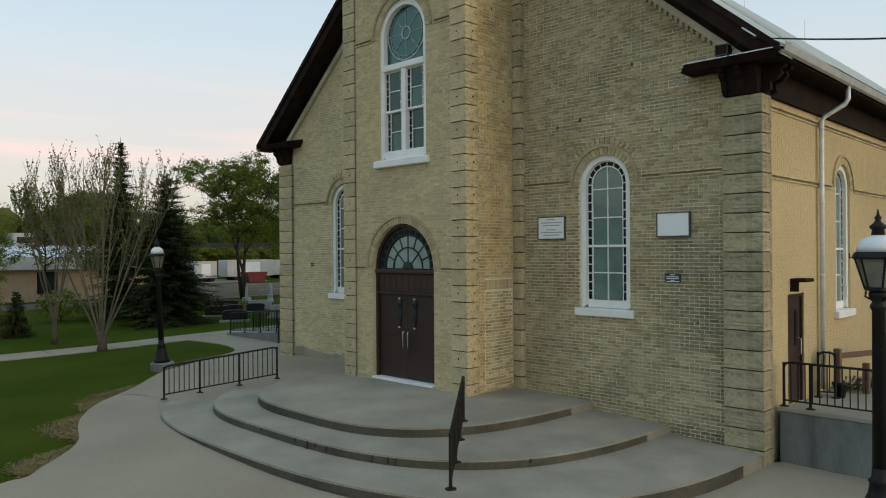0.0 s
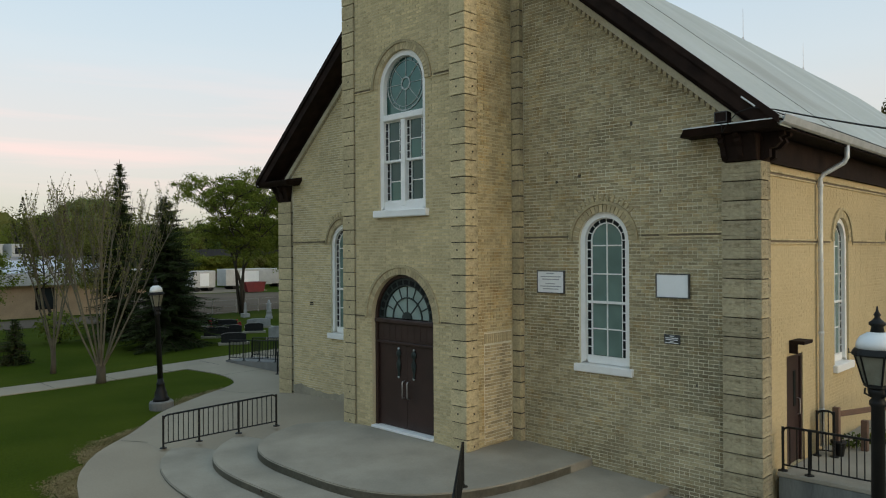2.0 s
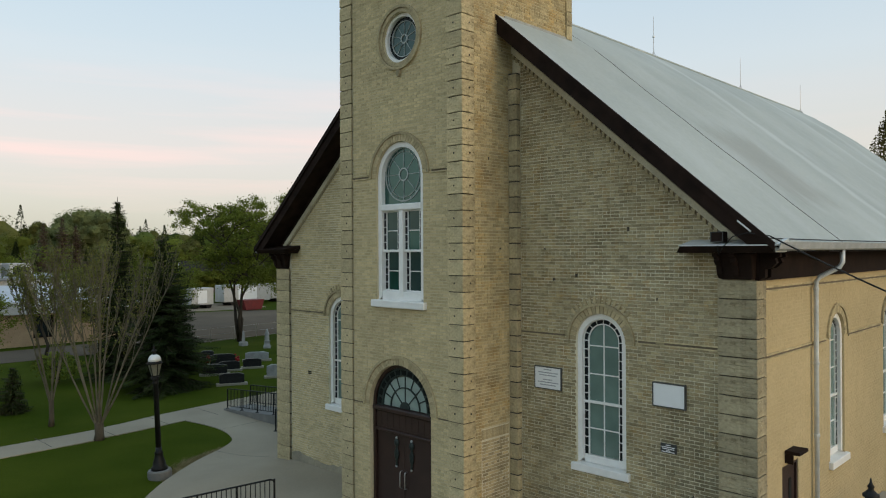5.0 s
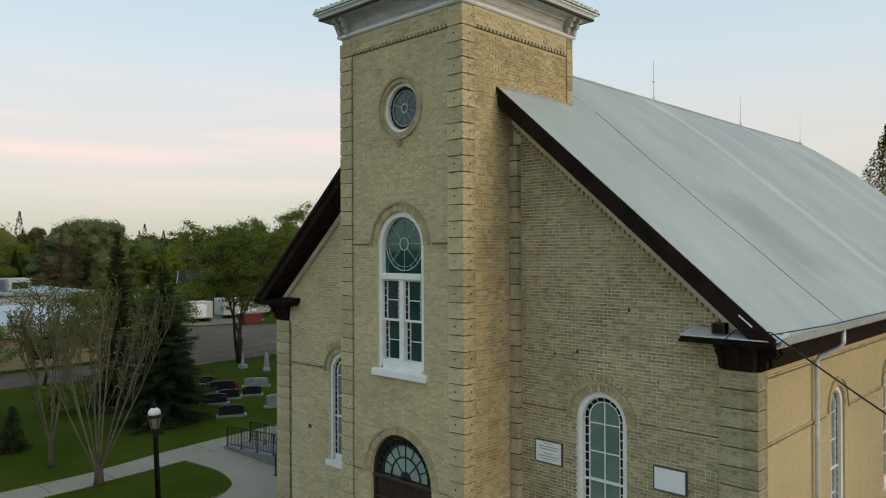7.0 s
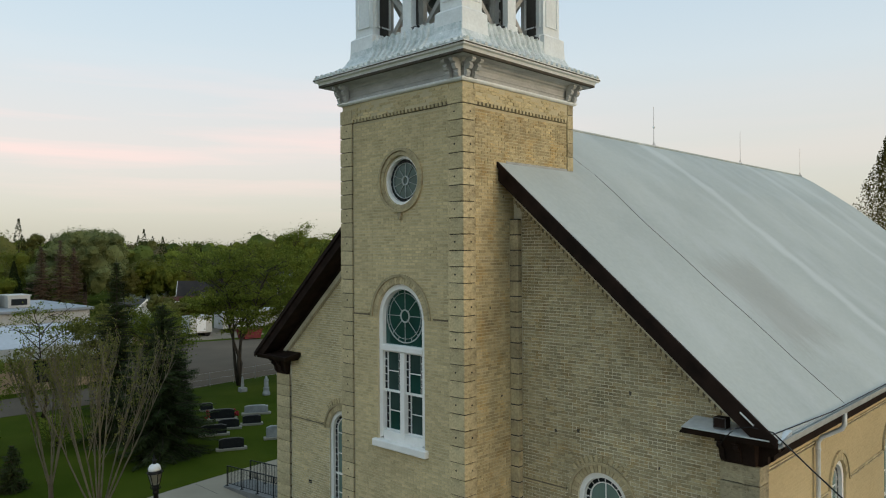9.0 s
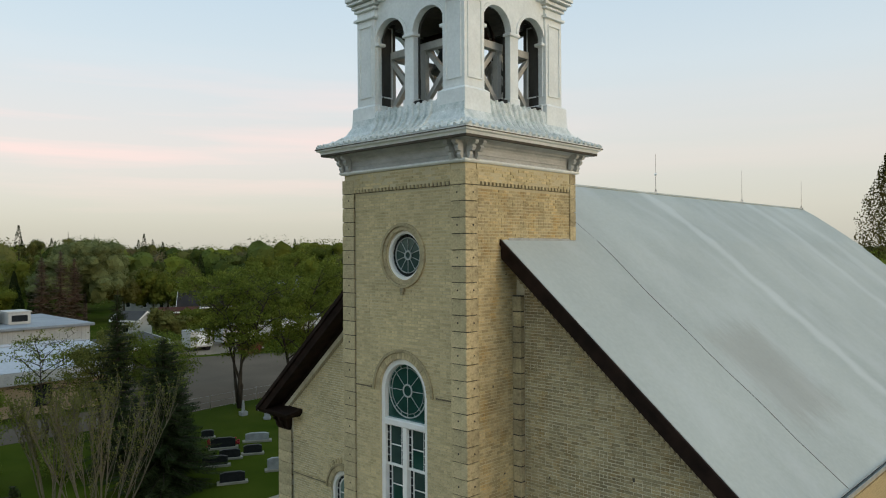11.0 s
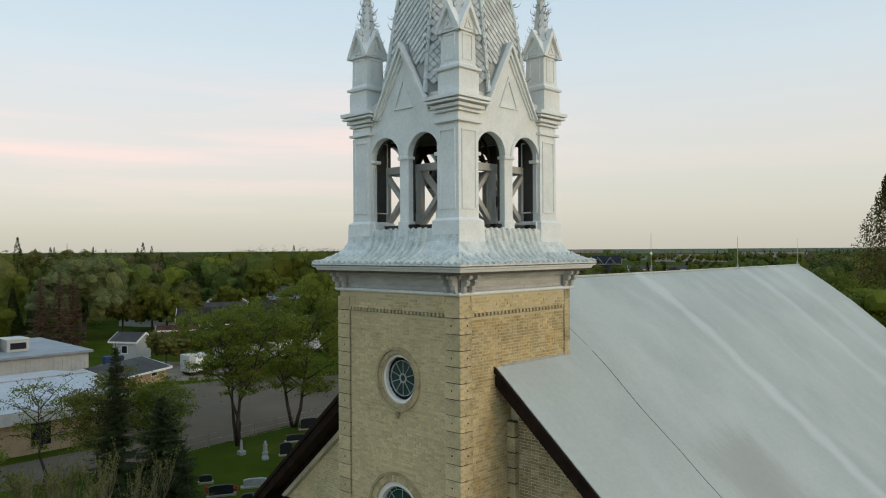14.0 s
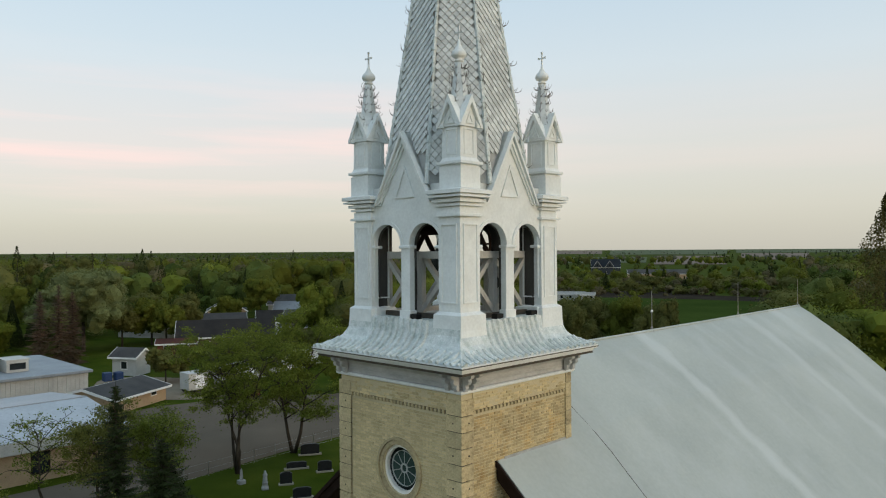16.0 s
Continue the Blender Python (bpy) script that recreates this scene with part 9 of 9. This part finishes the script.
for x, y, h, r, sd, mt in ((-128.5, 45.5, 9.5, 4.6, 51, M_LEAF_FAR_OLIVE), (-127.0, 50.5, 10.5, 4.8, 52, M_LEAF_FAR), (-128.0, 57.0, 11.0, 5.0, 53, M_LEAF_FAR_OLIVE)):
    single("village_tree", x, y, h, r, 6000, 0.2, sd, mt, "olive-green deciduous tree screening a bungalow")
for x, y, h, sd in ((-213, 147, 15.5, 35), (-209, 152, 16.2, 36), (-206, 157, 14.6, 37)):
    spruce(x, y, h, 3.0, sd, "dark pointed spruce far among the woods", None, GZ, 4.0)
for x, y, h, r, sd, mt in ((-63, 46, 7.2, 3.6, 24, M_LEAF_FAR_BRIGHT), (-66, 58, 7.5, 3.9, 27, M_LEAF), (-74, 66, 7.5, 4.0, 28, M_LEAF_OLIVE), (-58, 74, 8.0, 4.2, 30, M_LEAF_FAR_BRIGHT)):
    single("village_tree", x, y, h, r, 4200, 0.18, sd, mt, "leafy deciduous tree beyond the gravel lot")
for i in range(8):
    rr = random.Random(60 + i)
    single("village_tree", -84.5 - 1.2 * i + rr.uniform(-2, 2), 33.5 + 4.6 * i, rr.uniform(4.8, 6.0), 3.2, 2600, 0.17, 60 + i, M_LEAF_FAR if i % 3 else M_LEAF_FAR_OLIVE, "low dense green tree behind the trailers")
for i, (x, y, h) in enumerate(((-214, 52, 17.5), (-206, 62, 18.8), (-203, 68, 18.0), (-222, 60, 17.0), (-232, 30, 17.0))):
    rr = random.Random(80 + i)
    w = Woods()
    for j in range(12):
        w.add_tree(rr.gauss(0, 2.6), rr.gauss(0, 2.6), h * rr.uniform(0.3, 0.72), h * rr.uniform(0.2, 0.3), 2.3, rr, 420, 0.2, False, True, 1.0, 4)
    t = thing("tall_tree", "tall thinly leaved tree standing above the woods", "tree", "large trees of the village", at=(x, y, GZ))
    bm = bmesh.new()
    tube(bm, [(0, 0, -0.3), (0.2, 0, h * 0.5), (0, 0.2, h * 0.97)], [h * 0.018, h * 0.012, 0.04], 7)
    part("trunk", bm, M_BARK, t)
    me = bpy.data.meshes.new("crown")
    me.from_pydata(w.v, [], w.f)
    me.materials.append(M_LEAF_FAR_OLIVE)
    new("crown", me).parent = t
M_BLUE = mat("blue_plastic", (0.015, 0.05, 0.16), (0.012, 0.04, 0.12), 3, 0.5, 0.05)
for x, y in ((-92.6, 28.6), (-92.0, 29.9)):
    t = thing("bin", "blue plastic bin beside the white hut", "bin", "bins by the hut", at=(x, y, GZ))
    part("bin_body", boxm(-0.55, 0.55, -0.5, 0.5, 0, 1.1, 0.04), M_BLUE, t)
    part("lid", boxm(-0.58, 0.58, -0.53, 0.53, 1.1, 1.18, 0.02), M_BLUE, t)
